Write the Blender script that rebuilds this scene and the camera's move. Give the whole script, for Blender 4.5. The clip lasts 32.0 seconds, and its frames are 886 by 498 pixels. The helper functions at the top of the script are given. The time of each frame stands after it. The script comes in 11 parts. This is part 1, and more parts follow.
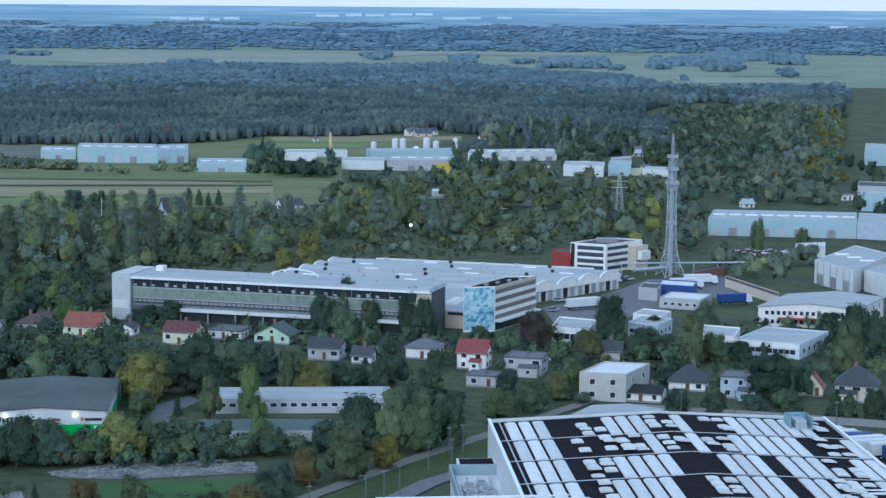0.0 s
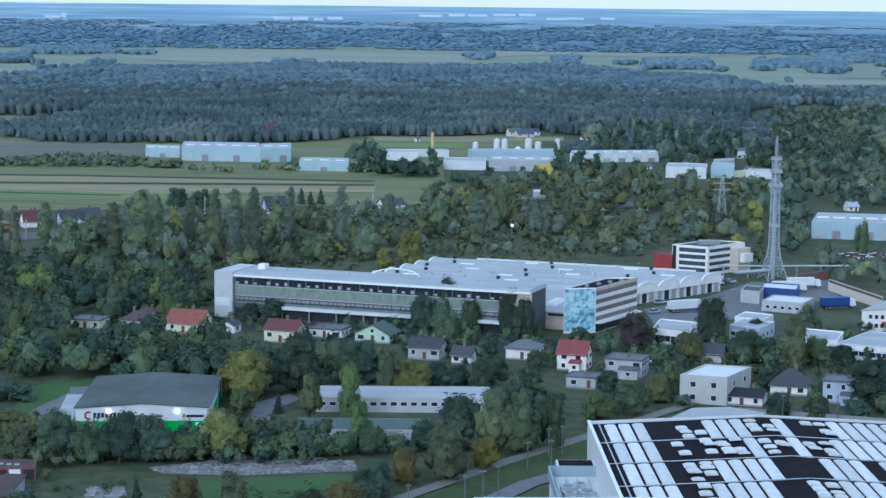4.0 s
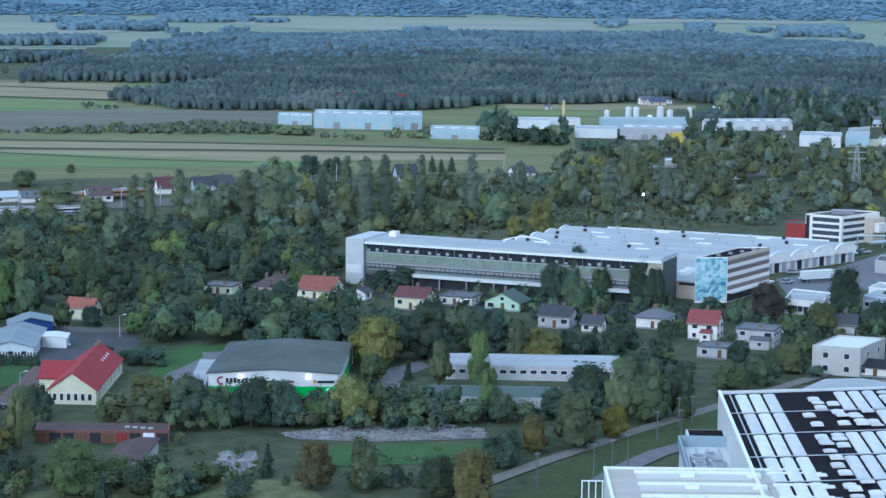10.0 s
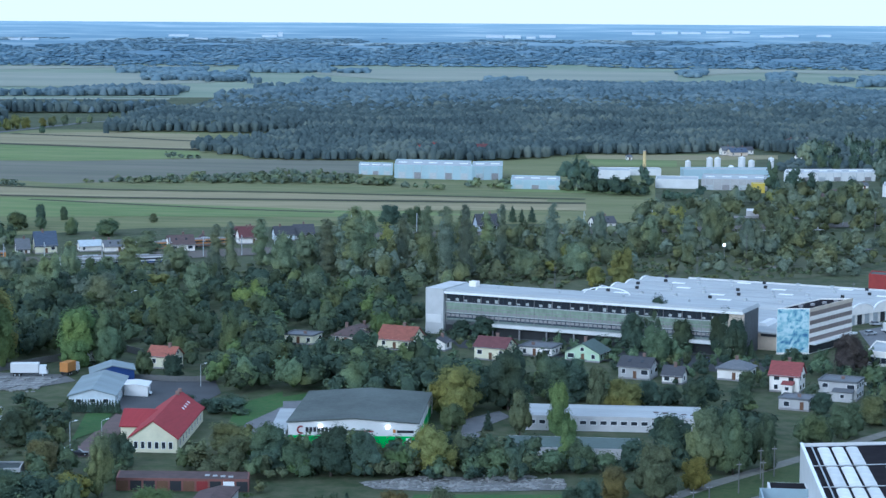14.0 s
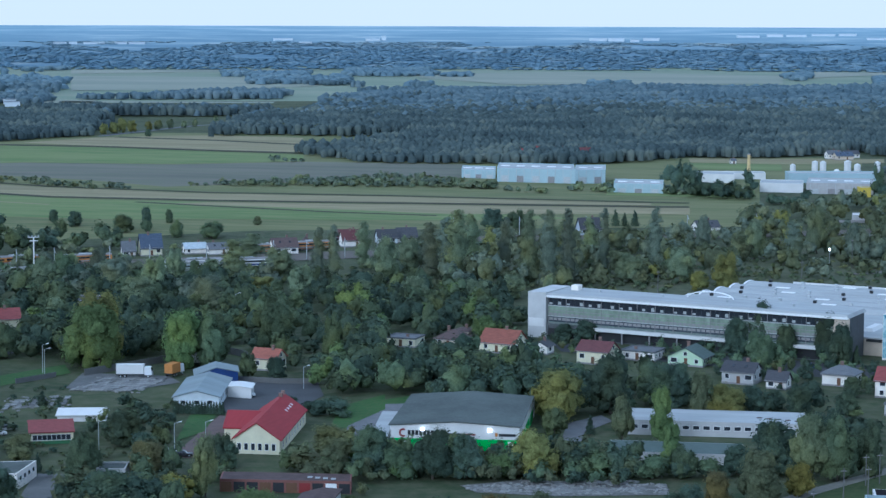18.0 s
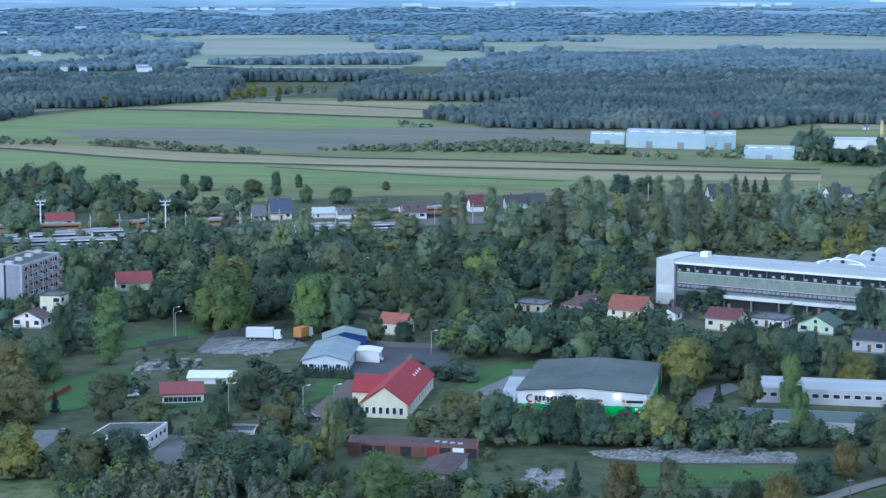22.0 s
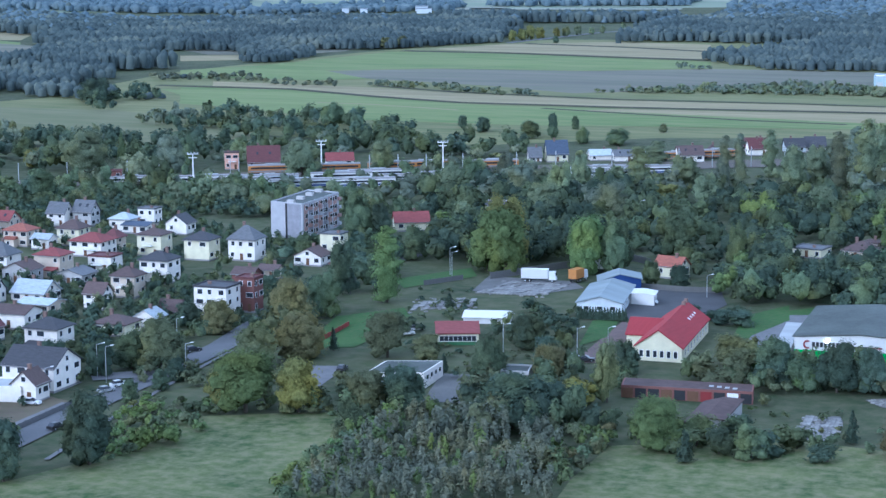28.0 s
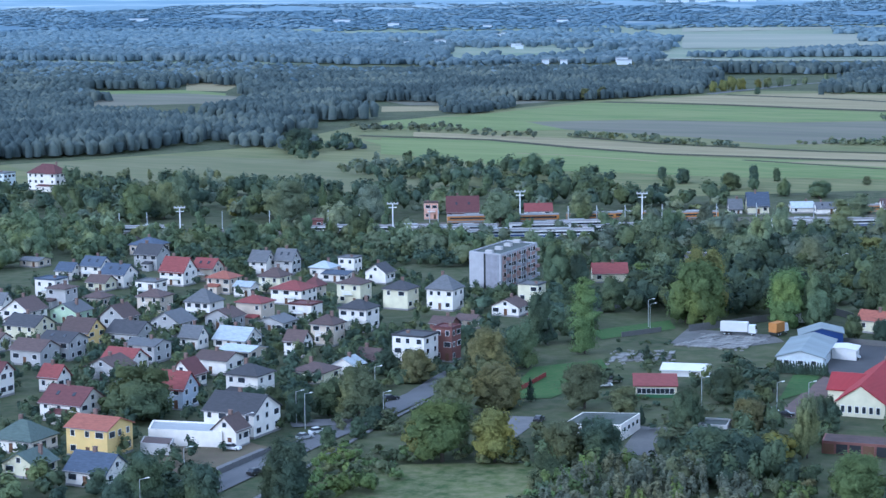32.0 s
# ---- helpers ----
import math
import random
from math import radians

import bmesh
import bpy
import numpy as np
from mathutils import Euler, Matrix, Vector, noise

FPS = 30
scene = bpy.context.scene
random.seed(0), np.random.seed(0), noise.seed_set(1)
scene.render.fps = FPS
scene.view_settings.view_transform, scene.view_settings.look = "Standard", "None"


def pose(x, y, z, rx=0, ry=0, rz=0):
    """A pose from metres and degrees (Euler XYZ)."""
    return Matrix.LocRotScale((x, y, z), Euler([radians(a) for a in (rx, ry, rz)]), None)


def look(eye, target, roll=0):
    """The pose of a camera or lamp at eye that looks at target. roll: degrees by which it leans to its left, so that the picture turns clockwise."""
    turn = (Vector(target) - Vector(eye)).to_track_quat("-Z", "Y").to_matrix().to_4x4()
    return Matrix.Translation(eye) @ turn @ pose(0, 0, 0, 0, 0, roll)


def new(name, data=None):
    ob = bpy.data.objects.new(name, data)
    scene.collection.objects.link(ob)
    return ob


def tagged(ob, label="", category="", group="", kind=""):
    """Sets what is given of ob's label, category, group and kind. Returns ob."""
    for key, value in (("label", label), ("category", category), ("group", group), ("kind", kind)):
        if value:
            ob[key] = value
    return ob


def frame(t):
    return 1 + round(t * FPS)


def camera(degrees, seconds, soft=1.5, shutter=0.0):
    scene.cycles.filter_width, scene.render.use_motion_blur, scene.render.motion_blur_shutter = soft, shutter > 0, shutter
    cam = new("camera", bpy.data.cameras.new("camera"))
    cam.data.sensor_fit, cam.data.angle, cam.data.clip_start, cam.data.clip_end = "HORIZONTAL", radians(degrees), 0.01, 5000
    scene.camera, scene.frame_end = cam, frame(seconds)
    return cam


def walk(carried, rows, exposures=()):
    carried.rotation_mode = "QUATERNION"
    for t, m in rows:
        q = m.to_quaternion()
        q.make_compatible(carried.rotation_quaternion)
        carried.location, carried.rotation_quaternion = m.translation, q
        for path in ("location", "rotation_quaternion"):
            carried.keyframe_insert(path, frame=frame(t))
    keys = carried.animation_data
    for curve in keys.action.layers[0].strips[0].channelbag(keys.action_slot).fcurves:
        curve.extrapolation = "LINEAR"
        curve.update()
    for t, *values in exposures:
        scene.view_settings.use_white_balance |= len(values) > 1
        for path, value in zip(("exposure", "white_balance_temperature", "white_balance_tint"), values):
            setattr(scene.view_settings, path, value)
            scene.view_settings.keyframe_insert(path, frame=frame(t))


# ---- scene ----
cam = camera(24.63, 32.0, soft=1.45)
EYE = (0.0, 0.0, 100.0)
# seconds, yaw to the left, pitch, roll of the hovering camera
TURNS = [
    (0, 0.069, -7.076, 0.479),
    (0.5, 0.502, -7.083, 0.669),
    (1, 1.057, -7.079, 0.694),
    (1.5, 1.398, -7.077, 0.672),
    (2, 1.591, -7.078, 0.662),
    (2.5, 1.933, -7.078, 0.629),
    (3, 2.333, -7.080, 0.620),
    (3.5, 2.677, -7.086, 0.620),
    (5.5, 3.668, -7.090, 0.565),
    (6, 4.021, -7.070, 0.513),
    (6.5, 4.353, -7.080, 0.547),
    (7, 4.706, -7.078, 0.531),
    (7.5, 5.048, -7.068, 0.521),
    (8, 5.354, -7.810, 0.503),
    (8.5, 5.623, -8.013, 0.510),
    (9, 5.952, -8.016, 0.482),
    (9.5, 6.285, -8.017, 0.435),
    (10, 6.643, -8.028, 0.442),
    (10.5, 6.978, -8.029, 0.424),
    (11, 7.314, -8.013, 0.434),
    (11.5, 7.665, -7.939, 0.410),
    (12, 7.998, -7.251, 0.357),
    (12.5, 8.302, -7.256, 0.336),
    (13, 8.557, -7.252, 0.356),
    (13.5, 8.792, -7.265, 0.359),
    (14, 8.932, -6.633, 0.341),
    (14.5, 9.067, -6.532, 0.339),
    (16.5, 10.831, -6.558, 0.250),
    (17, 11.145, -6.551, 0.333),
    (17.5, 11.500, -6.540, 0.249),
    (18, 11.845, -6.548, 0.186),
    (18.5, 12.065, -7.239, 0.218),
    (19, 12.288, -7.628, 0.189),
    (19.5, 12.529, -7.625, 0.159),
    (20, 12.764, -7.600, 0.156),
    (20.5, 13.209, -7.585, 0.141),
    (21, 13.899, -7.572, 0.119),
    (21.5, 14.749, -7.550, 0.050),
    (22, 15.482, -7.528, 0.023),
    (22.5, 16.106, -7.508, -0.039),
    (23, 17.108, -7.497, -0.091),
    (23.5, 18.356, -7.483, -0.133),
    (24, 19.578, -7.489, -0.195),
    (24.5, 20.608, -7.645, -0.217),
    (25, 21.224, -7.891, -0.279),
    (25.5, 21.526, -7.859, -0.265),
    (27.5, 22.858, -8.932, -0.343),
    (28, 23.339, -9.142, -0.400),
    (28.5, 24.181, -8.898, -0.436),
    (29, 24.889, -8.498, -0.492),
    (29.5, 25.475, -8.488, -0.521),
    (30, 26.000, -8.491, -0.561),
    (30.5, 26.425, -7.759, -0.596),
    (31, 26.902, -7.684, -0.587),
    (31.5, 27.988, -7.663, -0.667),
    (32, 28.973, -7.658, -0.678),
]
walk(cam, [(t, pose(*EYE, 90 + p, 0, y) @ pose(0, 0, 0, 0, 0, r)) for t, y, p, r in TURNS],
     exposures=[(0, -0.14, 4700, 6), (3, -0.04, 4680, 6), (6, -0.06, 4660, 6), (8, -0.04, 4660, 6), (9, 0.14, 4650, 6), (14, 0.14, 4640, 6), (16.2, -0.1, 4640, 6), (18, -0.14, 4640, 6), (20, 0.25, 4620, 7), (24, 0.34, 4600, 10), (28, 0.5, 4600, 13), (30, 0.48, 4620, 13), (32, 0.44, 4620, 13)])

# ---- world and light ----
world = bpy.data.worlds.new("world")
scene.world = world
world.use_nodes = True
wn, wl = world.node_tree.nodes, world.node_tree.links
sky = wn.new("ShaderNodeTexSky")
sky.sky_type, sky.sun_disc = "NISHITA", False
sky.sun_elevation, sky.sun_rotation = radians(32), radians(200)
sky.air_density, sky.dust_density, sky.ozone_density = 1.6, 2.5, 2.0
wn["Background"].inputs["Strength"].default_value = 0.17
cloud = wn.new("ShaderNodeMix")
cloud.data_type = "RGBA"
place, height = wn.new("ShaderNodeTexCoord"), wn.new("ShaderNodeSeparateXYZ")
wl.new(place.outputs["Generated"], height.inputs["Vector"])
low = wn.new("ShaderNodeMapRange")
low.inputs["From Min"].default_value, low.inputs["From Max"].default_value = 0.0, 0.16
low.inputs["To Min"].default_value, low.inputs["To Max"].default_value = 0.93, 0.62
wl.new(height.outputs["Z"], low.inputs["Value"])
wl.new(low.outputs["Result"], cloud.inputs["Factor"])
tone = wn.new("ShaderNodeMix")
tone.data_type = "RGBA"
tone.inputs["A"].default_value, tone.inputs["B"].default_value = (5.9, 5.6, 5.3, 1), (6.5, 6.8, 7.1, 1)
veil = wn.new("ShaderNodeMapRange")
veil.inputs["From Max"].default_value = 0.16
wl.new(height.outputs["Z"], veil.inputs["Value"])
wl.new(veil.outputs["Result"], tone.inputs["Factor"])
wl.new(tone.outputs["Result"], cloud.inputs["B"])
wl.new(sky.outputs["Color"], cloud.inputs["A"])
wl.new(cloud.outputs["Result"], wn["Background"].inputs["Color"])
sun_data = bpy.data.lights.new("sun", "SUN")
sun_data.energy, sun_data.angle, sun_data.color = 1.1, radians(24), (1.0, 0.97, 0.93)
sun = new("sun", sun_data)
sun.matrix_world = look((-90, -190, 95), (0, 0, 0))


# ---- materials ----
def node_material(name):
    m = bpy.data.materials.new(name)
    m.use_nodes = True
    nt = m.node_tree
    return m, nt.nodes, nt.links, nt.nodes["Principled BSDF"]


def paint(name, color, rough=0.8, vary=0.25, scale=0.6, fine=6.0, bump=0.15, metal=0.0, each=0.0, spec=0.3, stretch=(1, 1, 1)):
    """A worn surface: a large stain pattern and a fine grain over one base colour, with a little relief."""
    m, n, l, b = node_material(name)
    co = n.new("ShaderNodeTexCoord")
    mp = n.new("ShaderNodeMapping")
    mp.inputs["Scale"].default_value = stretch
    l.new(co.outputs["Object"], mp.inputs["Vector"])
    big, small = n.new("ShaderNodeTexNoise"), n.new("ShaderNodeTexNoise")
    for t, s, d in ((big, scale, 6), (small, fine, 4)):
        t.inputs["Scale"].default_value, t.inputs["Detail"].default_value = s, d
        l.new(mp.outputs["Vector"], t.inputs["Vector"])
    add = n.new("ShaderNodeMath")
    add.operation = "MULTIPLY_ADD"
    add.inputs[1].default_value = 0.5
    l.new(small.outputs["Fac"], add.inputs[0])
    l.new(big.outputs["Fac"], add.inputs[2])
    ramp = n.new("ShaderNodeMapRange")
    ramp.inputs["From Min"].default_value, ramp.inputs["From Max"].default_value = 0.45, 1.05
    ramp.inputs["To Min"].default_value, ramp.inputs["To Max"].default_value = 1 - vary, 1 + vary * 0.7
    l.new(add.outputs[0], ramp.inputs["Value"])
    value = ramp.outputs["Result"]
    if each:
        oi = n.new("ShaderNodeObjectInfo")
        er = n.new("ShaderNodeMapRange")
        er.inputs["To Min"].default_value, er.inputs["To Max"].default_value = 1 - each, 1 + each
        l.new(oi.outputs["Random"], er.inputs["Value"])
        mu = n.new("ShaderNodeMath")
        mu.operation = "MULTIPLY"
        l.new(value, mu.inputs[0])
        l.new(er.outputs["Result"], mu.inputs[1])
        value = mu.outputs[0]
    mix = n.new("ShaderNodeVectorMath")
    mix.operation = "SCALE"
    mix.inputs[0].default_value = color
    l.new(value, mix.inputs["Scale"])
    l.new(mix.outputs["Vector"], b.inputs["Base Color"])
    b.inputs["Roughness"].default_value, b.inputs["Metallic"].default_value = rough, metal
    b.inputs["Specular IOR Level"].default_value = spec
    if bump:
        bp = n.new("ShaderNodeBump")
        bp.inputs["Strength"].default_value, bp.inputs["Distance"].default_value = bump, 0.05
        l.new(add.outputs[0], bp.inputs["Height"])
        l.new(bp.outputs["Normal"], b.inputs["Normal"])
    return m


def foliage(name, dark, light, each=0.25):
    """Leaves: two greens mixed clump by clump, with a tint of its own for every tree."""
    m, n, l, b = node_material(name)
    geo, oi = n.new("ShaderNodeNewGeometry"), n.new("ShaderNodeObjectInfo")
    mix = n.new("ShaderNodeMix")
    mix.data_type = "RGBA"
    mix.inputs["A"].default_value, mix.inputs["B"].default_value = (*dark, 1), (*light, 1)
    co, t = n.new("ShaderNodeTexCoord"), n.new("ShaderNodeTexNoise")
    t.inputs["Scale"].default_value, t.inputs["Detail"].default_value = 0.13, 2
    l.new(co.outputs["Object"], t.inputs["Vector"])
    wide = n.new("ShaderNodeMapRange")
    wide.inputs["From Min"].default_value, wide.inputs["From Max"].default_value = 0.32, 0.68
    wide.inputs["To Max"].default_value = 0.65
    l.new(t.outputs["Fac"], wide.inputs["Value"])
    part_ = n.new("ShaderNodeMath")
    part_.operation = "MULTIPLY_ADD"
    part_.inputs[1].default_value = 0.28
    l.new(geo.outputs["Random Per Island"], part_.inputs[0])
    l.new(wide.outputs["Result"], part_.inputs[2])
    l.new(part_.outputs[0], mix.inputs["Factor"])
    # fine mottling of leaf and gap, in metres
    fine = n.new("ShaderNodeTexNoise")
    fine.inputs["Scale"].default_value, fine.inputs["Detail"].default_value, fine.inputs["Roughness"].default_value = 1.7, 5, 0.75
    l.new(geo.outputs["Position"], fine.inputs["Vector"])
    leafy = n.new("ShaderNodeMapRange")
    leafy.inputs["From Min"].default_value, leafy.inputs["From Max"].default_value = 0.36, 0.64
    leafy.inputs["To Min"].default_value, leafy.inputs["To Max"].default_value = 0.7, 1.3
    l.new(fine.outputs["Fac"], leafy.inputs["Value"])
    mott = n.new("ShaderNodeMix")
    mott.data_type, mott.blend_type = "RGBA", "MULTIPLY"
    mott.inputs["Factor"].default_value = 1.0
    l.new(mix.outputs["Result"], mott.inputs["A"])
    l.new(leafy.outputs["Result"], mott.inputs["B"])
    hs = n.new("ShaderNodeHueSaturation")
    for sock, lo, hi in (("Value", 1 - each, 1 + each), ("Hue", 0.485, 0.51)):
        r = n.new("ShaderNodeMapRange")
        r.inputs["To Min"].default_value, r.inputs["To Max"].default_value = lo, hi
        l.new(oi.outputs["Random"], r.inputs["Value"])
        l.new(r.outputs["Result"], hs.inputs[sock])
    turn, turned = n.new("ShaderNodeTexNoise"), n.new("ShaderNodeMapRange")
    turn.inputs["Scale"].default_value, turn.inputs["Detail"].default_value = 0.075, 2
    turned.inputs["From Min"].default_value, turned.inputs["From Max"].default_value = 0.46, 0.68
    l.new(geo.outputs["Position"], turn.inputs["Vector"])
    l.new(turn.outputs["Fac"], turned.inputs["Value"])
    warm = n.new("ShaderNodeMix")
    warm.data_type, warm.blend_type = "RGBA", "MULTIPLY"
    warm.inputs["B"].default_value = (1.24, 1.10, 0.80, 1)
    l.new(turned.outputs["Result"], warm.inputs["Factor"])
    l.new(mott.outputs["Result"], warm.inputs["A"])
    relief = n.new("ShaderNodeBump")
    relief.inputs["Strength"].default_value, relief.inputs["Distance"].default_value = 0.42, 0.7
    l.new(fine.outputs["Fac"], relief.inputs["Height"])
    l.new(relief.outputs["Normal"], b.inputs["Normal"])
    l.new(warm.outputs["Result"], hs.inputs["Color"])
    l.new(hs.outputs["Color"], b.inputs["Base Color"])
    b.inputs["Roughness"].default_value, b.inputs["Specular IOR Level"].default_value = 0.9, 0.06
    thin, both = n.new("ShaderNodeBsdfTranslucent"), n.new("ShaderNodeMixShader")
    both.inputs["Fac"].default_value = 0.15
    l.new(hs.outputs["Color"], thin.inputs["Color"])
    l.new(b.outputs["BSDF"], both.inputs[1])
    l.new(thin.outputs["BSDF"], both.inputs[2])
    l.new(both.outputs["Shader"], n["Material Output"].inputs["Surface"])
    return m


def ground_mix(name, a, b_, c, scale, fine=0.4, rough=0.95, stretch=(1, 1, 1)):
    """Three colours of turf or soil mixed by a large and a small pattern."""
    m, n, l, b = node_material(name)
    co = n.new("ShaderNodeTexCoord")
    mp = n.new("ShaderNodeMapping")
    mp.inputs["Scale"].default_value = stretch
    l.new(co.outputs["Object"], mp.inputs["Vector"])
    col = None
    for s, src, dst in ((scale, a, b_), (fine, None, c)):
        t = n.new("ShaderNodeTexNoise")
        t.inputs["Scale"].default_value, t.inputs["Detail"].default_value, t.inputs["Roughness"].default_value = s, 9, 0.62
        l.new(mp.outputs["Vector"], t.inputs["Vector"])
        r = n.new("ShaderNodeMapRange")
        r.inputs["From Min"].default_value, r.inputs["From Max"].default_value = 0.38, 0.64
        l.new(t.outputs["Fac"], r.inputs["Value"])
        mix = n.new("ShaderNodeMix")
        mix.data_type = "RGBA"
        mix.inputs["B"].default_value = (*dst, 1)
        if src:
            mix.inputs["A"].default_value = (*src, 1)
            l.new(r.outputs["Result"], mix.inputs["Factor"])
        else:
            half = n.new("ShaderNodeMath")
            half.operation = "MULTIPLY"
            half.inputs[1].default_value = 0.55
            l.new(r.outputs["Result"], half.inputs[0])
            l.new(half.outputs[0], mix.inputs["Factor"])
            l.new(col, mix.inputs["A"])
        col = mix.outputs["Result"]
    l.new(col, b.inputs["Base Color"])
    b.inputs["Roughness"].default_value, b.inputs["Specular IOR Level"].default_value = rough, 0.15
    return m


def glass(name, color, rough=0.12):
    m, n, l, b = node_material(name)
    b.inputs["Base Color"].default_value = (*color, 1)
    b.inputs["Roughness"].default_value, b.inputs["Specular IOR Level"].default_value = rough, 0.6
    return m


PAINTS = {}


def wall_paint(color):
    if color not in PAINTS:
        rgb = {"white": (0.77, 0.725, 0.66), "cream": (0.66, 0.62, 0.44), "grey": (0.42, 0.41, 0.40), "beige": (0.56, 0.48, 0.38),
               "yellow": (0.72, 0.52, 0.20), "green": (0.48, 0.60, 0.42), "brick": (0.18, 0.085, 0.072), "blue": (0.40, 0.44, 0.50),
               "pink": (0.68, 0.40, 0.30), "red": (0.26, 0.045, 0.04), "paleblue": (0.55, 0.60, 0.62), "stone": (0.46, 0.44, 0.40), "lilac": (0.40, 0.40, 0.42)}[color]
        PAINTS[color] = paint("plaster_" + color, rgb, 0.85, 0.14, 0.5, 7, 0.1, each=0.05)
    return PAINTS[color]


ROOFS = {}


def roof_paint(color):
    if color not in ROOFS:
        rgb = {"red": (0.205, 0.056, 0.052), "orange": (0.26, 0.092, 0.062), "brown": (0.098, 0.068, 0.062), "dark": (0.06, 0.06, 0.066),
               "grey": (0.125, 0.13, 0.138), "blue": (0.07, 0.09, 0.13), "pale": (0.40, 0.44, 0.46), "green": (0.09, 0.12, 0.105),
               "white": (0.72, 0.72, 0.70), "black": (0.02, 0.02, 0.022), "maroon": (0.120, 0.046, 0.046)}[color]
        ROOFS[color] = paint("roof_tiles_" + color, rgb, 0.7, 0.3, 0.8, 5, 0.3, each=0.12, stretch=(1, 3, 3))
    return ROOFS[color]


M_FRAME = paint("window_frame_white", (0.75, 0.75, 0.74), 0.5, 0.05)
M_GLASS = glass("window_glass_dark", (0.03, 0.035, 0.045))
M_TRIM = paint("gutter_grey", (0.25, 0.24, 0.24), 0.5, 0.2)
M_BRICK = paint("chimney_brick", (0.19, 0.13, 0.11), 0.9, 0.3, 2, 12)
M_DOOR = paint("door_brown", (0.13, 0.07, 0.04), 0.5, 0.2)
M_BARK = paint("bark", (0.09, 0.075, 0.06), 0.95, 0.35, 2, 12, 0.4)
M_ASPHALT = paint("asphalt", (0.066, 0.067, 0.07), 0.9, 0.25, 0.12, 2.5, 0.1)
M_ROAD = paint("road_asphalt", (0.115, 0.117, 0.122), 0.85, 0.2, 0.12, 2.5, 0.1)
M_CONCRETE = paint("concrete", (0.135, 0.134, 0.128), 0.9, 0.3, 0.15, 3, 0.2)
M_PAVE = paint("pavement_slabs", (0.150, 0.150, 0.152), 0.9, 0.25, 0.3, 4, 0.1)
M_STEEL = paint("galvanised_steel", (0.45, 0.47, 0.48), 0.45, 0.2, 1, 8, 0.05, 0.5)
M_WHITE = paint("white_sheet_metal", (0.62, 0.615, 0.595), 0.5, 0.10, 0.25, 3, 0.05)
M_ROOFBLUE = paint("roof_sheet_blue_grey", (0.22, 0.255, 0.262), 0.7, 0.22, 0.15, 2, 0.1, stretch=(0.3, 2, 1))
M_ROOFGREY = paint("roof_membrane_grey", (0.100, 0.112, 0.104), 0.9, 0.35, 0.10, 1.2, 0.1, spec=0.12)
M_ROOFPALE = paint("roof_sheet_pale", (0.36, 0.37, 0.365), 0.7, 0.22, 0.15, 2, 0.1, stretch=(0.3, 2, 1))
M_DARK = paint("dark_recess", (0.025, 0.027, 0.03), 0.7, 0.2)
M_BLUE = paint("blue_sheet", (0.03, 0.06, 0.20), 0.5, 0.15)
M_GREENSIGN = paint("bright_green_sheet", (0.02, 0.42, 0.06), 0.5, 0.08)
M_REDROOF = paint("red_sheet_roof", (0.270, 0.036, 0.040), 0.7, 0.15, 0.4, 4, 0.15, spec=0.12, stretch=(4, 0.4, 1))
M_RUST = paint("rusty_roof_sheet", (0.085, 0.055, 0.050), 0.8, 0.4, 0.5, 5, 0.2)
M_RED = paint("red_paint", (0.20, 0.030, 0.030), 0.55, 0.15)
M_ORANGE = paint("orange_paint", (0.42, 0.19, 0.05), 0.5, 0.15)
M_TYRE = paint("tyre_rubber", (0.02, 0.02, 0.02), 0.9, 0.1)
M_LAMP, _n, _l, _b = node_material("floodlight_glow")
_b.inputs["Emission Color"].default_value, _b.inputs["Emission Strength"].default_value = (1.0, 0.92, 0.8, 1), 6.0
M_REDLAMP, _n, _l, _b = node_material("signal_glow")
_b.inputs["Emission Color"].default_value, _b.inputs["Emission Strength"].default_value = (1.0, 0.16, 0.05, 1), 6.0
M_FACADE = paint("facade_concrete", (0.10, 0.105, 0.11), 0.8, 0.2)
M_TOWER = paint("tower_plaster", (0.48, 0.48, 0.47), 0.85, 0.15, 0.3, 4)
M_DULLGREEN = paint("spandrel_grey_green", (0.155, 0.185, 0.165), 0.6, 0.3, 0.5, 2, 0.0)
M_SILL = paint("sill_grey", (0.40, 0.42, 0.41), 0.6, 0.25, 0.6, 3, 0.0)
M_BANDGLASS = paint("strip_window_dark", (0.058, 0.072, 0.086), 0.25, 0.5, 0.6, 2.0, 0.0, spec=0.6)
M_PALEGREEN = paint("spandrel_pale_green", (0.215, 0.275, 0.205), 0.4, 0.45, 0.7, 1.8, 0.0, stretch=(1, 1, 0.4))
M_ROOFDARK = paint("bitumen_roof", (0.020, 0.018, 0.021), 0.95, 0.3, 0.3, 3, 0.1, spec=0.03)
M_SKYLIGHT = paint("roof_light_opal", (0.61, 0.60, 0.565), 0.6, 0.2, 0.5, 3, 0.03, each=0.12)
M_CAGE = paint("screen_mesh_blue", (0.22, 0.32, 0.36), 0.5, 0.2)
M_PALEWALL = paint("pale_blue_cladding", (0.27, 0.34, 0.37), 0.5, 0.1, 0.4, 4, 0.05)
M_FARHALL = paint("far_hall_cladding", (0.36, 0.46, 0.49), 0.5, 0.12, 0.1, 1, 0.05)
M_CREAMROOF = paint("cream_roof_sheet", (0.44, 0.405, 0.335), 0.7, 0.2, 0.2, 3, 0.05, stretch=(0.3, 2, 1))
M_YELLOWWALL = paint("yellow_cladding", (0.52, 0.40, 0.06), 0.6, 0.15, 0.3, 3, 0.05)
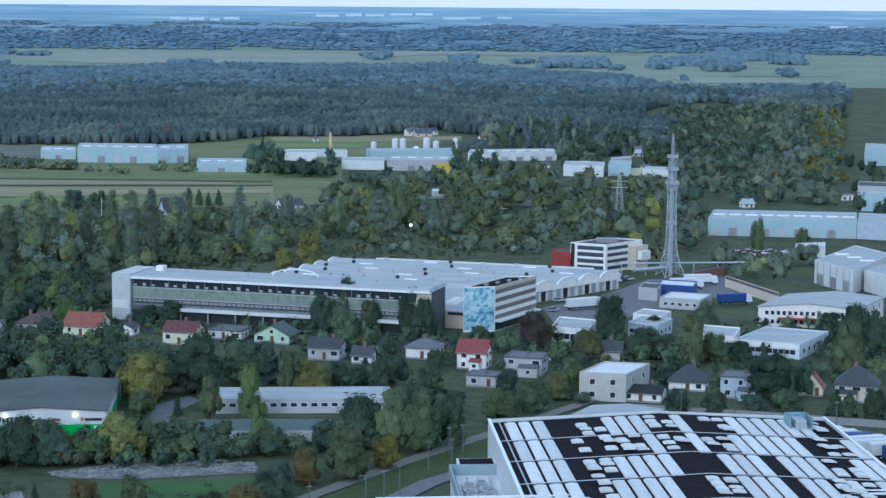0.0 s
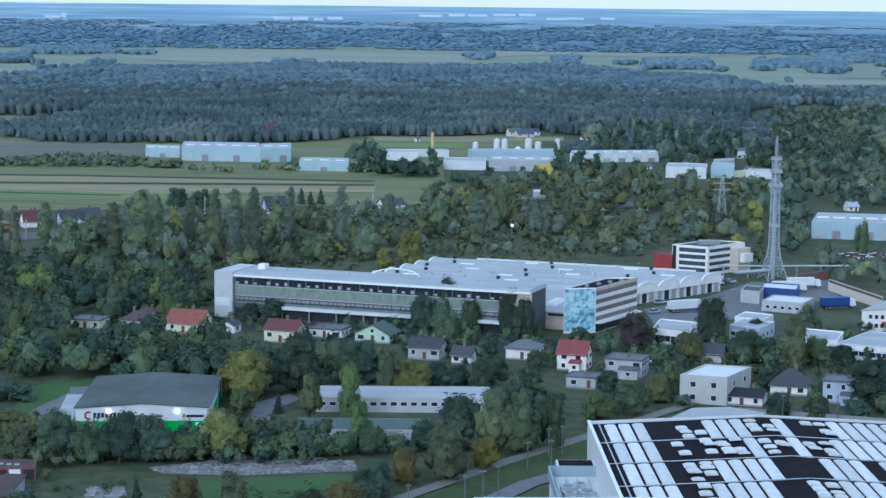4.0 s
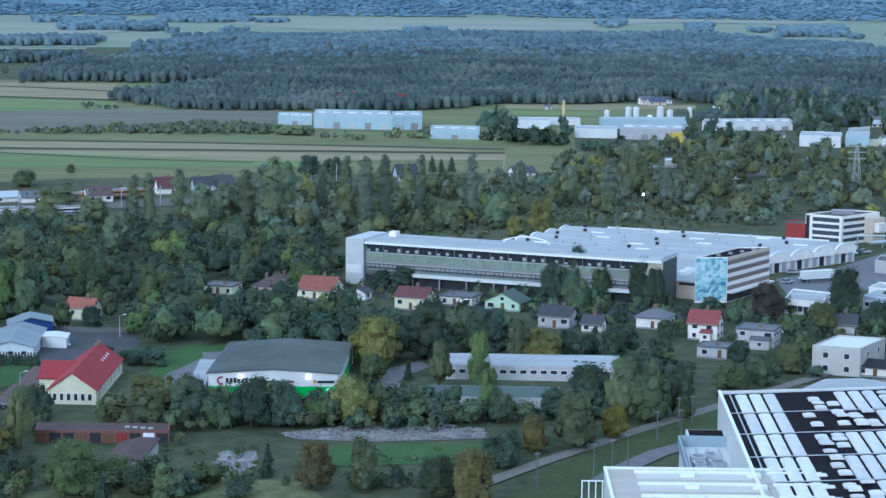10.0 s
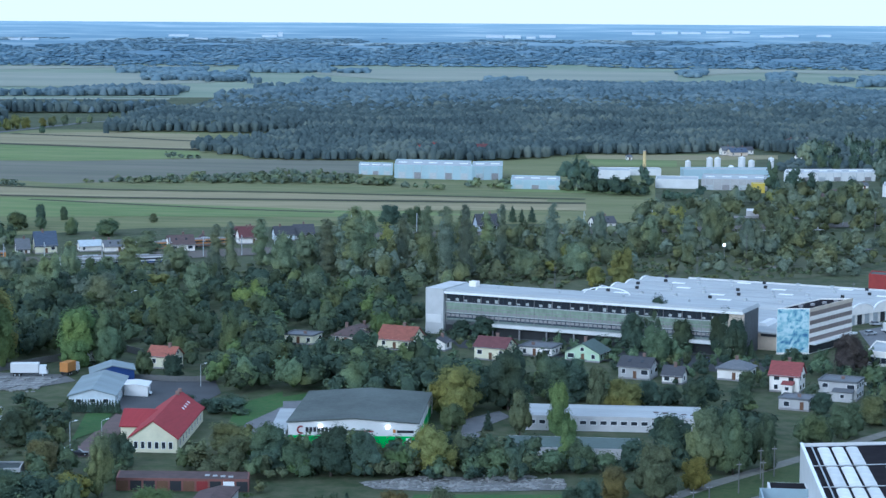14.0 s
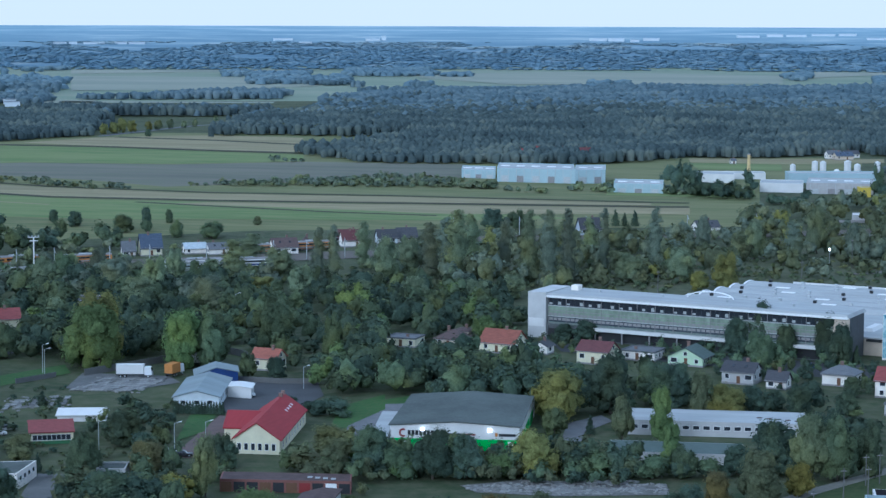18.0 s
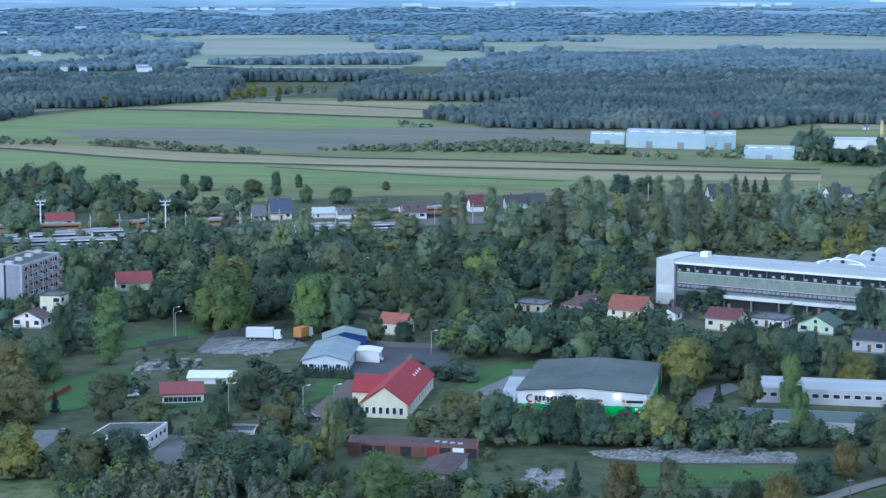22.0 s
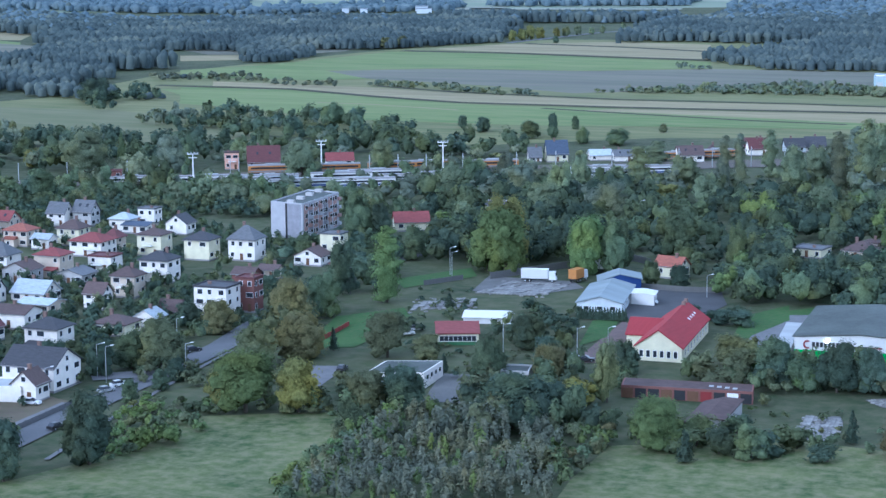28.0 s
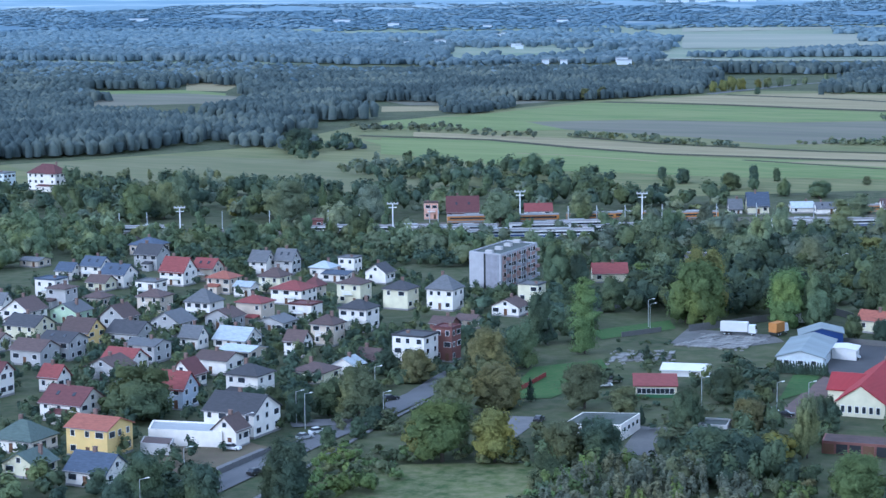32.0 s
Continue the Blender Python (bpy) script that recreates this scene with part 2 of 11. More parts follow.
M_CREAMPANEL = paint("cream_roof_light_panel", (0.54, 0.51, 0.44), 0.55, 0.15, 0.3, 3, 0.05, stretch=(0.3, 2, 1))


def mural_material():
    """An abstract painting: patches of turquoise, blue and white."""
    m, n, l, b = node_material("mural_paint")
    co = n.new("ShaderNodeTexCoord")
    t, v = n.new("ShaderNodeTexNoise"), n.new("ShaderNodeTexVoronoi")
    t.inputs["Scale"].default_value, t.inputs["Detail"].default_value, t.inputs["Distortion"].default_value = 0.35, 5, 1.6
    v.inputs["Scale"].default_value = 0.8
    l.new(co.outputs["Object"], t.inputs["Vector"])
    l.new(co.outputs["Object"], v.inputs["Vector"])
    add = n.new("ShaderNodeMath")
    add.operation = "MULTIPLY_ADD"
    add.inputs[1].default_value = 0.22
    l.new(v.outputs["Distance"], add.inputs[0])
    l.new(t.outputs["Fac"], add.inputs[2])
    ramp = n.new("ShaderNodeValToRGB")
    ramp.color_ramp.elements[0].position, ramp.color_ramp.elements[0].color = 0.42, (0.06, 0.15, 0.27, 1)
    ramp.color_ramp.elements[1].position, ramp.color_ramp.elements[1].color = 0.72, (0.48, 0.60, 0.62, 1)
    k = ramp.color_ramp.elements.new(0.55)
    k.color = (0.23, 0.41, 0.46, 1)
    l.new(add.outputs[0], ramp.inputs["Fac"])
    l.new(ramp.outputs["Color"], b.inputs["Base Color"])
    b.inputs["Roughness"].default_value = 0.8
    return m


M_MURAL = mural_material()
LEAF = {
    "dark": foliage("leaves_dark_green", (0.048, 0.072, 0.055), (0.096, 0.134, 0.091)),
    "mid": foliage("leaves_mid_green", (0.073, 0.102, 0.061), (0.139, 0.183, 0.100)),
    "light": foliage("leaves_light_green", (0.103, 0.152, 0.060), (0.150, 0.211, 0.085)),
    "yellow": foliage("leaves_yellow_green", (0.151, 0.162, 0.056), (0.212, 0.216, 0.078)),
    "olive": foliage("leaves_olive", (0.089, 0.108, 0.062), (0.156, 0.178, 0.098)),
    # next two: greens paled by painted haze, for trees beyond 600 m
    "sage": foliage("leaves_green_hazed_grey", (0.106, 0.136, 0.103), (0.188, 0.223, 0.160)),
    "willow": foliage("leaves_green_hazed_pale", (0.122, 0.158, 0.095), (0.215, 0.258, 0.152)),
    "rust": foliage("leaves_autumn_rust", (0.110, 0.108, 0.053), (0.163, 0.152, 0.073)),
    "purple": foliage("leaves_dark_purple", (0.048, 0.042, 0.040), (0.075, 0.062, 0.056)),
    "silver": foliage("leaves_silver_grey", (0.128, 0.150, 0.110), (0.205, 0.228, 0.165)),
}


# ---- mesh tools ----
class Shape:
    """Collects corners and faces for one mesh."""

    def __init__(self):
        self.v, self.f = [], []

    def poly(self, pts):
        k = len(self.v)
        self.v += [tuple(p) for p in pts]
        self.f.append(tuple(range(k, k + len(pts))))
        return self

    def box(self, x0, x1, y0, y1, z0, z1):
        k = len(self.v)
        self.v += [(x, y, z) for z in (z0, z1) for x, y in ((x0, y0), (x1, y0), (x1, y1), (x0, y1))]
        self.f += [tuple(k + i for i in q) for q in ((0, 3, 2, 1), (4, 5, 6, 7), (0, 1, 5, 4), (1, 2, 6, 5), (2, 3, 7, 6), (3, 0, 4, 7))]
        return self

    def loft(self, a, b, cap=True):
        """A solid between two rings with the same number of corners."""
        k, n = len(self.v), len(a)
        self.v += [tuple(p) for p in a] + [tuple(p) for p in b]
        self.f += [(k + i, k + (i + 1) % n, k + n + (i + 1) % n, k + n + i) for i in range(n)]
        if cap:
            self.f += [tuple(range(k + n - 1, k - 1, -1)), tuple(range(k + n, k + 2 * n))]
        return self

    def tube(self, p, q, r0, r1=None, n=8):
        p, q = Vector(p), Vector(q)
        r1 = r0 if r1 is None else r1
        d = (q - p).normalized()
        s = d.orthogonal().normalized()
        u = d.cross(s)
        ring = lambda c, r: [c + s * r * math.cos(2 * math.pi * i / n) + u * r * math.sin(2 * math.pi * i / n) for i in range(n)]
        return self.loft(ring(p, r0), ring(q, r1))

    def slab(self, pts, t):
        """A flat plate of thickness t under the given corners."""
        pts = [Vector(p) for p in pts]
        nrm = (pts[1] - pts[0]).cross(pts[-1] - pts[0]).normalized() * t
        return self.loft([p - nrm for p in pts], pts)

    def mesh(self, name):
        me = bpy.data.meshes.new(name)
        me.from_pydata(self.v, [], self.f)
        me.update()
        return me


def part(name, shape, material, parent=None, label="", at=None):
    me = shape if isinstance(shape, bpy.types.Mesh) else shape.mesh(name)
    if not me.materials:
        me.materials.append(material)
    ob = new(name, me)
    if parent is not None:
        ob.parent = parent
    if at is not None:
        ob.matrix_basis = at
    if label:
        ob["label"] = label
    return ob


def thing(name, x, y, rot=0, z=0, label="", category="", group="", kind=""):
    e = new(name)
    e.empty_display_size = 1.0
    e.matrix_basis = pose(x, y, z, 0, 0, rot)
    return tagged(e, label, category, group, kind)


def flat(name, pts, material, z=0.03, label="", category="", thick=0.0):
    """A patch of ground surface, laid a little above the ground sheet."""
    s = Shape()
    if thick:
        s.loft([(x, y, z - thick) for x, y in pts], [(x, y, z) for x, y in pts])
    else:
        s.poly([(x, y, z) for x, y in pts])
    ob = part(name, s, material)
    return tagged(ob, label, category, "", "structure")


def strip(name, pts, width, material, z, label, category, thick=0.0):
    """A road or path of even width along a line."""
    p = [Vector((x, y)) for x, y in pts]
    left, right = [], []
    for i, c in enumerate(p):
        d = (p[min(i + 1, len(p) - 1)] - p[max(i - 1, 0)]).normalized()
        s = Vector((-d.y, d.x)) * width / 2
        left.append(c + s)
        right.append(c - s)
    sh = Shape()
    for i in range(len(p) - 1):
        quad = [right[i], right[i + 1], left[i + 1], left[i]]
        if thick:
            sh.loft([(*q, z - thick) for q in quad], [(*q, z) for q in quad])
        else:
            sh.poly([(*q, z) for q in quad])
    return tagged(part(name, sh, material), label, category, "", "structure")


def inside(pts, x, y):
    """Which of the places x, y (arrays) lie in the polygon."""
    res = np.zeros(len(x), bool)
    n = len(pts)
    for i in range(n):
        (x0, y0), (x1, y1) = pts[i], pts[(i + 1) % n]
        if y0 == y1:
            continue
        hit = ((y0 > y) != (y1 > y)) & (x < (x1 - x0) * (y - y0) / (y1 - y0) + x0)
        res ^= hit
    return res


KEEP_OUT = []   # circles that scattered trees leave free: x, y, radius


# ---- houses ----
WIN = {}


def window_meshes(w, h):
    key = (round(w, 2), round(h, 2))
    if key not in WIN:
        f, t = Shape(), 0.09
        out_, in_ = [(-w / 2, -h / 2), (w / 2, -h / 2), (w / 2, h / 2), (-w / 2, h / 2)], [(-w / 2 + t, -h / 2 + t), (w / 2 - t, -h / 2 + t), (w / 2 - t, h / 2 - t), (-w / 2 + t, h / 2 - t)]
        f.v = [(x, y, z) for y in (-0.07, 0.02) for ring in (out_, in_) for x, z in ring]
        for i in range(4):
            j = (i + 1) % 4
            f.f += [(i, j, 4 + j, 4 + i), (8 + j, 8 + i, 12 + i, 12 + j), (j, i, 8 + i, 8 + j), (4 + i, 4 + j, 12 + j, 12 + i)]
        p = Shape().box(-w / 2 + t, w / 2 - t, -0.035, 0.0, -h / 2 + t, h / 2 - t)
        WIN[key] = f.mesh("window"), p.mesh("pane")
    return WIN[key]


def window(parent, m, w=1.3, h=1.4):
    fm, pm = window_meshes(w, h)
    wo = part("window", fm, M_FRAME, parent, at=m)
    part("pane", pm, M_GLASS, wo)
    return wo


def roof_shape(kind, w, d, z, rise, over=0.45, along="x"):
    """The roof over a w by d body whose eaves lie at z."""
    s = Shape()
    x, y = w / 2 + over, d / 2 + over
    top = z + rise
    if kind == "gable":
        half, run = (d / 2, x) if along == "x" else (w / 2, y)
        o = half + over
        e = z - rise * over / half
        prof = [(-o, e), (0, top), (o, e), (o, e - 0.22), (0, top - 0.22), (-o, e - 0.22)]
        if along == "x":
            s.loft([(-run, p, q) for p, q in prof], [(run, p, q) for p, q in prof])
        else:
            s.loft([(p, run, q) for p, q in prof], [(p, -run, q) for p, q in prof])
    elif kind == "hip":
        r, q = max(w - d, 0) / 2 + 0.02, max(d - w, 0) / 2 + 0.02
        s.loft([(-x, -y, z - 0.2), (x, -y, z - 0.2), (x, y, z - 0.2), (-x, y, z - 0.2)], [(-x, -y, z), (x, -y, z), (x, y, z), (-x, y, z)])
        k = 4
        s.v += [(-r, -q, top), (r, -q, top), (r, q, top), (-r, q, top)]
        s.f[-1] = (8, 9, 10, 11)
        s.f += [(4, 5, 9, 8), (5, 6, 10, 9), (6, 7, 11, 10), (7, 4, 8, 11)]
    else:
        x, y = x - 0.25, y - 0.25
        ring = lambda k, zz: [(-x + k, -y + k, zz), (x - k, -y + k, zz), (x - k, y - k, zz), (-x + k, y - k, zz)]
        s.loft(ring(0, z), ring(0, z + 0.5), False)
        s.v += ring(0.25, z + 0.5) + ring(0.25, z + 0.2)
        s.f += [(3, 2, 1, 0), (12, 13, 14, 15)]
        for i in range(4):
            j = (i + 1) % 4
            s.f += [(4 + i, 4 + j, 8 + j, 8 + i), (8 + i, 8 + j, 12 + j, 12 + i)]
    return s


WORDS = {"pale": "pale metal", "dark": "dark grey", "black": "black", "blue": "slate blue", "green": "grey-green", "maroon": "dark red", "paleblue": "pale blue"}


def house(x, y, w, d, h, rise, roof, wall, tiles, rot=0, along="x", balcony=False, chimney=True, name="house"):
    """A detached house: plastered body, roof, windows with panes, door, chimney."""
    KEEP_OUT.append((x, y, max(w, d) * 0.62 + 2.2))
    if y > 500:
        r = math.hypot(x, y)
        KEEP_OUT.extend((x * (1 - k / r), y * (1 - k / r), max(w, d) * (0.85 if y < 640 else 0.55)) for k in ((9, 17, 26, 34) if y < 640 else (9, 18, 30, 43, 56)))
    rnd = random.Random(int(x * 13 + y * 7))
    shape = {"gable": "gabled", "hip": "hipped", "flat": "flat"}[roof]
    hs = thing(name, x, y, rot, 0, f"{WORDS.get(wall, wall)} plastered house under a {shape} {WORDS.get(tiles, tiles)} roof", "house", "houses of the settlement")
    b = Shape()
    if roof == "gable":
        half = d / 2 if along == "x" else w / 2
        prof = [(-half, 0), (half, 0), (half, h), (0, h + rise - 0.1), (-half, h)]
        if along == "x":
            b.loft([(-w / 2, p, q) for p, q in prof], [(w / 2, p, q) for p, q in prof])
        else:
            b.loft([(p, d / 2, q) for p, q in prof], [(p, -d / 2, q) for p, q in prof])
    else:
        b.box(-w / 2, w / 2, -d / 2, d / 2, 0, h)
    part("wall", b, wall_paint(wall), hs)
    part("plinth", Shape().box(-w / 2 - 0.05, w / 2 + 0.05, -d / 2 - 0.05, d / 2 + 0.05, 0, 0.5), M_TRIM, hs)
    ro = part("roof", roof_shape(roof, w, d, h, rise, along=along), roof_paint(tiles), hs)
    if roof != "flat":
        for s in (-1, 1):
            g = Shape()
            if along == "x" or roof == "hip":
                g.box(-w / 2 - 0.4, w / 2 + 0.4, s * (d / 2 + 0.42) - 0.08, s * (d / 2 + 0.42) + 0.08, h - 0.42, h - 0.25)
            else:
                g.box(s * (w / 2 + 0.42) - 0.08, s * (w / 2 + 0.42) + 0.08, -d / 2 - 0.4, d / 2 + 0.4, h - 0.42, h - 0.25)
            part("gutter", g, M_TRIM, hs)
    if chimney:
        cx, cy = (rnd.uniform(-0.25, 0.25) * w, rnd.uniform(-0.05, 0.2) * d)
        c = Shape().box(cx - 0.4, cx + 0.4, cy - 0.3, cy + 0.3, h, h + rise + 0.8)
        c.box(cx - 0.48, cx + 0.48, cy - 0.38, cy + 0.38, h + rise + 0.8, h + rise + 0.95)
        part("chimney", c, M_BRICK, hs)
    storeys = max(1, round(h / 2.9))
    for s in range(storeys):
        z = h / storeys * (s + 0.58)
        hh = min(1.4, h / storeys * 0.55)
        for face, span in (("s", w), ("e", d), ("w", d)):
            n = max(1, round(span / 3.4))
            for i in range(n):
                u = (i + 0.5) / n * span - span / 2 + rnd.uniform(-0.25, 0.25)
                if rnd.random() < 0.14:
                    continue
                ww = rnd.choice((1.2, 1.2, 1.6, 2.1))
                if s == 0 and face == "s" and i == n // 2:
                    part("door", Shape().box(u - 0.5, u + 0.5, -d / 2 - 0.06, -d / 2 + 0.05, 0.3, 2.35), M_DOOR, hs)
                    continue
                m = {"s": pose(u, -d / 2, z), "e": pose(w / 2, u, z, 0, 0, 90), "w": pose(-w / 2, -u, z, 0, 0, -90)}[face]
                window(hs, m, ww, hh)
    if roof == "gable" and rise > 2:
        m = pose(w / 2, 0, h + rise * 0.3, 0, 0, 90) if along == "x" else pose(0, -d / 2, h + rise * 0.3)
        window(hs, m, 1.2, 1.2)
    if roof == "gable" and rise > 1.8 and along == "x" and rnd.random() < 0.16:
        sl = math.atan2(rise, d / 2)
        for u in (-0.2, 0.2):
            yy = -d * 0.24
            part("roof_window", Shape().box(-0.4, 0.4, -0.6, 0.6, 0, 0.1), M_GLASS, hs,
                 at=pose(u * w, yy, h + rise * (1 + yy / (d / 2)) + 0.02, math.degrees(sl), 0, 0))
    if balcony or (storeys > 1 and rnd.random() < 0.35):
        bx = rnd.uniform(-0.2, 0.2) * w
        s = Shape().box(bx - 1.6, bx + 1.6, -d / 2 - 1.2, -d / 2, h / storeys - 0.1, h / storeys + 0.08)
        for u in range(9):
            s.box(bx - 1.6 + u * 0.39, bx - 1.52 + u * 0.39, -d / 2 - 1.18, -d / 2 - 1.12, h / storeys, h / storeys + 0.95)
        s.box(bx - 1.6, bx + 1.6, -d / 2 - 1.2, -d / 2 - 1.1, h / storeys + 0.9, h / storeys + 1.0)
        part("balcony", s, M_FRAME, hs)
    elif storeys > 1 and w > 7 and rnd.random() < 0.5:
        u, ww = rnd.uniform(-0.25, 0.25) * w, rnd.uniform(0.16, 0.26) * w
        part("porch", Shape().box(u - ww, u + ww, -d / 2 - 2.2, -d / 2 - 0.08, 0, 2.5), wall_paint(wall), hs)
        part("porch_roof", Shape().loft([(u - ww - 0.2, -d / 2 - 2.5, 2.51), (u + ww + 0.2, -d / 2 - 2.5, 2.51), (u + ww + 0.2, -d / 2 - 0.06, 2.51), (u - ww - 0.2, -d / 2 - 0.06, 2.51)],
                                        [(u - ww - 0.2, -d / 2 - 2.5, 2.7), (u + ww + 0.2, -d / 2 - 2.5, 2.7), (u + ww + 0.2, -d / 2 - 0.06, 3.3), (u - ww - 0.2, -d / 2 - 0.06, 3.3)]), roof_paint(tiles), hs)
        window(hs, pose(u, -d / 2 - 2.2, 1.5), 1.2, 1.1)
    return hs


# ---- trees ----
ICO_V = np.array([(0, 0, 1), *[(0.894 * math.cos(i * 1.2566), 0.894 * math.sin(i * 1.2566), 0.447) for i in range(5)],
                  *[(0.894 * math.cos(i * 1.2566 + 0.6283), 0.894 * math.sin(i * 1.2566 + 0.6283), -0.447) for i in range(5)], (0, 0, -1)])
ICO_F = [(0, 1 + i, 1 + (i + 1) % 5) for i in range(5)] + [(1 + i, 6 + i, 1 + (i + 1) % 5) for i in range(5)] + \
        [(6 + i, 6 + (i + 1) % 5, 1 + (i + 1) % 5) for i in range(5)] + [(11, 6 + (i + 1) % 5, 6 + i) for i in range(5)]


def leaf_clumps(rng, c, d, size, tilt=0.2):
    """Small leaf clumps, three-cornered, at the places c, lying roughly across the directions d."""
    n = len(c)
    nrm = d + rng.normal(scale=tilt, size=(n, 3))
    nrm /= np.linalg.norm(nrm, axis=1)[:, None]
    a = np.cross(nrm, rng.normal(size=(n, 3)))
    a /= np.linalg.norm(a, axis=1)[:, None]
    b = np.cross(nrm, a)
    s = size * rng.uniform(0.5, 1.35, (n, 1))
    up = d + rng.normal(scale=0.2, size=(n, 3))
    k = rng.uniform(-0.6, 0.6, (n, 1))
    return np.stack([c - (a + b * 0.6) * s, c + (a - b * 0.6) * s, c + (b * 1.2 + a * k) * s], 1).reshape(-1, 3), np.repeat(up / np.linalg.norm(up, axis=1)[:, None], 3, axis=0)


def leaf_cloud(rng, centres, radii, count, size):
    """Leaf clumps on the skins of overlapping lobes."""
    k = rng.integers(0, len(centres), count)
    d = rng.normal(size=(count, 3))
    d /= np.linalg.norm(d, axis=1)[:, None]
    d[:, 2] = np.where(d[:, 2] < -0.5, -d[:, 2], d[:, 2])
    c = centres[k] + d * radii[k] * rng.uniform(0.7, 1.28, (count, 1))
    return leaf_clumps(rng, c, crown_normal(d, (c - np.array([0, 0, 0.42])) * 2), size)


def crown_normal(lobe, whole):
    """A leaf clump faces out of its lobe, out of the whole crown and a little upwards."""
    up = lobe * 0.36 + whole * 0.62 + np.array([0, 0, 0.34])
    return up / np.linalg.norm(up, axis=1)[:, None]


def cores(rng, centres, radii, k, middle, reach):
    """Rough inner bodies that close the crowns; middle and reach are those of the whole crown."""
    v = ICO_V[None] * (1 + rng.normal(scale=0.2, size=(len(centres), 12, 1)))
    p = (centres[:, None] + v * radii[:, None] * k).reshape(-1, 3)
    lobe = np.tile(ICO_V / np.linalg.norm(ICO_V, axis=1)[:, None], (len(centres), 1))
    up = crown_normal(lobe, (p - np.repeat(middle, 12, axis=0)) / np.repeat(reach, 12, axis=0)) + rng.normal(scale=0.22, size=p.shape)
    return p, up / np.linalg.norm(up, axis=1)[:, None]


def leaves_mesh(name, leaves, core=None):
    """One mesh from three-cornered leaf clumps and the twenty-sided inner bodies."""
    me = bpy.data.meshes.new(name)
    (v, up), (core, core_up) = leaves, core or (None, None)
    idx = np.arange(len(v), dtype=np.int32)
    if core is not None:
        n = len(core) // 12
        tri = (np.array(ICO_F, dtype=np.int32)[None] + (len(v) + 12 * np.arange(n, dtype=np.int32))[:, None, None]).reshape(-1)
        idx = np.concatenate([idx, tri])
        v, up = np.concatenate([v, core]), np.concatenate([up, core_up])
    start = np.arange(0, len(idx), 3, dtype=np.int32)
    me.vertices.add(len(v))
    me.vertices.foreach_set("co", v.astype(np.float32).ravel())
    me.loops.add(len(idx))
    me.loops.foreach_set("vertex_index", idx.astype(np.int32))
    me.polygons.add(len(start))
    me.polygons.foreach_set("loop_start", start.astype(np.int32))
    me.polygons.foreach_set("use_smooth", np.ones(len(start), dtype=bool))
    me.update(calc_edges=True)
    # leaves are lit as the rounded crown that they make up
    soft = me.attributes.new("custom_normal", 'FLOAT_VECTOR', 'POINT')
    soft.data.foreach_set("vector", up.astype(np.float32).ravel())
    return me


def crown_lobes(rng, kind):
    """Lobe centres and radii of a crown in a unit box: height 1, width 1."""
    if kind == "poplar":
        z = np.linspace(0.08, 0.94, 24)
        r = 0.29 * np.sqrt(np.clip(1 - ((z - 0.40) / 0.60) ** 2, 0.05, 1))
        c = np.stack([rng.normal(scale=0.09, size=24), rng.normal(scale=0.09, size=24), z], 1)
        return c, np.stack([r * 1.25, r * 1.25, r * 0.28], 1)
    if kind == "conifer":
        z = np.linspace(0.10, 0.95, 14)
        r = 0.46 * (1.02 - z) ** 0.9
        c = np.stack([rng.normal(scale=0.03, size=14), rng.normal(scale=0.03, size=14), z], 1)
        return c, np.stack([r, r, np.full(14, 0.055)], 1)
    if kind == "bush":
        n = 9
        a = rng.uniform(0, 2 * np.pi, n)
        q = rng.uniform(0.05, 0.34, n)
        c = np.stack([np.cos(a) * q, np.sin(a) * q, rng.uniform(0.12, 0.72, n)], 1)
        r = rng.uniform(0.16, 0.28, n)
        return c, np.stack([r, r, r * 1.15], 1)
    n = 44
    a = rng.uniform(0, 2 * np.pi, n)
    z = np.sort(rng.uniform(0.12, 0.90, n))
    q = 0.37 * np.sqrt(np.clip(1 - ((z - 0.44) / 0.54) ** 2, 0.03, 1)) * rng.uniform(0.4, 1.0, n)
    c = np.stack([np.cos(a) * q, np.sin(a) * q, z], 1)
    r = rng.uniform(0.10, 0.19, n)
    c, r = np.concatenate([c, [[0, 0, 0.5]]]), np.concatenate([np.stack([r, r, r * 1.1], 1), [[0.40, 0.40, 0.44]]])
    return c, r


CROWNS, TRUNKS = {}, {}


def crown_mesh(kind, leaf, variant, small=False):
    key = kind, leaf, variant, small
    if key not in CROWNS:
        rng = np.random.default_rng(100 * variant + len(kind) * 7 + len(leaf))
        c, r = crown_lobes(rng, kind)
        count, size = {"round": (4600, 0.019), "poplar": (3600, 0.018), "conifer": (1500, 0.030), "bush": (2000, 0.026)}[kind]
        if small:
            count, size = count // 3, size * 1.6
        me = leaves_mesh("crown", leaf_cloud(rng, c, r, count, size), cores(rng, c, r, 0.74, np.tile([0, 0, 0.42], (len(c), 1)), np.full((len(c), 3), 0.5)))
        me.materials.append(LEAF[leaf])
        s = Shape()
        top = {"round": 0.62, "poplar": 0.85, "conifer": 0.9, "bush": 0.45}[kind]
        s.tube((0, 0, -0.02), (0.01, 0, top * 0.5), 0.030, 0.020, 6)
        s.tube((0.01, 0, top * 0.5), (-0.01, 0.01, top), 0.020, 0.006, 6)
        for i in range(5):
            a, z = rng.uniform(0, 6.28), rng.uniform(0.25, 0.5) * top / 0.62
            s.tube((0, 0, z * 0.8), (math.cos(a) * 0.24, math.sin(a) * 0.24, z + 0.14), 0.012, 0.004, 5)
        tm = s.mesh("trunk")
        tm.materials.append(M_BARK)
        CROWNS[key] = me, tm
    return CROWNS[key]


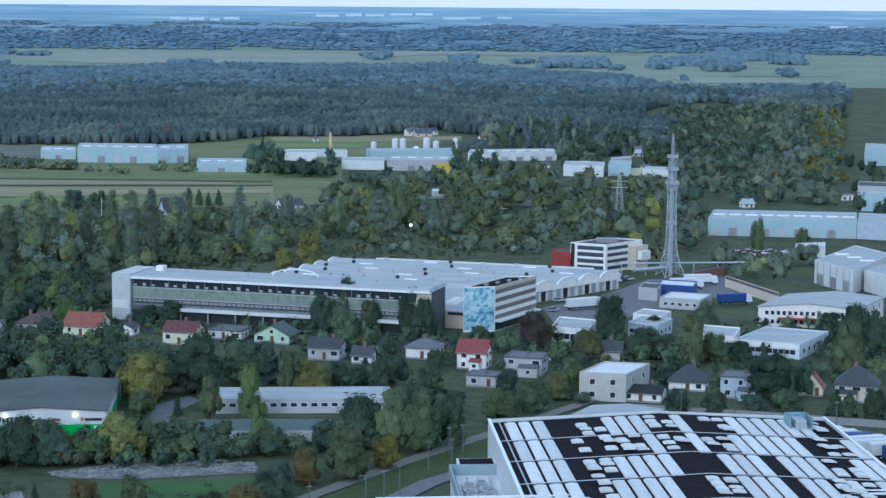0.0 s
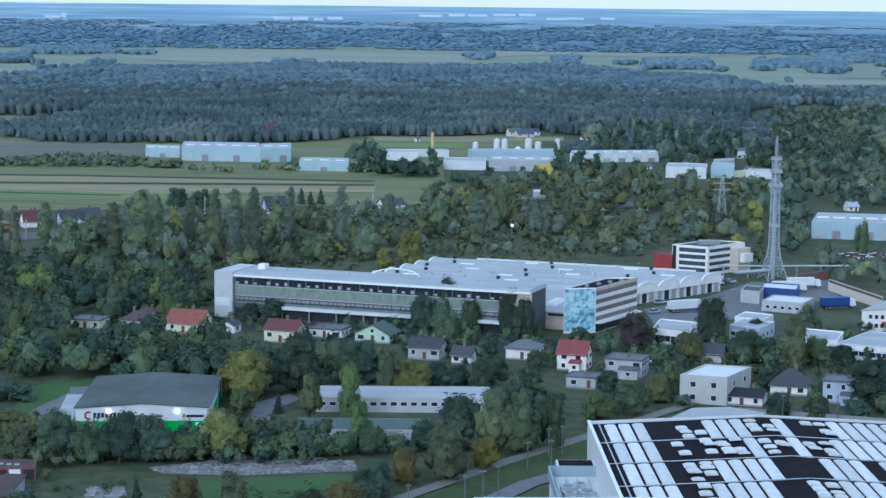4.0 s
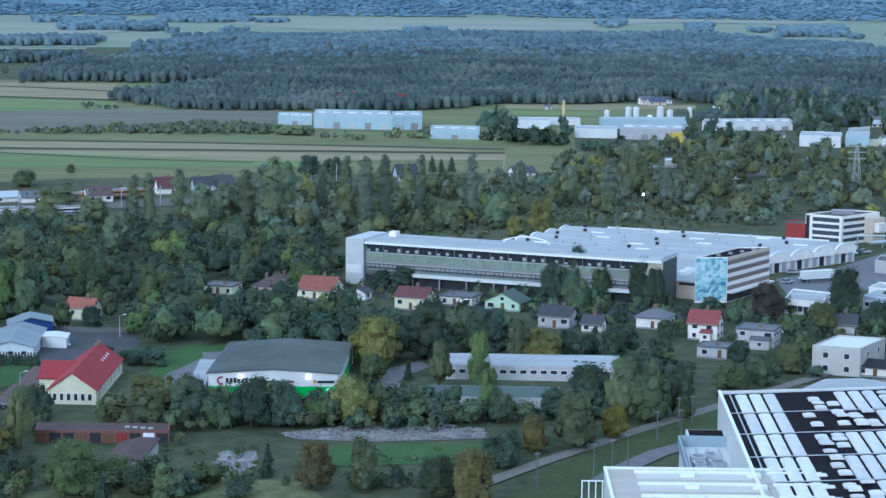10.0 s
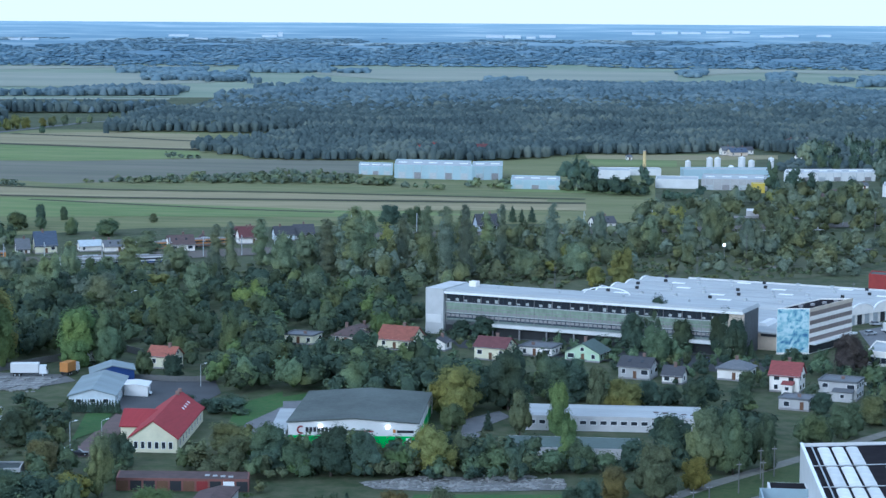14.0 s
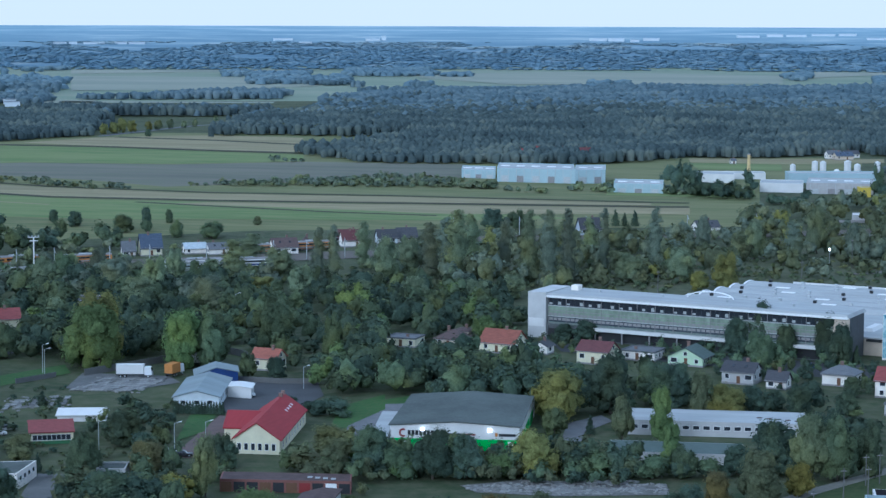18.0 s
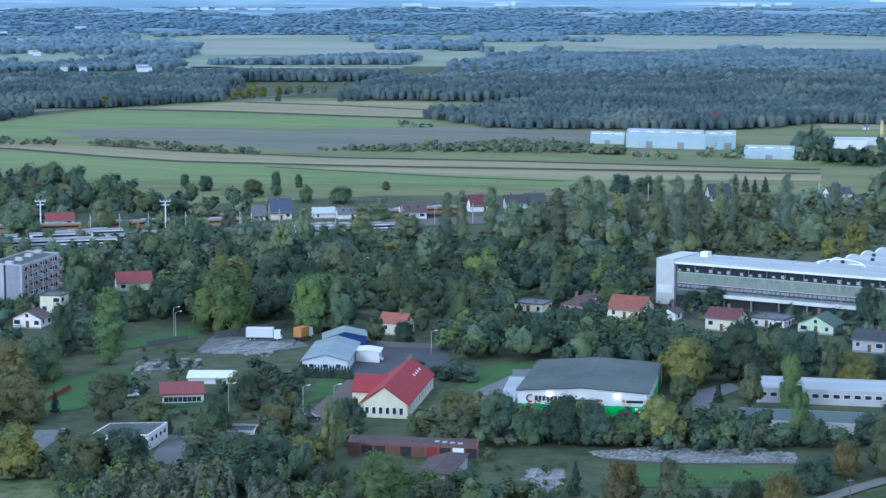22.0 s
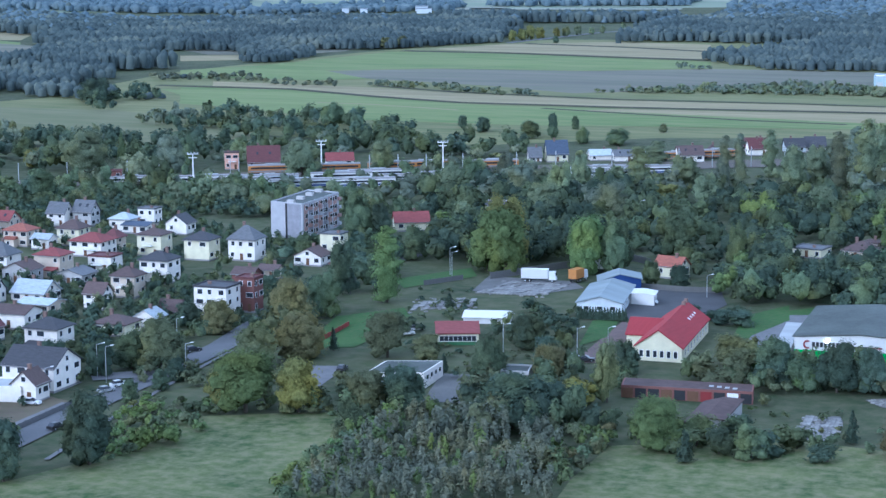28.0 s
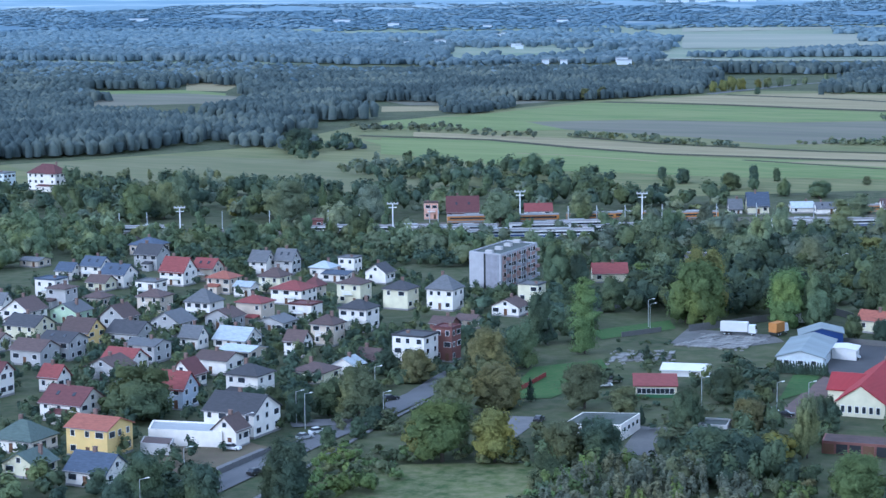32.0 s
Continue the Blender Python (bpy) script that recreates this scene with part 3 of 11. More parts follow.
LEAF_WORDS = {"dark": "dark green", "mid": "green", "light": "fresh light green", "yellow": "yellowing", "olive": "olive green",
              "rust": "rusty autumn", "sage": "grey-green", "willow": "haze-paled green", "purple": "dark purple-leaved", "silver": "silvery grey"}
KIND_WORDS = {"round": "broadleaf tree with an uneven crown", "poplar": "tall narrow poplar tree", "conifer": "pointed conifer tree", "bush": "low bushy shrub"}
TREE_COUNT = [0]


def tree(x, y, h, w, kind="round", leaf="mid", z=0):
    TREE_COUNT[0] += 1
    v = TREE_COUNT[0] % (4 if kind == "round" else 3)
    cm, tm = crown_mesh(kind, leaf, v, h < 7)
    name = "shrub" if kind == "bush" else "tree"
    t = new(name)
    tagged(t, f"{LEAF_WORDS[leaf]} {KIND_WORDS[kind]}", name, "shrubs" if kind == "bush" else "trees of the town")
    turn = (TREE_COUNT[0] * 137.5) % 360
    k = 0.86 + 0.28 * ((TREE_COUNT[0] * 0.618) % 1)
    t.matrix_basis = pose(x, y, z, 0, 0, turn) @ Matrix.Diagonal((w * k, w / k, h, 1))
    part("trunk", tm, M_BARK, t)
    part("crown", cm, LEAF[leaf], t)
    return t


def wood(name, pts, spacing, h0, h1, wide, leaf, label, clumps=26, size=1.0, seed=1, free=True, clear=1.0):
    """A wood too dense to count: many crowns of leaf clumps in one mesh."""
    rng = np.random.default_rng(seed)
    xs, ys = [p[0] for p in pts], [p[1] for p in pts]
    n = int((max(xs) - min(xs)) * (max(ys) - min(ys)) / spacing ** 2)
    x, y = rng.uniform(min(xs), max(xs), n), rng.uniform(min(ys), max(ys), n)
    ok = inside(pts, x, y)
    if free:
        for a, b, r in KEEP_OUT:
            ok &= (x - a) ** 2 + (y - b) ** 2 > (r * clear) ** 2
    x, y = x[ok], y[ok]
    n = len(x)
    if n == 0:
        return None
    h = rng.uniform(h0, h1, n) * (0.85 + 0.3 * np.sin(x * 0.11 + seed) * np.sin(y * 0.09))
    w = wide * rng.uniform(0.7, 1.3, n) * (h / ((h0 + h1) / 2)) ** 0.5
    # a body and its lobes to a tree
    body_c = np.stack([x, y, h * 0.52], 1)
    body_r = np.stack([w * 0.40, w * 0.40, h * 0.44], 1)
    m = 4
    ang = rng.uniform(0, 6.283, (n, m))
    lz = rng.uniform(0.3, 0.86, (n, m))
    lobe_c = np.stack([x[:, None] + np.cos(ang) * w[:, None] * 0.27, y[:, None] + np.sin(ang) * w[:, None] * 0.27, h[:, None] * lz], 2)
    lobe_r = np.repeat(np.stack([w * 0.20, w * 0.20, h * 0.24], 1)[:, None], m, 1) * rng.uniform(0.75, 1.25, (n, m, 1))
    cc = np.concatenate([body_c[:, None], lobe_c], 1).reshape(-1, 3)
    rr = np.concatenate([body_r[:, None], lobe_r], 1).reshape(-1, 3)
    per = max(1, 2 * clumps // (m + 1))
    k = np.repeat(np.arange(len(cc)), per)
    d = rng.normal(size=(len(k), 3))
    d /= np.linalg.norm(d, axis=1)[:, None]
    d[:, 2] = np.where(d[:, 2] < -0.35, -d[:, 2], d[:, 2])
    c = cc[k] + d * rr[k] * rng.uniform(0.72, 1.22, (len(k), 1))
    tree_of = k // (m + 1)
    q = leaf_clumps(rng, c, crown_normal(d, (c - body_c[tree_of]) / body_r[tree_of]), size * 0.9, 0.22)
    each = np.repeat(np.arange(n), m + 1)
    ob = part(name, leaves_mesh(name, q, cores(rng, cc, rr, 0.76 if wide >= 5 else 0.58 if wide >= 3 else 0.4, body_c[each], body_r[each])), LEAF[leaf])
    return tagged(ob, label, "wood", "", "stuff")


def scatter(pts, spacing, rng):
    """Places on a loose grid inside a polygon."""
    px, py = [p[0] for p in pts], [p[1] for p in pts]
    x, y = np.meshgrid(np.arange(min(px), max(px), spacing), np.arange(min(py), max(py), spacing))
    x = x.ravel() + rng.uniform(-0.55, 0.55, x.size) * spacing
    y = y.ravel() + rng.uniform(-0.55, 0.55, y.size) * spacing
    # ragged edges
    wob = 7 * (np.sin(x * 0.055) + np.sin(y * 0.047 - x * 0.021)) + rng.normal(scale=4, size=x.size)
    ok = inside(pts, x + 0.7 * wob, y + wob)
    for u, v, q in KEEP_OUT:
        if u * u + v * v > 900 ** 2:
            ok &= (x - u) ** 2 + (y - v) ** 2 > q * q
    # only what lies within the sweep of the view
    yaw = np.degrees(np.arctan2(-x, y))
    ok &= (yaw > -16) & (yaw < 45)
    return x[ok], y[ok]


def crowns(name, x, y, h, w, material, label, rng, pointed=0.25):
    """Many far trees in one mesh, each a rough crown of its own height and width."""
    n, sides = len(x), 6
    if n == 0:
        return None
    point = rng.random(n) < pointed
    ang = np.arange(sides) * 2 * np.pi / sides + rng.uniform(0, 6.28, (n, 1))
    rings = []
    for z, r, rp in ((0.12, 0.66, 0.85), (0.74, 0.92, 0.66)):
        rad = w[:, None] * 0.55 * np.where(point, rp, r)[:, None] * rng.uniform(0.72, 1.28, (n, sides))
        rings.append(np.stack([x[:, None] + np.cos(ang) * rad, y[:, None] + np.sin(ang) * rad, h[:, None] * z * rng.uniform(0.9, 1.1, (n, sides))], 2))
    top = np.stack([x + rng.normal(scale=0.1, size=n) * w, y + rng.normal(scale=0.1, size=n) * w, h], 1)[:, None]
    v = np.concatenate(rings + [top], 1)
    v[:, :, 2] += far_height(x, y)[:, None]
    i = np.arange(sides)
    j = (i + 1) % sides
    tri = np.concatenate([np.stack([i, j, sides + j], 1), np.stack([i, sides + j, sides + i], 1), np.stack([sides + i, sides + j, np.full(sides, 2 * sides)], 1)])
    f = (tri[None] + (np.arange(n) * (2 * sides + 1))[:, None, None]).reshape(-1)
    me = bpy.data.meshes.new(name)
    me.vertices.add(v.shape[0] * v.shape[1])
    me.vertices.foreach_set("co", v.astype(np.float32).ravel())
    me.loops.add(len(f))
    me.loops.foreach_set("vertex_index", f.astype(np.int32))
    me.polygons.add(len(f) // 3)
    me.polygons.foreach_set("loop_start", np.arange(0, len(f), 3, dtype=np.int32))
    me.polygons.foreach_set("use_smooth", np.ones(len(f) // 3, dtype=bool))
    me.update(calc_edges=True)
    return tagged(part(name, me, material), label, "wood", "", "stuff")


def far_forest(pts, seed, height=9.5, pointed=0.3, thin=0.0):
    """A far wood: single crowns, wider apart with distance, in stands of differing height."""
    # each band of distance takes a bluer canopy, its haze in the colour
    for lo, hi, spacing, mat, words in ((0, 1750, 5.2, M_CANOPY, "far mixed wood in dull green"), (1750, 2150, 7.0, M_CANOPY, "far mixed wood in dull green"), (2150, 2900, 9.5, M_CANOPY_MID, "far mixed wood tinted blue-green by painted haze"),
                                        (2900, 9999, 14.0, M_CANOPY_FAR, "distant wood in painted blue haze")):
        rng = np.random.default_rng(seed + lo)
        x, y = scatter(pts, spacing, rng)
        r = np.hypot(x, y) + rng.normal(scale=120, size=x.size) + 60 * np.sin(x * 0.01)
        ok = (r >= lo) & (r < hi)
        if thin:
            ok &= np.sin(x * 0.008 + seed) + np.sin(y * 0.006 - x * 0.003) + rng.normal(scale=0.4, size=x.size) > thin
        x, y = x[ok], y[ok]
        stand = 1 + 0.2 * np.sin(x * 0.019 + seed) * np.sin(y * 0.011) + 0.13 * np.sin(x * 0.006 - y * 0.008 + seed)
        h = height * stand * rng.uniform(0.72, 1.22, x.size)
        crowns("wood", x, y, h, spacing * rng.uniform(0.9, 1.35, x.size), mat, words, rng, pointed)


# ---- large buildings ----
def edge_pose(a, b, s, z, out=0.0):
    """A pose on the wall from a to b (corners on the ground), s metres along it, facing outwards (to its right)."""
    a, b = Vector(a), Vector(b)
    d = (b - a).normalized()
    p = a + d * s + Vector((d.y, -d.x)) * out
    return pose(p.x, p.y, z, 0, 0, math.degrees(math.atan2(d.y, d.x)))


def hall(name, a, b, c, h, label, wall, roof, rise=0.0, category="building", back=None, parapet=0.4):
    """A large building on four corners: a to b is the front, b to c its side. With a rise it has a low gable over the front."""
    a, b, c = Vector(a), Vector(b), Vector(c)
    d = Vector(back) if back else a + c - b
    ctr = (a + b + c + d) / 4
    KEEP_OUT.append((ctr.x, ctr.y, max((a - c).length, (b - d).length) * 0.42 + 2))
    if ctr.y > 1000:
        r = ctr.length
        KEEP_OUT.extend((ctr.x * (1 - k / r), ctr.y * (1 - k / r), (b - a).length * 0.5) for k in (20, 35, 50, 65))
    e = thing(name, ctr.x, ctr.y, 0, 0, label, category)
    q = [p - ctr for p in (a, b, c, d)]
    w, r = Shape(), Shape()
    if rise:
        m0, m1 = (q[0] + q[1]) / 2, (q[2] + q[3]) / 2
        w.loft([(*q[0], 0), (*q[1], 0), (*q[1], h), (*m0, h + rise - 0.05), (*q[0], h)], [(*q[3], 0), (*q[2], 0), (*q[2], h), (*m1, h + rise - 0.05), (*q[3], h)])
        ends = []
        for a0, a1, m in ((q[0], q[1], m0), (q[3], q[2], m1)):
            out = (m - (m0 + m1) / 2).normalized() * 0.35
            side = (a1 - a0).normalized() * 0.4
            dz = rise * 0.4 / ((a1 - a0).length / 2)
            ends.append([(*(a0 - side + out), h - dz), (*(m + out), h + rise), (*(a1 + side + out), h - dz),
                         (*(a1 + side + out), h - dz + 0.25), (*(m + out), h + rise + 0.25), (*(a0 - side + out), h - dz + 0.25)])
        r.loft(ends[0], ends[1])
    else:
        ring = lambda k, z: [(p.x * k, p.y * k, z) for p in q]
        k = 1 - 0.3 / max((q[1] - q[0]).length, 1) * 2
        w.loft(ring(1, 0), ring(1, h + parapet), False)
        w.v += ring(k, h + parapet) + ring(k, h - 0.05)
        for i in range(4):
            j = (i + 1) % 4
            w.f += [(4 + i, 4 + j, 8 + j, 8 + i), (8 + i, 8 + j, 12 + j, 12 + i)]
        w.f.append((3, 2, 1, 0))
        r.loft(ring(k - 0.0005, h - 0.1), ring(k - 0.0005, h + 0.05))
    part("wall", w, wall, e)
    part("roof", r, roof, e)
    return e, [p.copy() for p in q]


def windows_on(e, p0, p1, z, n, w, h, from_=0.06, to=0.94):
    ln = (p1 - p0).length
    for i in range(n):
        window(e, edge_pose(p0, p1, ln * (from_ + (to - from_) * (i + 0.5) / n), z), w, h)


def band_on(e, p0, p1, z0, z1, material, name, f0=0.0, f1=1.0, proud=0.06, label=""):
    """A long strip set on a wall between two heights."""
    ln = (p1 - p0).length * (f1 - f0)
    m = edge_pose(p0, p1, (p1 - p0).length * f0, 0)
    return part(name, Shape().box(0, ln, -proud, 0.05, z0, z1), material, e, label, at=m)


def glazing(e, p0, p1, z0, z1, n, f0=0.0, f1=1.0, material=None, gap=0.12):
    """A row of single panes in a strip window."""
    ln = (p1 - p0).length * (f1 - f0)
    w = ln / n
    me = Shape().box(gap / 2, w - gap / 2, -0.05, 0.04, z0, z1).mesh("pane")
    for i in range(n):
        part("pane", me, material or M_GLASS, e, at=edge_pose(p0, p1, (p1 - p0).length * f0 + i * w, 0))


# ---- ground ----
M_LAND = ground_mix("town_ground_grass", (0.034, 0.052, 0.022), (0.072, 0.088, 0.040), (0.122, 0.114, 0.076), 0.03, 0.22)
M_MEADOW = ground_mix("meadow_grass", (0.099, 0.121, 0.046), (0.158, 0.166, 0.072), (0.221, 0.202, 0.106), 0.02, 0.10, stretch=(0.22, 1.6, 1))
M_MEADOW2 = ground_mix("rough_grass", (0.046, 0.080, 0.024), (0.124, 0.146, 0.056), (0.235, 0.212, 0.128), 0.06, 0.35)
M_SCRUB = ground_mix("scrub_ground", (0.062, 0.078, 0.040), (0.100, 0.108, 0.058), (0.138, 0.130, 0.086), 0.03, 0.25)
M_GRASSF = ground_mix("field_grass", (0.106, 0.160, 0.050), (0.166, 0.208, 0.076), (0.212, 0.215, 0.103), 0.022, 0.12, stretch=(0.22, 1.6, 1))
M_PLOUGH = ground_mix("harvested_soil", (0.120, 0.116, 0.094), (0.186, 0.172, 0.134), (0.128, 0.146, 0.088), 0.02, 0.10, stretch=(0.22, 1.6, 1))
M_STUBBLE = ground_mix("stubble", (0.214, 0.184, 0.106), (0.310, 0.262, 0.153), (0.180, 0.175, 0.088), 0.025, 0.14, stretch=(0.22, 1.8, 1))
M_HAY = ground_mix("dry_meadow", (0.130, 0.136, 0.068), (0.192, 0.184, 0.106), (0.110, 0.130, 0.058), 0.02, 0.1, stretch=(0.3, 1.4, 1))
M_SOIL = ground_mix("dark_soil", (0.045, 0.045, 0.032), (0.060, 0.058, 0.040), (0.070, 0.075, 0.040), 0.02, 0.1)
M_SOIL2 = ground_mix("bare_soil", (0.120, 0.095, 0.070), (0.150, 0.125, 0.090), (0.110, 0.110, 0.060), 0.1, 0.7)
# far grass and stubble: paled and blued by haze in the colour
M_FARGREEN = ground_mix("far_field_grass_hazed", (0.153, 0.204, 0.141), (0.218, 0.254, 0.182), (0.266, 0.270, 0.204), 0.006, 0.03, stretch=(0.3, 1.2, 1))
M_FARTAN = ground_mix("far_field_stubble_hazed", (0.224, 0.238, 0.194), (0.295, 0.294, 0.235), (0.201, 0.235, 0.176), 0.006, 0.03, stretch=(0.3, 1.2, 1))
M_LAWN = ground_mix("lawn", (0.038, 0.090, 0.026), (0.056, 0.116, 0.034), (0.088, 0.112, 0.046), 0.08, 0.7)
M_DITCH = ground_mix("ditch_grass", (0.035, 0.055, 0.020), (0.055, 0.080, 0.028), (0.080, 0.085, 0.040), 0.1, 0.8)
M_PATH = ground_mix("sandy_track", (0.170, 0.162, 0.140), (0.210, 0.200, 0.172), (0.125, 0.125, 0.100), 0.1, 0.9)
M_GRAVEL = ground_mix("gravel_rubble", (0.130, 0.126, 0.118), (0.260, 0.255, 0.245), (0.090, 0.090, 0.075), 0.15, 0.9)
M_COBBLE = ground_mix("red_paving", (0.130, 0.096, 0.090), (0.160, 0.115, 0.105), (0.110, 0.092, 0.086), 0.3, 1.5)
M_BALLAST = ground_mix("track_ballast", (0.120, 0.105, 0.090), (0.170, 0.150, 0.130), (0.090, 0.085, 0.070), 0.05, 0.8)




def far_height(x, y):
    """The land lies flat and climbs slowly towards the distant upland."""
    r = np.sqrt(np.asarray(x) ** 2 + np.asarray(y) ** 2)
    return np.clip((r - 3800.0) / 1150.0, 0, 1.2) ** 0.9 * 76.0


def land_ring(name, radii, steps, material, label):
    n = len(radii)
    a = np.linspace(0, 2 * np.pi, steps, endpoint=False)
    r = np.array(radii)[:, None]
    x, y = r * np.cos(a), r * np.sin(a)
    z = far_height(x, y)
    v = np.stack([x, y, z], -1).reshape(-1, 3)
    s = Shape()
    s.v = [tuple(p) for p in v]
    s.f = [(i * steps + j, (i + 1) * steps + j, (i + 1) * steps + (j + 1) % steps, i * steps + (j + 1) % steps) for i in range(n - 1) for j in range(steps)]
    return tagged(part(name, s, material), label, "ground", "", "structure")


land_ring("ground", [0.5, 200, 400, 800, 1600, 2400], 96, M_LAND, "flat grassy ground under the town and the fields")
land_ring("ground", [2400, 2900, 3400, 3800, 3850], 96, M_FARGREEN, "far farmland of green meadows paled by painted haze")
def upland_material():
    """Distant land: long belts of wood, paler fields and clearings between them, blued by painted haze."""
    m, n, l, b = node_material("distant_upland_hazed")
    co, sep, ang, far = n.new("ShaderNodeTexCoord"), n.new("ShaderNodeSeparateXYZ"), n.new("ShaderNodeMath"), n.new("ShaderNodeVectorMath")
    l.new(co.outputs["Object"], sep.inputs["Vector"])
    ang.operation, far.operation = "ARCTAN2", "LENGTH"
    l.new(sep.outputs["X"], ang.inputs[0])
    l.new(sep.outputs["Y"], ang.inputs[1])
    l.new(co.outputs["Object"], far.inputs[0])
    along = n.new("ShaderNodeMath")
    along.operation = "MULTIPLY"
    along.inputs[1].default_value = 1500.0
    l.new(ang.outputs[0], along.inputs[0])
    both = n.new("ShaderNodeCombineXYZ")
    l.new(along.outputs[0], both.inputs["X"])
    l.new(far.outputs["Value"], both.inputs["Y"])
    t = n.new("ShaderNodeTexNoise")
    t.inputs["Scale"].default_value, t.inputs["Detail"].default_value, t.inputs["Roughness"].default_value = 0.012, 8, 0.62
    l.new(both.outputs["Vector"], t.inputs["Vector"])
    # haze in the colour: the blue pales with height, as it would with distance
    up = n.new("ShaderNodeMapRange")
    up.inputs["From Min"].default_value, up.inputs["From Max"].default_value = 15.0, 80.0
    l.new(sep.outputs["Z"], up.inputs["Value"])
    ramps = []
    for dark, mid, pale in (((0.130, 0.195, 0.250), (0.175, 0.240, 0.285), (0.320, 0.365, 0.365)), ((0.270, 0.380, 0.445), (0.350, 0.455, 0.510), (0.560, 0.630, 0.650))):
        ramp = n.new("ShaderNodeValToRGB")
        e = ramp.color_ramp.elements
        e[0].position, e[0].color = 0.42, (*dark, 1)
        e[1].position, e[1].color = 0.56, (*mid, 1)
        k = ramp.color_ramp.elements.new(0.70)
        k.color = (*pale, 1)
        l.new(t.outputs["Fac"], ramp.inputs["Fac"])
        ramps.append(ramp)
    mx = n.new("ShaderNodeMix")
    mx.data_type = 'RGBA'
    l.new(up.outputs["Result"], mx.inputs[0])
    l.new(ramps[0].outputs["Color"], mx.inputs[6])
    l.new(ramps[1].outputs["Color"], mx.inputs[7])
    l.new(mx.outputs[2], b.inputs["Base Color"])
    b.inputs["Roughness"].default_value, b.inputs["Specular IOR Level"].default_value = 1.0, 0.0
    return m


def canopy_material(name, dark, mid, pale):
    """Tree tops of a far wood: stands of darker and paler trees, and single crowns."""
    m, n, l, b = node_material(name)
    co = n.new("ShaderNodeTexCoord")
    big = n.new("ShaderNodeTexNoise")
    big.inputs["Scale"].default_value, big.inputs["Detail"].default_value = 0.014, 4
    fine = n.new("ShaderNodeTexNoise")
    fine.inputs["Scale"].default_value, fine.inputs["Detail"].default_value, fine.inputs["Roughness"].default_value = 0.34, 5, 0.75
    for k in (big, fine):
        l.new(co.outputs["Object"], k.inputs["Vector"])
    geo = n.new("ShaderNodeNewGeometry")
    one = n.new("ShaderNodeMapRange")
    one.inputs["To Min"].default_value, one.inputs["To Max"].default_value = 0.3, 0.7
    l.new(geo.outputs["Random Per Island"], one.inputs["Value"])
    tree_ = n.new("ShaderNodeMix")
    tree_.data_type = 'FLOAT'
    tree_.inputs[0].default_value = 0.4
    l.new(one.outputs["Result"], tree_.inputs[2])
    l.new(fine.outputs["Fac"], tree_.inputs[3])
    mx = n.new("ShaderNodeMix")
    mx.data_type = 'FLOAT'
    mx.inputs[0].default_value = 0.45
    l.new(big.outputs["Fac"], mx.inputs[2])
    l.new(tree_.outputs[0], mx.inputs[3])
    ramp = n.new("ShaderNodeValToRGB")
    e = ramp.color_ramp.elements
    e[0].position, e[0].color = 0.40, (*dark, 1)
    e[1].position, e[1].color = 0.52, (*mid, 1)
    k = ramp.color_ramp.elements.new(0.64)
    k.color = (*pale, 1)
    l.new(mx.outputs[0], ramp.inputs["Fac"])
    l.new(ramp.outputs["Color"], b.inputs["Base Color"])
    relief = n.new("ShaderNodeBump")
    relief.inputs["Strength"].default_value, relief.inputs["Distance"].default_value = 0.45, 2.0
    l.new(fine.outputs["Fac"], relief.inputs["Height"])
    l.new(relief.outputs["Normal"], b.inputs["Normal"])
    b.inputs["Roughness"].default_value, b.inputs["Specular IOR Level"].default_value = 1.0, 0.0
    return m


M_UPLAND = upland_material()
# base colours hold the haze: paler and bluer from one distance to the next
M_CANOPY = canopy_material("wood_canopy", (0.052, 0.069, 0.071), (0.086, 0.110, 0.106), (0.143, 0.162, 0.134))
M_CANOPY_MID = canopy_material("wood_canopy_haze_mid", (0.081, 0.115, 0.134), (0.117, 0.159, 0.178), (0.168, 0.207, 0.212))
M_CANOPY_FAR = canopy_material("wood_canopy_haze_far", (0.115, 0.166, 0.200), (0.147, 0.205, 0.236), (0.192, 0.246, 0.262))
M_CANOPY_HAZE = canopy_material("wood_canopy_haze_blue", (0.115, 0.182, 0.243), (0.155, 0.230, 0.290), (0.223, 0.297, 0.338))
upland = land_ring("backdrop", [3845, 3950, 4100, 4300, 4550, 4800, 4940], 192, M_UPLAND, "distant wooded upland with blue haze painted on")


def far_flat(name, pts, material, label):
    """A field lying on the rising far land."""
    s = Shape()
    s.poly(pts)
    return tagged(part(name, s, material), label, "field", "", "structure")


def far_shed(x, y, z, yaw, w, d, h, label, wall, roof, clear=0):
    """A far building with its walls and roof; trees keep clear of the ground before it."""
    t = thing("far_building", x, y, yaw, z, label, "building")
    s = Shape()
    s.box(-w / 2, w / 2, -d / 2, d / 2, -1, h)
    part("wall", s, wall, t)
    s = Shape()
    s.box(-w / 2 - 0.5, w / 2 + 0.5, -d / 2 - 0.5, d / 2 + 0.5, h + 0.01, h + 0.6)
    part("roof", s, roof, t)
    r = math.hypot(x, y)
    for k in range(clear):
        KEEP_OUT.append((x * (1 - 28 * k / r), y * (1 - 28 * k / r), max(w * 0.55, 16)))
    return t



flat("field", [(-661, 728), (-621, 758), (-486, 801), (-473, 856), (-351, 845), (-281, 905), (-168, 941), (-50, 980), (-63, 1219), (-4, 1395), (-5, 1486), (-123, 1453), (-186, 1388), (-373, 1681), (-600, 1648), (-670, 1542), (-702, 1350), (-719, 1223), (-717, 1182), (-685, 999), (-729, 891), (-760, 838)], M_MEADOW, 0.032, "green meadow behind the railway line", "field")
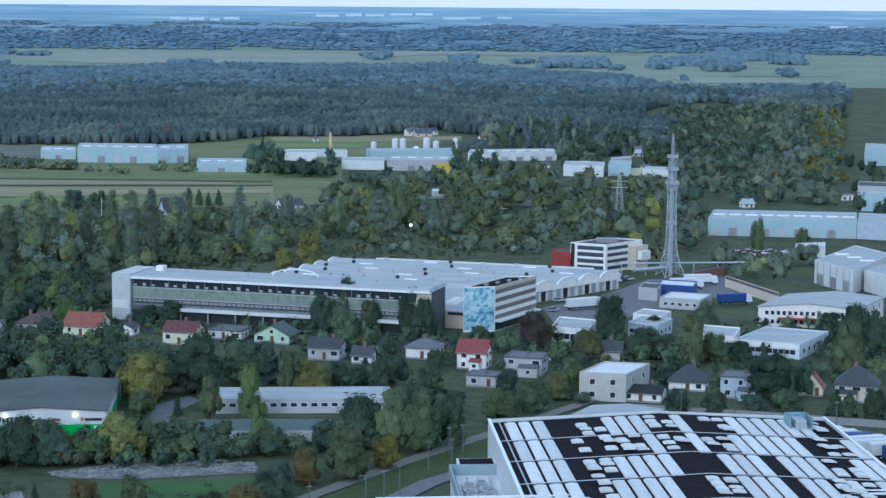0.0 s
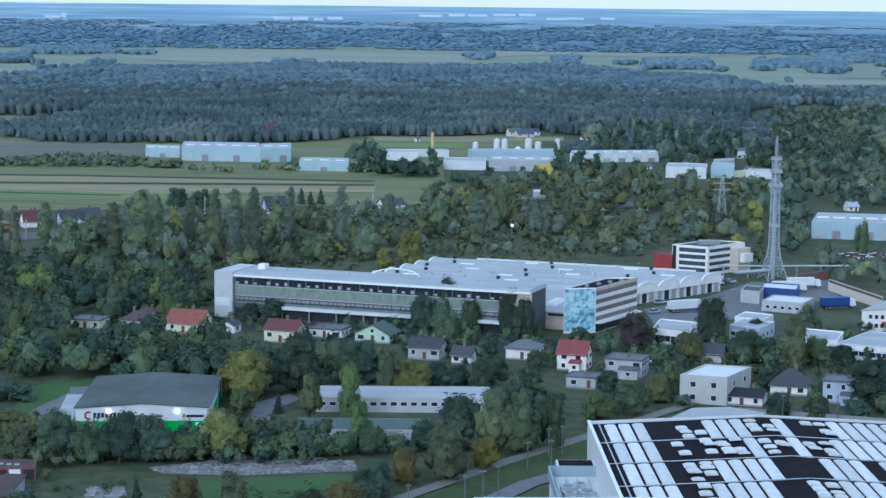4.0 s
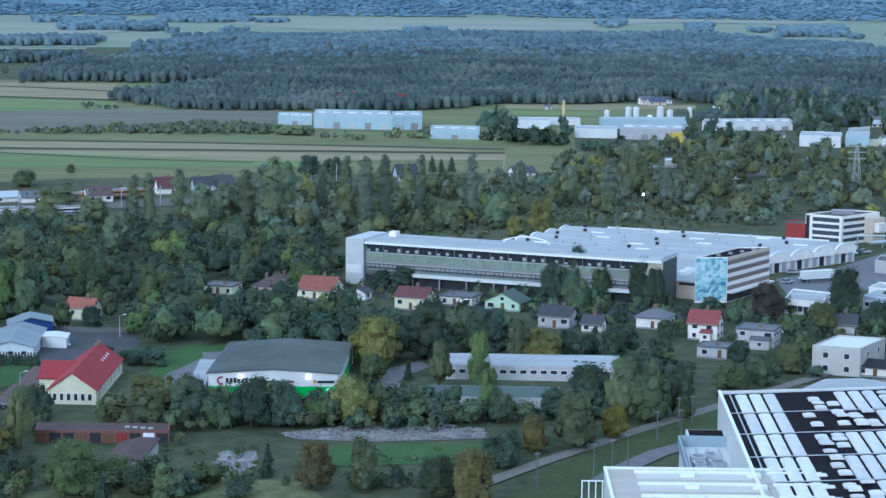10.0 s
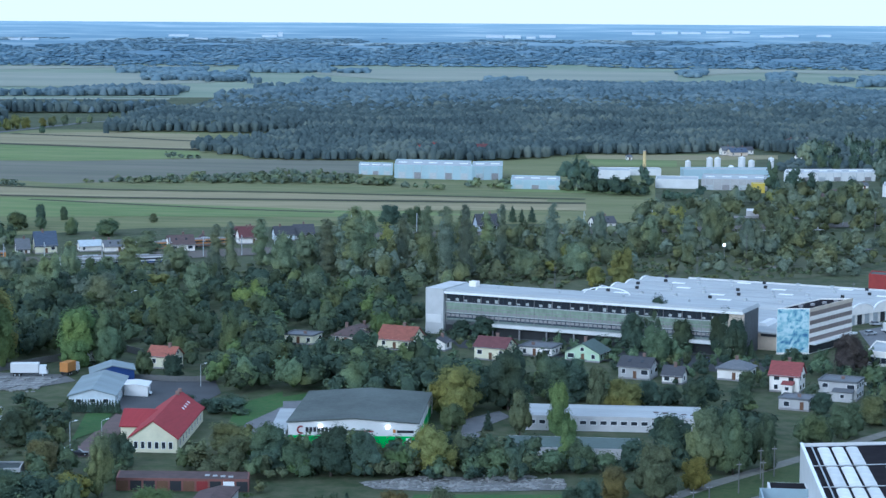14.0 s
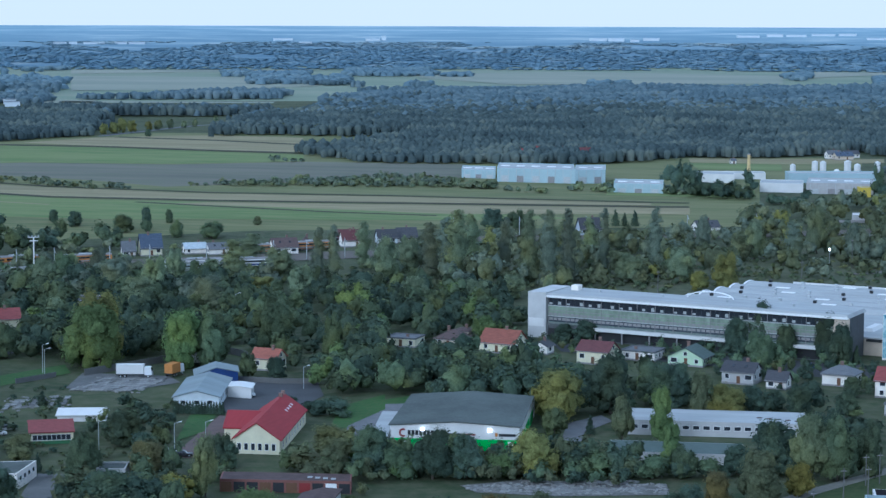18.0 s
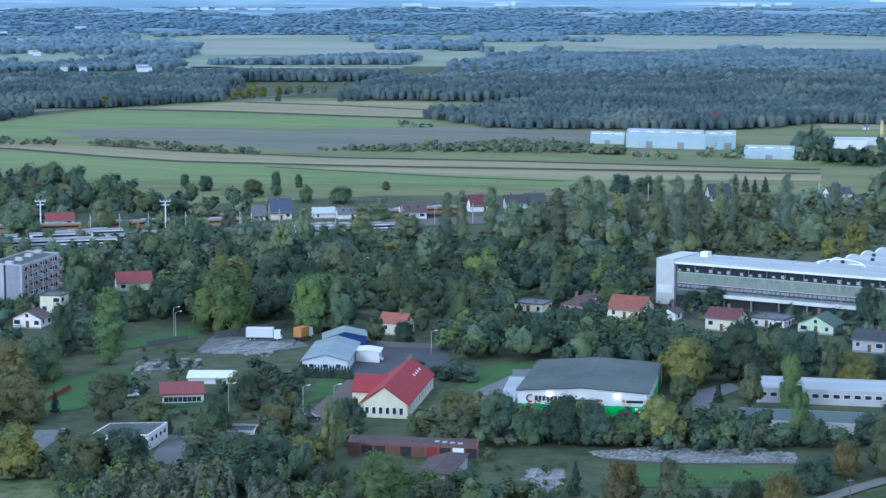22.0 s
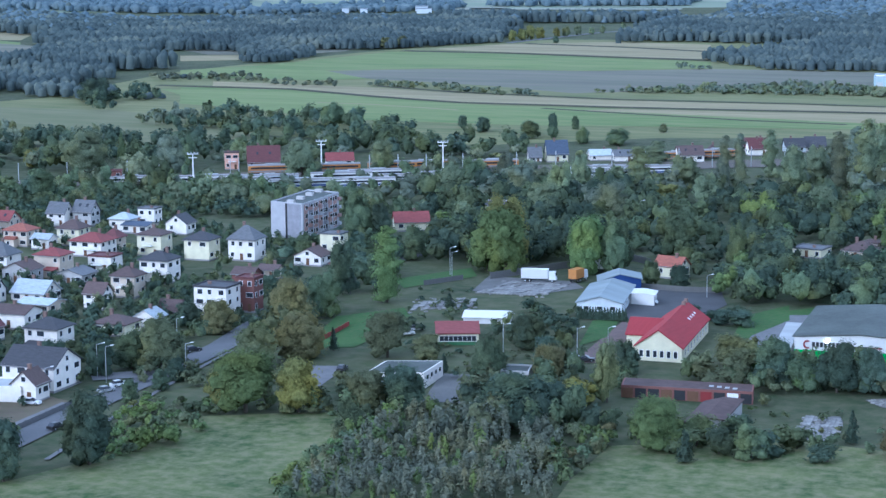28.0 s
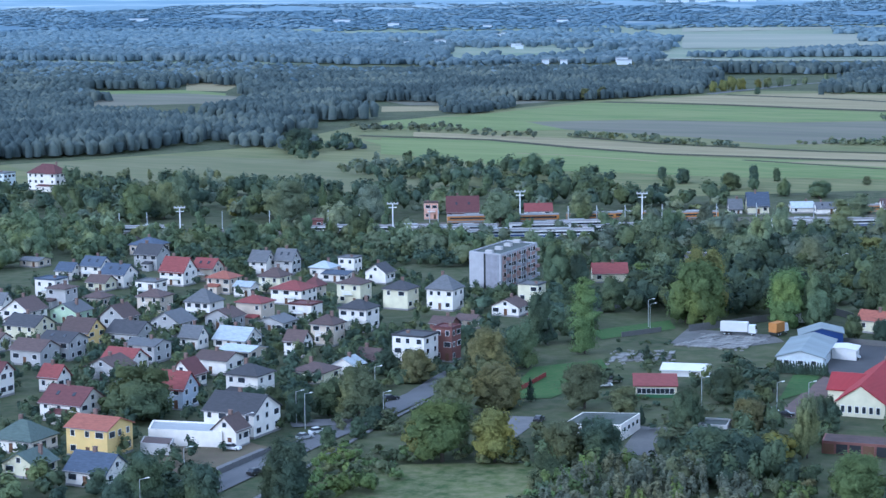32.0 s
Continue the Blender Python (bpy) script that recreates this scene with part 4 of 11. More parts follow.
flat("field", [(-619, 1215), (-548, 1187), (-468, 1164), (-403, 1128), (-338, 1178), (-244, 1239), (-266, 1349), (-378, 1346), (-456, 1299), (-561, 1289), (-639, 1237)], M_PLOUGH, 0.064, "grey-brown harvested field", "field")
flat("field", [(-703, 1211), (-673, 1167), (-641, 1241), (-563, 1294), (-458, 1304), (-382, 1351), (-399, 1411), (-540, 1446), (-641, 1473), (-669, 1450), (-687, 1322)], M_GRASSF, 0.076, "green grass field", "field")
flat("field", [(-562, 986), (-459, 938), (-360, 940), (-305, 953), (-215, 971), (-135, 997), (-180, 1009), (-333, 1040), (-417, 1037), (-654, 1078)], M_GRASSF, 0.142, "bright green grass field", "field")
flat("field", [(-144, 1134), (-61, 1133), (-64, 1186), (-150, 1187)], M_GRASSF, 0.124, "scrubby green strip", "field")
flat("field", [(-695, 817), (-616, 782), (-524, 782), (-433, 823), (-534, 915), (-602, 944), (-697, 938), (-749, 857)], M_HAY, 0.126, "dry tan meadow at the edge of the town", "field")
flat("field", [(-652, 1140), (-533, 1129), (-467, 1106), (-361, 1089), (-259, 1094), (-114, 1089), (-113, 1076), (-349, 1052), (-444, 1053), (-506, 1073), (-578, 1106), (-634, 1108)], M_STUBBLE, 0.16, "tan stubble strip between ditch lines", "field")
flat("field", [(-366, 1022), (-345, 1039), (-112, 1063), (-91, 1066), (-88, 1030), (-108, 1030), (-208, 1005), (-270, 1015), (-339, 1023)], M_STUBBLE, 0.162, "pale harvested strip along the meadow", "field")
flat("field", [(-649, 1094), (-573, 1095), (-501, 1063), (-440, 1043), (-385, 1030), (-336, 1014), (-265, 997), (-217, 991), (-284, 958), (-379, 972), (-482, 987), (-548, 981), (-588, 990)], M_GRASSF, 0.164, "bright green grass field", "field")
flat("field", [(-724, 1221), (-697, 1275), (-627, 1250), (-565, 1190), (-592, 1172), (-649, 1165), (-687, 1158)], M_GRASSF, 0.166, "fresh green grass field", "field")
flat("field", [(-652, 1489), (-615, 1578), (-539, 1625), (-455, 1608), (-406, 1435), (-480, 1446), (-572, 1468)], M_STUBBLE, 0.168, "pale stubble field under the woods", "field")
flat("field", [(-418, 1587), (-367, 1618), (-354, 1561), (-372, 1533), (-394, 1506)], M_STUBBLE, 0.17, "pale stubble strip by the wood", "field")
flat("field", [(-805, 1358), (-758, 1378), (-729, 1333), (-772, 1302)], M_STUBBLE, 0.172, "pale clearing among woods", "field")
flat("field", [(-841, 1419), (-827, 1438), (-797, 1526), (-715, 1486), (-705, 1444), (-726, 1395), (-791, 1376)], M_PLOUGH, 0.174, "ploughed purple-brown field among woods", "field")
flat("field", [(-1153, 1431), (-1075, 1474), (-967, 1421), (-899, 1321), (-968, 1342), (-1029, 1277)], M_PLOUGH, 0.176, "ploughed purple-brown field among woods", "field")
flat("field", [(-1176, 1461), (-1097, 1504), (-1030, 1470), (-1010, 1441), (-1064, 1459), (-1147, 1424)], M_GRASSF, 0.178, "green strip beside the ploughed field", "field")
flat("field", [(-1175, 1611), (-1114, 1618), (-1050, 1499), (-1092, 1496)], M_STUBBLE, 0.18, "pale clearing among woods", "field")
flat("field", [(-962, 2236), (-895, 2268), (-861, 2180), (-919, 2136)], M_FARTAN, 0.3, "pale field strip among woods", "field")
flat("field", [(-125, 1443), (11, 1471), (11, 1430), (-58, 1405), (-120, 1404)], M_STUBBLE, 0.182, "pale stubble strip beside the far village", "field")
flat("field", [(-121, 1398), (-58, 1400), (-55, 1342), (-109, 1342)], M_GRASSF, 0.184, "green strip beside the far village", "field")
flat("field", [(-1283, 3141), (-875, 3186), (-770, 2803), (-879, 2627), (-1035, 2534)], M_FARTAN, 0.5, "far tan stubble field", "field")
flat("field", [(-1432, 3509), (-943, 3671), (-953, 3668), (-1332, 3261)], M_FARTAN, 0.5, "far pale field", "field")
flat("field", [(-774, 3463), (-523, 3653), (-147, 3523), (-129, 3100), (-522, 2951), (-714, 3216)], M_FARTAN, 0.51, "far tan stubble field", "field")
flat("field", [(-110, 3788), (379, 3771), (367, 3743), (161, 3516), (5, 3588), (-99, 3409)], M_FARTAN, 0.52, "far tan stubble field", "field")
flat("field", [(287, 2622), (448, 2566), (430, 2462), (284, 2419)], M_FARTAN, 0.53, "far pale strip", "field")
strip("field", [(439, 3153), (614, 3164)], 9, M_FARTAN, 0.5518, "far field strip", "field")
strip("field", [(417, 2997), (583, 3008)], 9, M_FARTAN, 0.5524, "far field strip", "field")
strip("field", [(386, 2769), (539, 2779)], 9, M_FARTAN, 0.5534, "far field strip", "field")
strip("field", [(372, 2668), (520, 2677)], 9, M_SOIL, 0.5539, "far field strip", "field")
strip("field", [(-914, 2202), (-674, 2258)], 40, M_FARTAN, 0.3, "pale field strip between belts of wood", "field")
strip("field", [(-538, 1141), (-470, 1113), (-364, 1096), (-260, 1101), (-115, 1095), (-94, 1095)], 6, M_SOIL, 0.19, "dark ditch line between the fields", "field")
strip("field", [(-670, 1101), (-576, 1102), (-505, 1070), (-443, 1049), (-348, 1049), (-112, 1069), (-92, 1072)], 8, M_SOIL, 0.192, "dark ditch line between the fields", "field")
strip("field", [(-385, 1030), (-337, 1017), (-266, 1000), (-212, 995)], 5, M_SOIL, 0.194, "dark ditch line between the fields", "field")
strip("field", [(-665, 1463), (-569, 1461), (-478, 1440), (-404, 1429)], 14, M_SOIL, 0.196, "dark ditch line between the fields", "field")
strip("field", [(-606, 1581), (-517, 1559), (-431, 1523)], 11, M_SOIL, 0.198, "dark ditch line between the fields", "field")
strip("field", [(-624, 1586), (-603, 1753), (-577, 1821)], 8, M_ROAD, 0.2, "grey road along the edge of the wood", "field")
strip("field", [(-518, 1023), (-486, 1022), (-424, 1005)], 4, M_STUBBLE, 0.202, "bare track in the grass", "field")
# white walls and grey roofs with a blue haze put into the base colour
M_FARWHITE = paint("far_white_hazed", (0.56, 0.61, 0.65), 0.8, 0.1, 0.05, 0.4)
M_FARROOF = paint("far_grey_roof_hazed", (0.26, 0.29, 0.32), 0.8, 0.15, 0.05, 0.4)
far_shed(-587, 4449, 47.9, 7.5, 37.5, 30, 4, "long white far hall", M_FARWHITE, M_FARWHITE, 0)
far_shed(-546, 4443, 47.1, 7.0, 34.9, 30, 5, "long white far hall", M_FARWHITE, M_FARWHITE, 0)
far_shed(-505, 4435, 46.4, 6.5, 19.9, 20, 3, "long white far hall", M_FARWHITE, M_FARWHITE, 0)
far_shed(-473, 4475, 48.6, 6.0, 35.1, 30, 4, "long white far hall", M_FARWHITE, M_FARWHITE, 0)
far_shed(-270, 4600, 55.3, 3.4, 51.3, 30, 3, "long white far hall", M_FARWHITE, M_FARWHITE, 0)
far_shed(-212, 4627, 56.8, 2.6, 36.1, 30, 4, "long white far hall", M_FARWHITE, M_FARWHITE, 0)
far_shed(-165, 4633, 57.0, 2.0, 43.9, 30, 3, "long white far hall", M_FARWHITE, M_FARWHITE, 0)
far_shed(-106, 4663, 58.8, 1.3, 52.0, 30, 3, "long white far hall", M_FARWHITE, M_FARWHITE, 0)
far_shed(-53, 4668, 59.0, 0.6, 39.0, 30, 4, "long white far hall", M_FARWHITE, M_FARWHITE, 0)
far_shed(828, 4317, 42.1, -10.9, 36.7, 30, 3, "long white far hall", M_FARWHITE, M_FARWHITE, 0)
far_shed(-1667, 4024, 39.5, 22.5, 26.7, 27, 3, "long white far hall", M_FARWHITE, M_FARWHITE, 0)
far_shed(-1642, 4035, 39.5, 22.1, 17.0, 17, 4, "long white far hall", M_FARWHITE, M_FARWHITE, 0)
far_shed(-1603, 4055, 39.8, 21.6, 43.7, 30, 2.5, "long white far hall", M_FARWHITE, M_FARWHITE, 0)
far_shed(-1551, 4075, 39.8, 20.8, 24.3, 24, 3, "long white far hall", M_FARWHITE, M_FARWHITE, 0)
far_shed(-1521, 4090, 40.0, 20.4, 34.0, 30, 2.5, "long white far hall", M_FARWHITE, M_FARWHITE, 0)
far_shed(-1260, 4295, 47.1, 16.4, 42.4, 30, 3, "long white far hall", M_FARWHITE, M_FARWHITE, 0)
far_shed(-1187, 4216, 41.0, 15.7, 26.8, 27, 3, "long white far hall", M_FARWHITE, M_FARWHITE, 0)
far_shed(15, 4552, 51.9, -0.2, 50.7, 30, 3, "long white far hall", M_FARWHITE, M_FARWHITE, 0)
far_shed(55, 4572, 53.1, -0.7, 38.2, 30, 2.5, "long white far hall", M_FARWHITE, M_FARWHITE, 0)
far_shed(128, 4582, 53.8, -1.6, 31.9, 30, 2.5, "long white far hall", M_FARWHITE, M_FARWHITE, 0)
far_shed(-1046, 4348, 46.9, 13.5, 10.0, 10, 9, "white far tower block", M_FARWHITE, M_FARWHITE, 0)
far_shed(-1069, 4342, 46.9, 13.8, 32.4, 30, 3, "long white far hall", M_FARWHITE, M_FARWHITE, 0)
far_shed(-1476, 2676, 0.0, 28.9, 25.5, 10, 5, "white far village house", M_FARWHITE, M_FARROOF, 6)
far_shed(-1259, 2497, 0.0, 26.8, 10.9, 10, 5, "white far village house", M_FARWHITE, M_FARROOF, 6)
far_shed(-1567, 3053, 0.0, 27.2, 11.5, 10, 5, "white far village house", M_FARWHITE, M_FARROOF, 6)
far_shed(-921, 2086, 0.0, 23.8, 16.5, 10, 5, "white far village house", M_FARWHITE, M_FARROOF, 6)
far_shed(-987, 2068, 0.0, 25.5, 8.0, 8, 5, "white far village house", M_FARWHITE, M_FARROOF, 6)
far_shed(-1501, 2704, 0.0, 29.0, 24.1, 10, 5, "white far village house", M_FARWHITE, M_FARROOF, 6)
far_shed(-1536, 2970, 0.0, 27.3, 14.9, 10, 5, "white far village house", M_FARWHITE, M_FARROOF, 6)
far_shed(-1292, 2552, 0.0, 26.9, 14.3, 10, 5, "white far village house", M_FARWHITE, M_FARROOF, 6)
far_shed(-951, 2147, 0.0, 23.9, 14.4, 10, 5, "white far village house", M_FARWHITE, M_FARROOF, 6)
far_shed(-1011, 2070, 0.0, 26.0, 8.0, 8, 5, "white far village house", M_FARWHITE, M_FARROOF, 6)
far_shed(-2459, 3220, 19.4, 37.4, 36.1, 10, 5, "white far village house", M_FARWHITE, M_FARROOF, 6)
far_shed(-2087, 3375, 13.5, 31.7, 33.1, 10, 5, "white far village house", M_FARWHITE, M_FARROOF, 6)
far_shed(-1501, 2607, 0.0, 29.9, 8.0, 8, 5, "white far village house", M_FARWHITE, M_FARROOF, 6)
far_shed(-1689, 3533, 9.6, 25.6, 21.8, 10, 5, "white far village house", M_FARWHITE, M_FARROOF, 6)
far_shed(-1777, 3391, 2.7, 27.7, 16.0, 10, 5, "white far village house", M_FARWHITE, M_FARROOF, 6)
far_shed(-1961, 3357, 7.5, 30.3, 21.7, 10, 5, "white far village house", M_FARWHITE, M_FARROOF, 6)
flat("meadow", [(-219.2, 284.1), (-195.7, 252.9), (-150.5, 311.8), (-159.9, 346.7), (-171.4, 369.1), (-186.6, 365.7), (-212.5, 350.1), (-208.3, 318.2)], M_MEADOW2, 0.1, "rough pale grass meadow", "meadow")
flat("meadow", [(-112.8, 286.5), (-57.9, 308.7), (-52.2, 344.6), (-71.4, 377.5), (-90.1, 379.2), (-121.4, 362.0), (-120.3, 336.5)], M_MEADOW2, 0.102, "rough green meadow", "meadow")
flat("lawn", [(-70.1, 389.8), (-43.8, 396.3), (-31.4, 413.1), (-39.8, 414.2), (-70.0, 408.9)], M_LAWN, 0.114, "mown green grass strip", "lawn")
flat("lawn", [(-121.6, 458.1), (-120.0, 482.0), (-114.1, 499.8), (-117.1, 516.5), (-131.1, 497.2), (-126.6, 469.3)], M_LAWN, 0.116, "bright lawn beside the warehouse", "lawn")
flat("yard", [(-112.4, 459.4), (-112.4, 474.0), (-115.8, 505.6), (-121.2, 503.3), (-119.8, 492.9), (-123.1, 474.6), (-121.2, 456.8)], M_PAVE, 0.128, "grey paved yard beside the warehouse", "yard")
flat("yard", [(-161.0, 486.8), (-151.4, 479.5), (-141.5, 489.7), (-139.4, 511.6), (-148.2, 535.4), (-171.6, 526.6)], M_ASPHALT, 0.13, "dark asphalt yard", "yard")
flat("yard", [(-143.8, 433.0), (-148.4, 457.6), (-154.4, 477.4), (-157.9, 480.3), (-153.4, 429.6)], M_COBBLE, 0.132, "reddish paved drive", "drive")
flat("yard", [(-209.9, 506.3), (-193.0, 505.1), (-182.7, 521.5), (-189.1, 530.3), (-214.4, 529.7)], M_CONCRETE, 0.134, "old pale concrete slabs", "yard")
flat("yard", [(-169.8, 382.0), (-159.0, 384.6), (-167.1, 410.2), (-176.9, 408.5)], M_CONCRETE, 0.136, "concrete apron by the workshop", "yard")
flat("yard", [(-200.3, 386.1), (-196.4, 386.6), (-198.4, 399.2), (-200.3, 407.3), (-209.8, 404.5)], M_PAVE, 0.138, "paved car park", "car park")
flat("yard", [(-89.6, 379.2), (-81.9, 382.9), (-85.2, 401.3), (-87.0, 401.0), (-90.6, 386.2)], M_CONCRETE, 0.14, "broken concrete slabs", "yard")
flat("yard", [(-79.1, 412.2), (-62.2, 412.5), (-39.0, 418.9), (-40.5, 428.3), (-71.7, 426.0), (-83.8, 417.8)], M_GRAVEL, 0.142, "pale strip of gravel and rubble", "gravel")
flat("yard", [(-63.1, 447.9), (-65.5, 479.6), (-60.4, 494.4), (-64.1, 501.2), (-71.0, 489.2), (-68.1, 447.1)], M_PAVE, 0.134, "grey asphalt drive", "drive")
flat("yard", [(33.8, 621.6), (61.5, 636.6), (99.2, 688.3), (105.2, 731.2), (73.5, 721.8), (52.0, 678.9), (31.7, 652.6)], M_PAVE, 0.136, "factory yard of grey paving", "yard")
flat("yard", [(-88.6, 596.1), (-4.3, 566.4), (8.7, 576.4), (2.2, 590.7), (-94.3, 611.5)], M_ASPHALT, 0.138, "street in front of the factory", "yard")
flat("bare", [(-260.3, 342.5), (-245.0, 339.3), (-240.2, 355.2), (-250.0, 356.8)], M_SOIL2, 0.14, "bare brown building plot", "plot")
flat("bare", [(-259.2, 343.0), (-248.8, 327.1), (-236.5, 327.4), (-239.3, 353.9), (-247.7, 357.7)], M_SOIL2, 0.142, "bare brown building plot", "plot")
flat("lawn", [(-207.5, 426.7), (-207.4, 448.9), (-211.0, 467.2), (-217.1, 477.2), (-228.4, 459.8), (-218.7, 421.8)], M_LAWN, 0.144, "green lawn", "lawn")
flat("lawn", [(-155.3, 459.9), (-159.3, 482.8), (-165.3, 478.6), (-158.2, 447.9)], M_LAWN, 0.146, "green lawn", "lawn")
flat("lawn", [(-121.7, 485.5), (-119.1, 496.7), (-124.0, 516.7), (-133.5, 492.2)], M_LAWN, 0.148, "green lawn", "lawn")
flat("lawn", [(-229.2, 503.8), (-217.4, 528.5), (-224.4, 541.1), (-237.7, 514.9)], M_LAWN, 0.15, "green verge", "lawn")
strip("road", [(-231.1, 278.4), (-231.9, 292.4), (-229.6, 310.2), (-231.9, 334.5), (-234.5, 366.4), (-235.4, 392.1), (-237.7, 417.2), (-244.5, 452.9), (-248.4, 486.3), (-252.8, 524.0), (-250.1, 558.1), (-239.3, 586.5)], 7.2, M_ROAD, 0.242, "grey asphalt street through the settlement", "road")
strip("pavement", [(-242.2, 292.1), (-239.5, 309.1), (-237.9, 329.3), (-239.3, 352.8)], 2.2, M_PAVE, 0.284, "light concrete footpath", "pavement")
strip("pavement", [(-216.7, 312.3), (-224.4, 352.7), (-229.1, 384.0), (-232.6, 412.3)], 1.1, M_PAVE, 0.286, "light concrete footpath", "pavement")
strip("road", [(-247.9, 375.8), (-238.8, 382.9), (-236.0, 390.6)], 7, M_PAVE, 0.268, "side street with light paving", "road")
strip("path", [(-40.8, 372.2), (-26.7, 398.8), (-8.0, 430.5), (9.7, 457.4), (34.2, 495.0), (45.7, 514.5)], 3.6, M_PATH, 0.26, "pale track along the ditch", "track")
strip("ditch", [(-27.5, 364.6), (-10.0, 413.8), (10.7, 446.8), (28.9, 475.1)], 12, M_DITCH, 0.222, "grassy drainage ditch", "ditch")
strip("path", [(-13.7, 385.7), (-8.5, 399.4), (-2.9, 411.1), (4.2, 420.4), (10.3, 424.8)], 5.0, M_PAVE, 0.264, "curving paved drive by the halls", "path")
strip("railway", [(-511.3, 604.4), (-482.1, 643.1), (-429.1, 683.0), (-373.5, 722.6), (-314.2, 757.9), (-264.2, 787.7), (-200.5, 829.3)], 26, M_BALLAST, 0.256, "railway tracks on grey-brown ballast", "railway")
strip("railway", [(-172.4, 893.3), (-100.4, 922.4), (-23.7, 953.5), (58.9, 997.8)], 22, M_BALLAST, 0.258, "railway tracks on grey-brown ballast", "railway")
strip("road", [(165.0, 1092.0), (212.4, 1246.8), (259.9, 1509.9), (298.2, 1769.4), (305.0, 1859.7)], 12, M_CONCRETE, 0.48, "straight pale road through the wood", "road")

# ---- buildings one by one ----
wh, wh_q = hall("warehouse", (-106.9, 450.8), (-77.1, 454.5), (-80.3, 492.4), 5.7, "white and bright green wholesale warehouse with a grey low-pitched roof", M_WHITE, M_ROOFGREY, 1.0, "warehouse")
sh1, sh1_q = hall("shed", (-57.3, 479.6), (-12.7, 482.8), (-13.5, 497.5), 3.6, "long low weathered workshop shed with a pale blue sheet roof", wall_paint("grey"), M_ROOFPALE, 0.0, "shed", parapet=0.06)
sh2, sh2_q = hall("shed", (-56.0, 447.9), (-25.7, 449.9), (-26.4, 462.1), 2.6, "long low shed with a dark green felt roof", wall_paint("grey"), roof_paint("green"), 0.0, "shed", parapet=0.06)
rh, rh_q = hall("hall", (-141.1, 438.4), (-130.1, 439.1), (-134.2, 475.5), 3.4, "cream hall with a steep red sheet-metal gable roof", wall_paint("cream"), M_REDROOF, 3.8, "hall")
rw, rw_q = hall("hall", (-139.5, 452.3), (-143.7, 472.9), (-151.7, 472.3), 3.0, "low side wing with a red sheet-metal roof", wall_paint("cream"), M_REDROOF, 2.0, "hall")
bg, bg_q = hall("garage_row", (-132.3, 401.7), (-104.6, 405.3), (-106.1, 412.0), 2.7, "long row of garages with a rusty brown roof", wall_paint("brick"), M_RUST, 0.0, "garage row", parapet=0.06)
bg2, bg2_q = hall("shed", (-110.1, 374.3), (-103.5, 378.7), (-104.6, 396.7), 2.9, "low shed with a rusty brown sheet roof", wall_paint("grey"), M_RUST, 0.6, "shed")
fg, fg_q = hall("workshop", (-186.2, 388.8), (-174.4, 393.4), (-175.4, 406.0), 3.6, "flat-roofed white workshop with a felt roof", wall_paint("white"), M_ROOFGREY, 0.0, "workshop", parapet=0.06)
pav, pav_q = hall("pavilion", (-181.0, 440.7), (-186.5, 452.6), (-195.7, 448.7), 2.8, "low pavilion with green-framed windows and a dull red roof", wall_paint("cream"), roof_paint("red"), 1.6, "pavilion")
bs1, bs1_q = hall("barn", (-172.2, 485.9), (-160.7, 488.3), (-166.1, 515.2), 3.0, "low barn with a pale blue-grey sheet roof", wall_paint("paleblue"), M_ROOFBLUE, 1.6, "barn")
bs2, bs2_q = hall("shed", (-175.9, 514.0), (-166.3, 521.8), (-169.4, 530.2), 3.6, "shed with a bright blue gable and pale roof", M_BLUE, M_ROOFBLUE, 1.6, "shed")
blk, blk_q = hall("apartment_block", (-307.8, 573.4), (-295.2, 571.2), (-297.2, 601.5), 11.3, "four-storey grey panel block of flats with balconies", wall_paint("lilac"), M_ROOFGREY, 0.0, "apartment block")
off, off_q = hall("office_block", (46.2, 743.6), (58.7, 737.6), (73.7, 754.3), 10.2, "four-storey white office block with dark window bands", wall_paint("white"), M_ROOFGREY, 0.0, "office block")
redb, redb_q = hall("building", (39.3, 745.8), (46.2, 742.9), (47.7, 753.1), 6.5, "windowless dark red brick block", wall_paint("red"), M_ROOFGREY, 0.0, "building")
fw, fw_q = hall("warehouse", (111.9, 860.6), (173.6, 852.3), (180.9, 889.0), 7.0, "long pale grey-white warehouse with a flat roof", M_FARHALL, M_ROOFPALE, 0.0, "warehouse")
fwb, fwb_q = hall("warehouse", (173.8, 852.3), (192.0, 845.1), (200.1, 881.2), 7.0, "warehouse extension with light blue walls", wall_paint("blue"), M_ROOFPALE, 0.0, "warehouse")
rw1, rw1_q = hall("warehouse", (131.4, 716.0), (139.8, 689.5), (163.1, 734.0), 8.0, "pale grey-white warehouse with a low-pitched roof", M_WHITE, M_ROOFPALE, 0.0, "warehouse")
rw2, rw2_q = hall("warehouse", (145.3, 697.3), (150.5, 680.5), (170.7, 713.8), 7.0, "pale sheet-metal warehouse with flat roof", M_WHITE, M_ROOFPALE, 0.0, "warehouse")
wo, wo_q = hall("office_block", (96.7, 619.5), (126.2, 614.4), (140.0, 641.1), 6.0, "two-storey white office building with a pale hipped roof", wall_paint("white"), M_ROOFPALE, 1.4, "office block")
lw, lw_q = hall("building", (82.4, 569.2), (99.4, 560.7), (111.8, 583.5), 4.0, "low pale blue and white school-like building with a flat roof", wall_paint("paleblue"), M_ROOFPALE, 0.0, "building")
lw2, lw2_q = hall("building", (71.4, 578.4), (82.9, 573.1), (86.9, 589.3), 4.0, "low flat-roofed white building", wall_paint("white"), M_ROOFPALE, 0.0, "building")
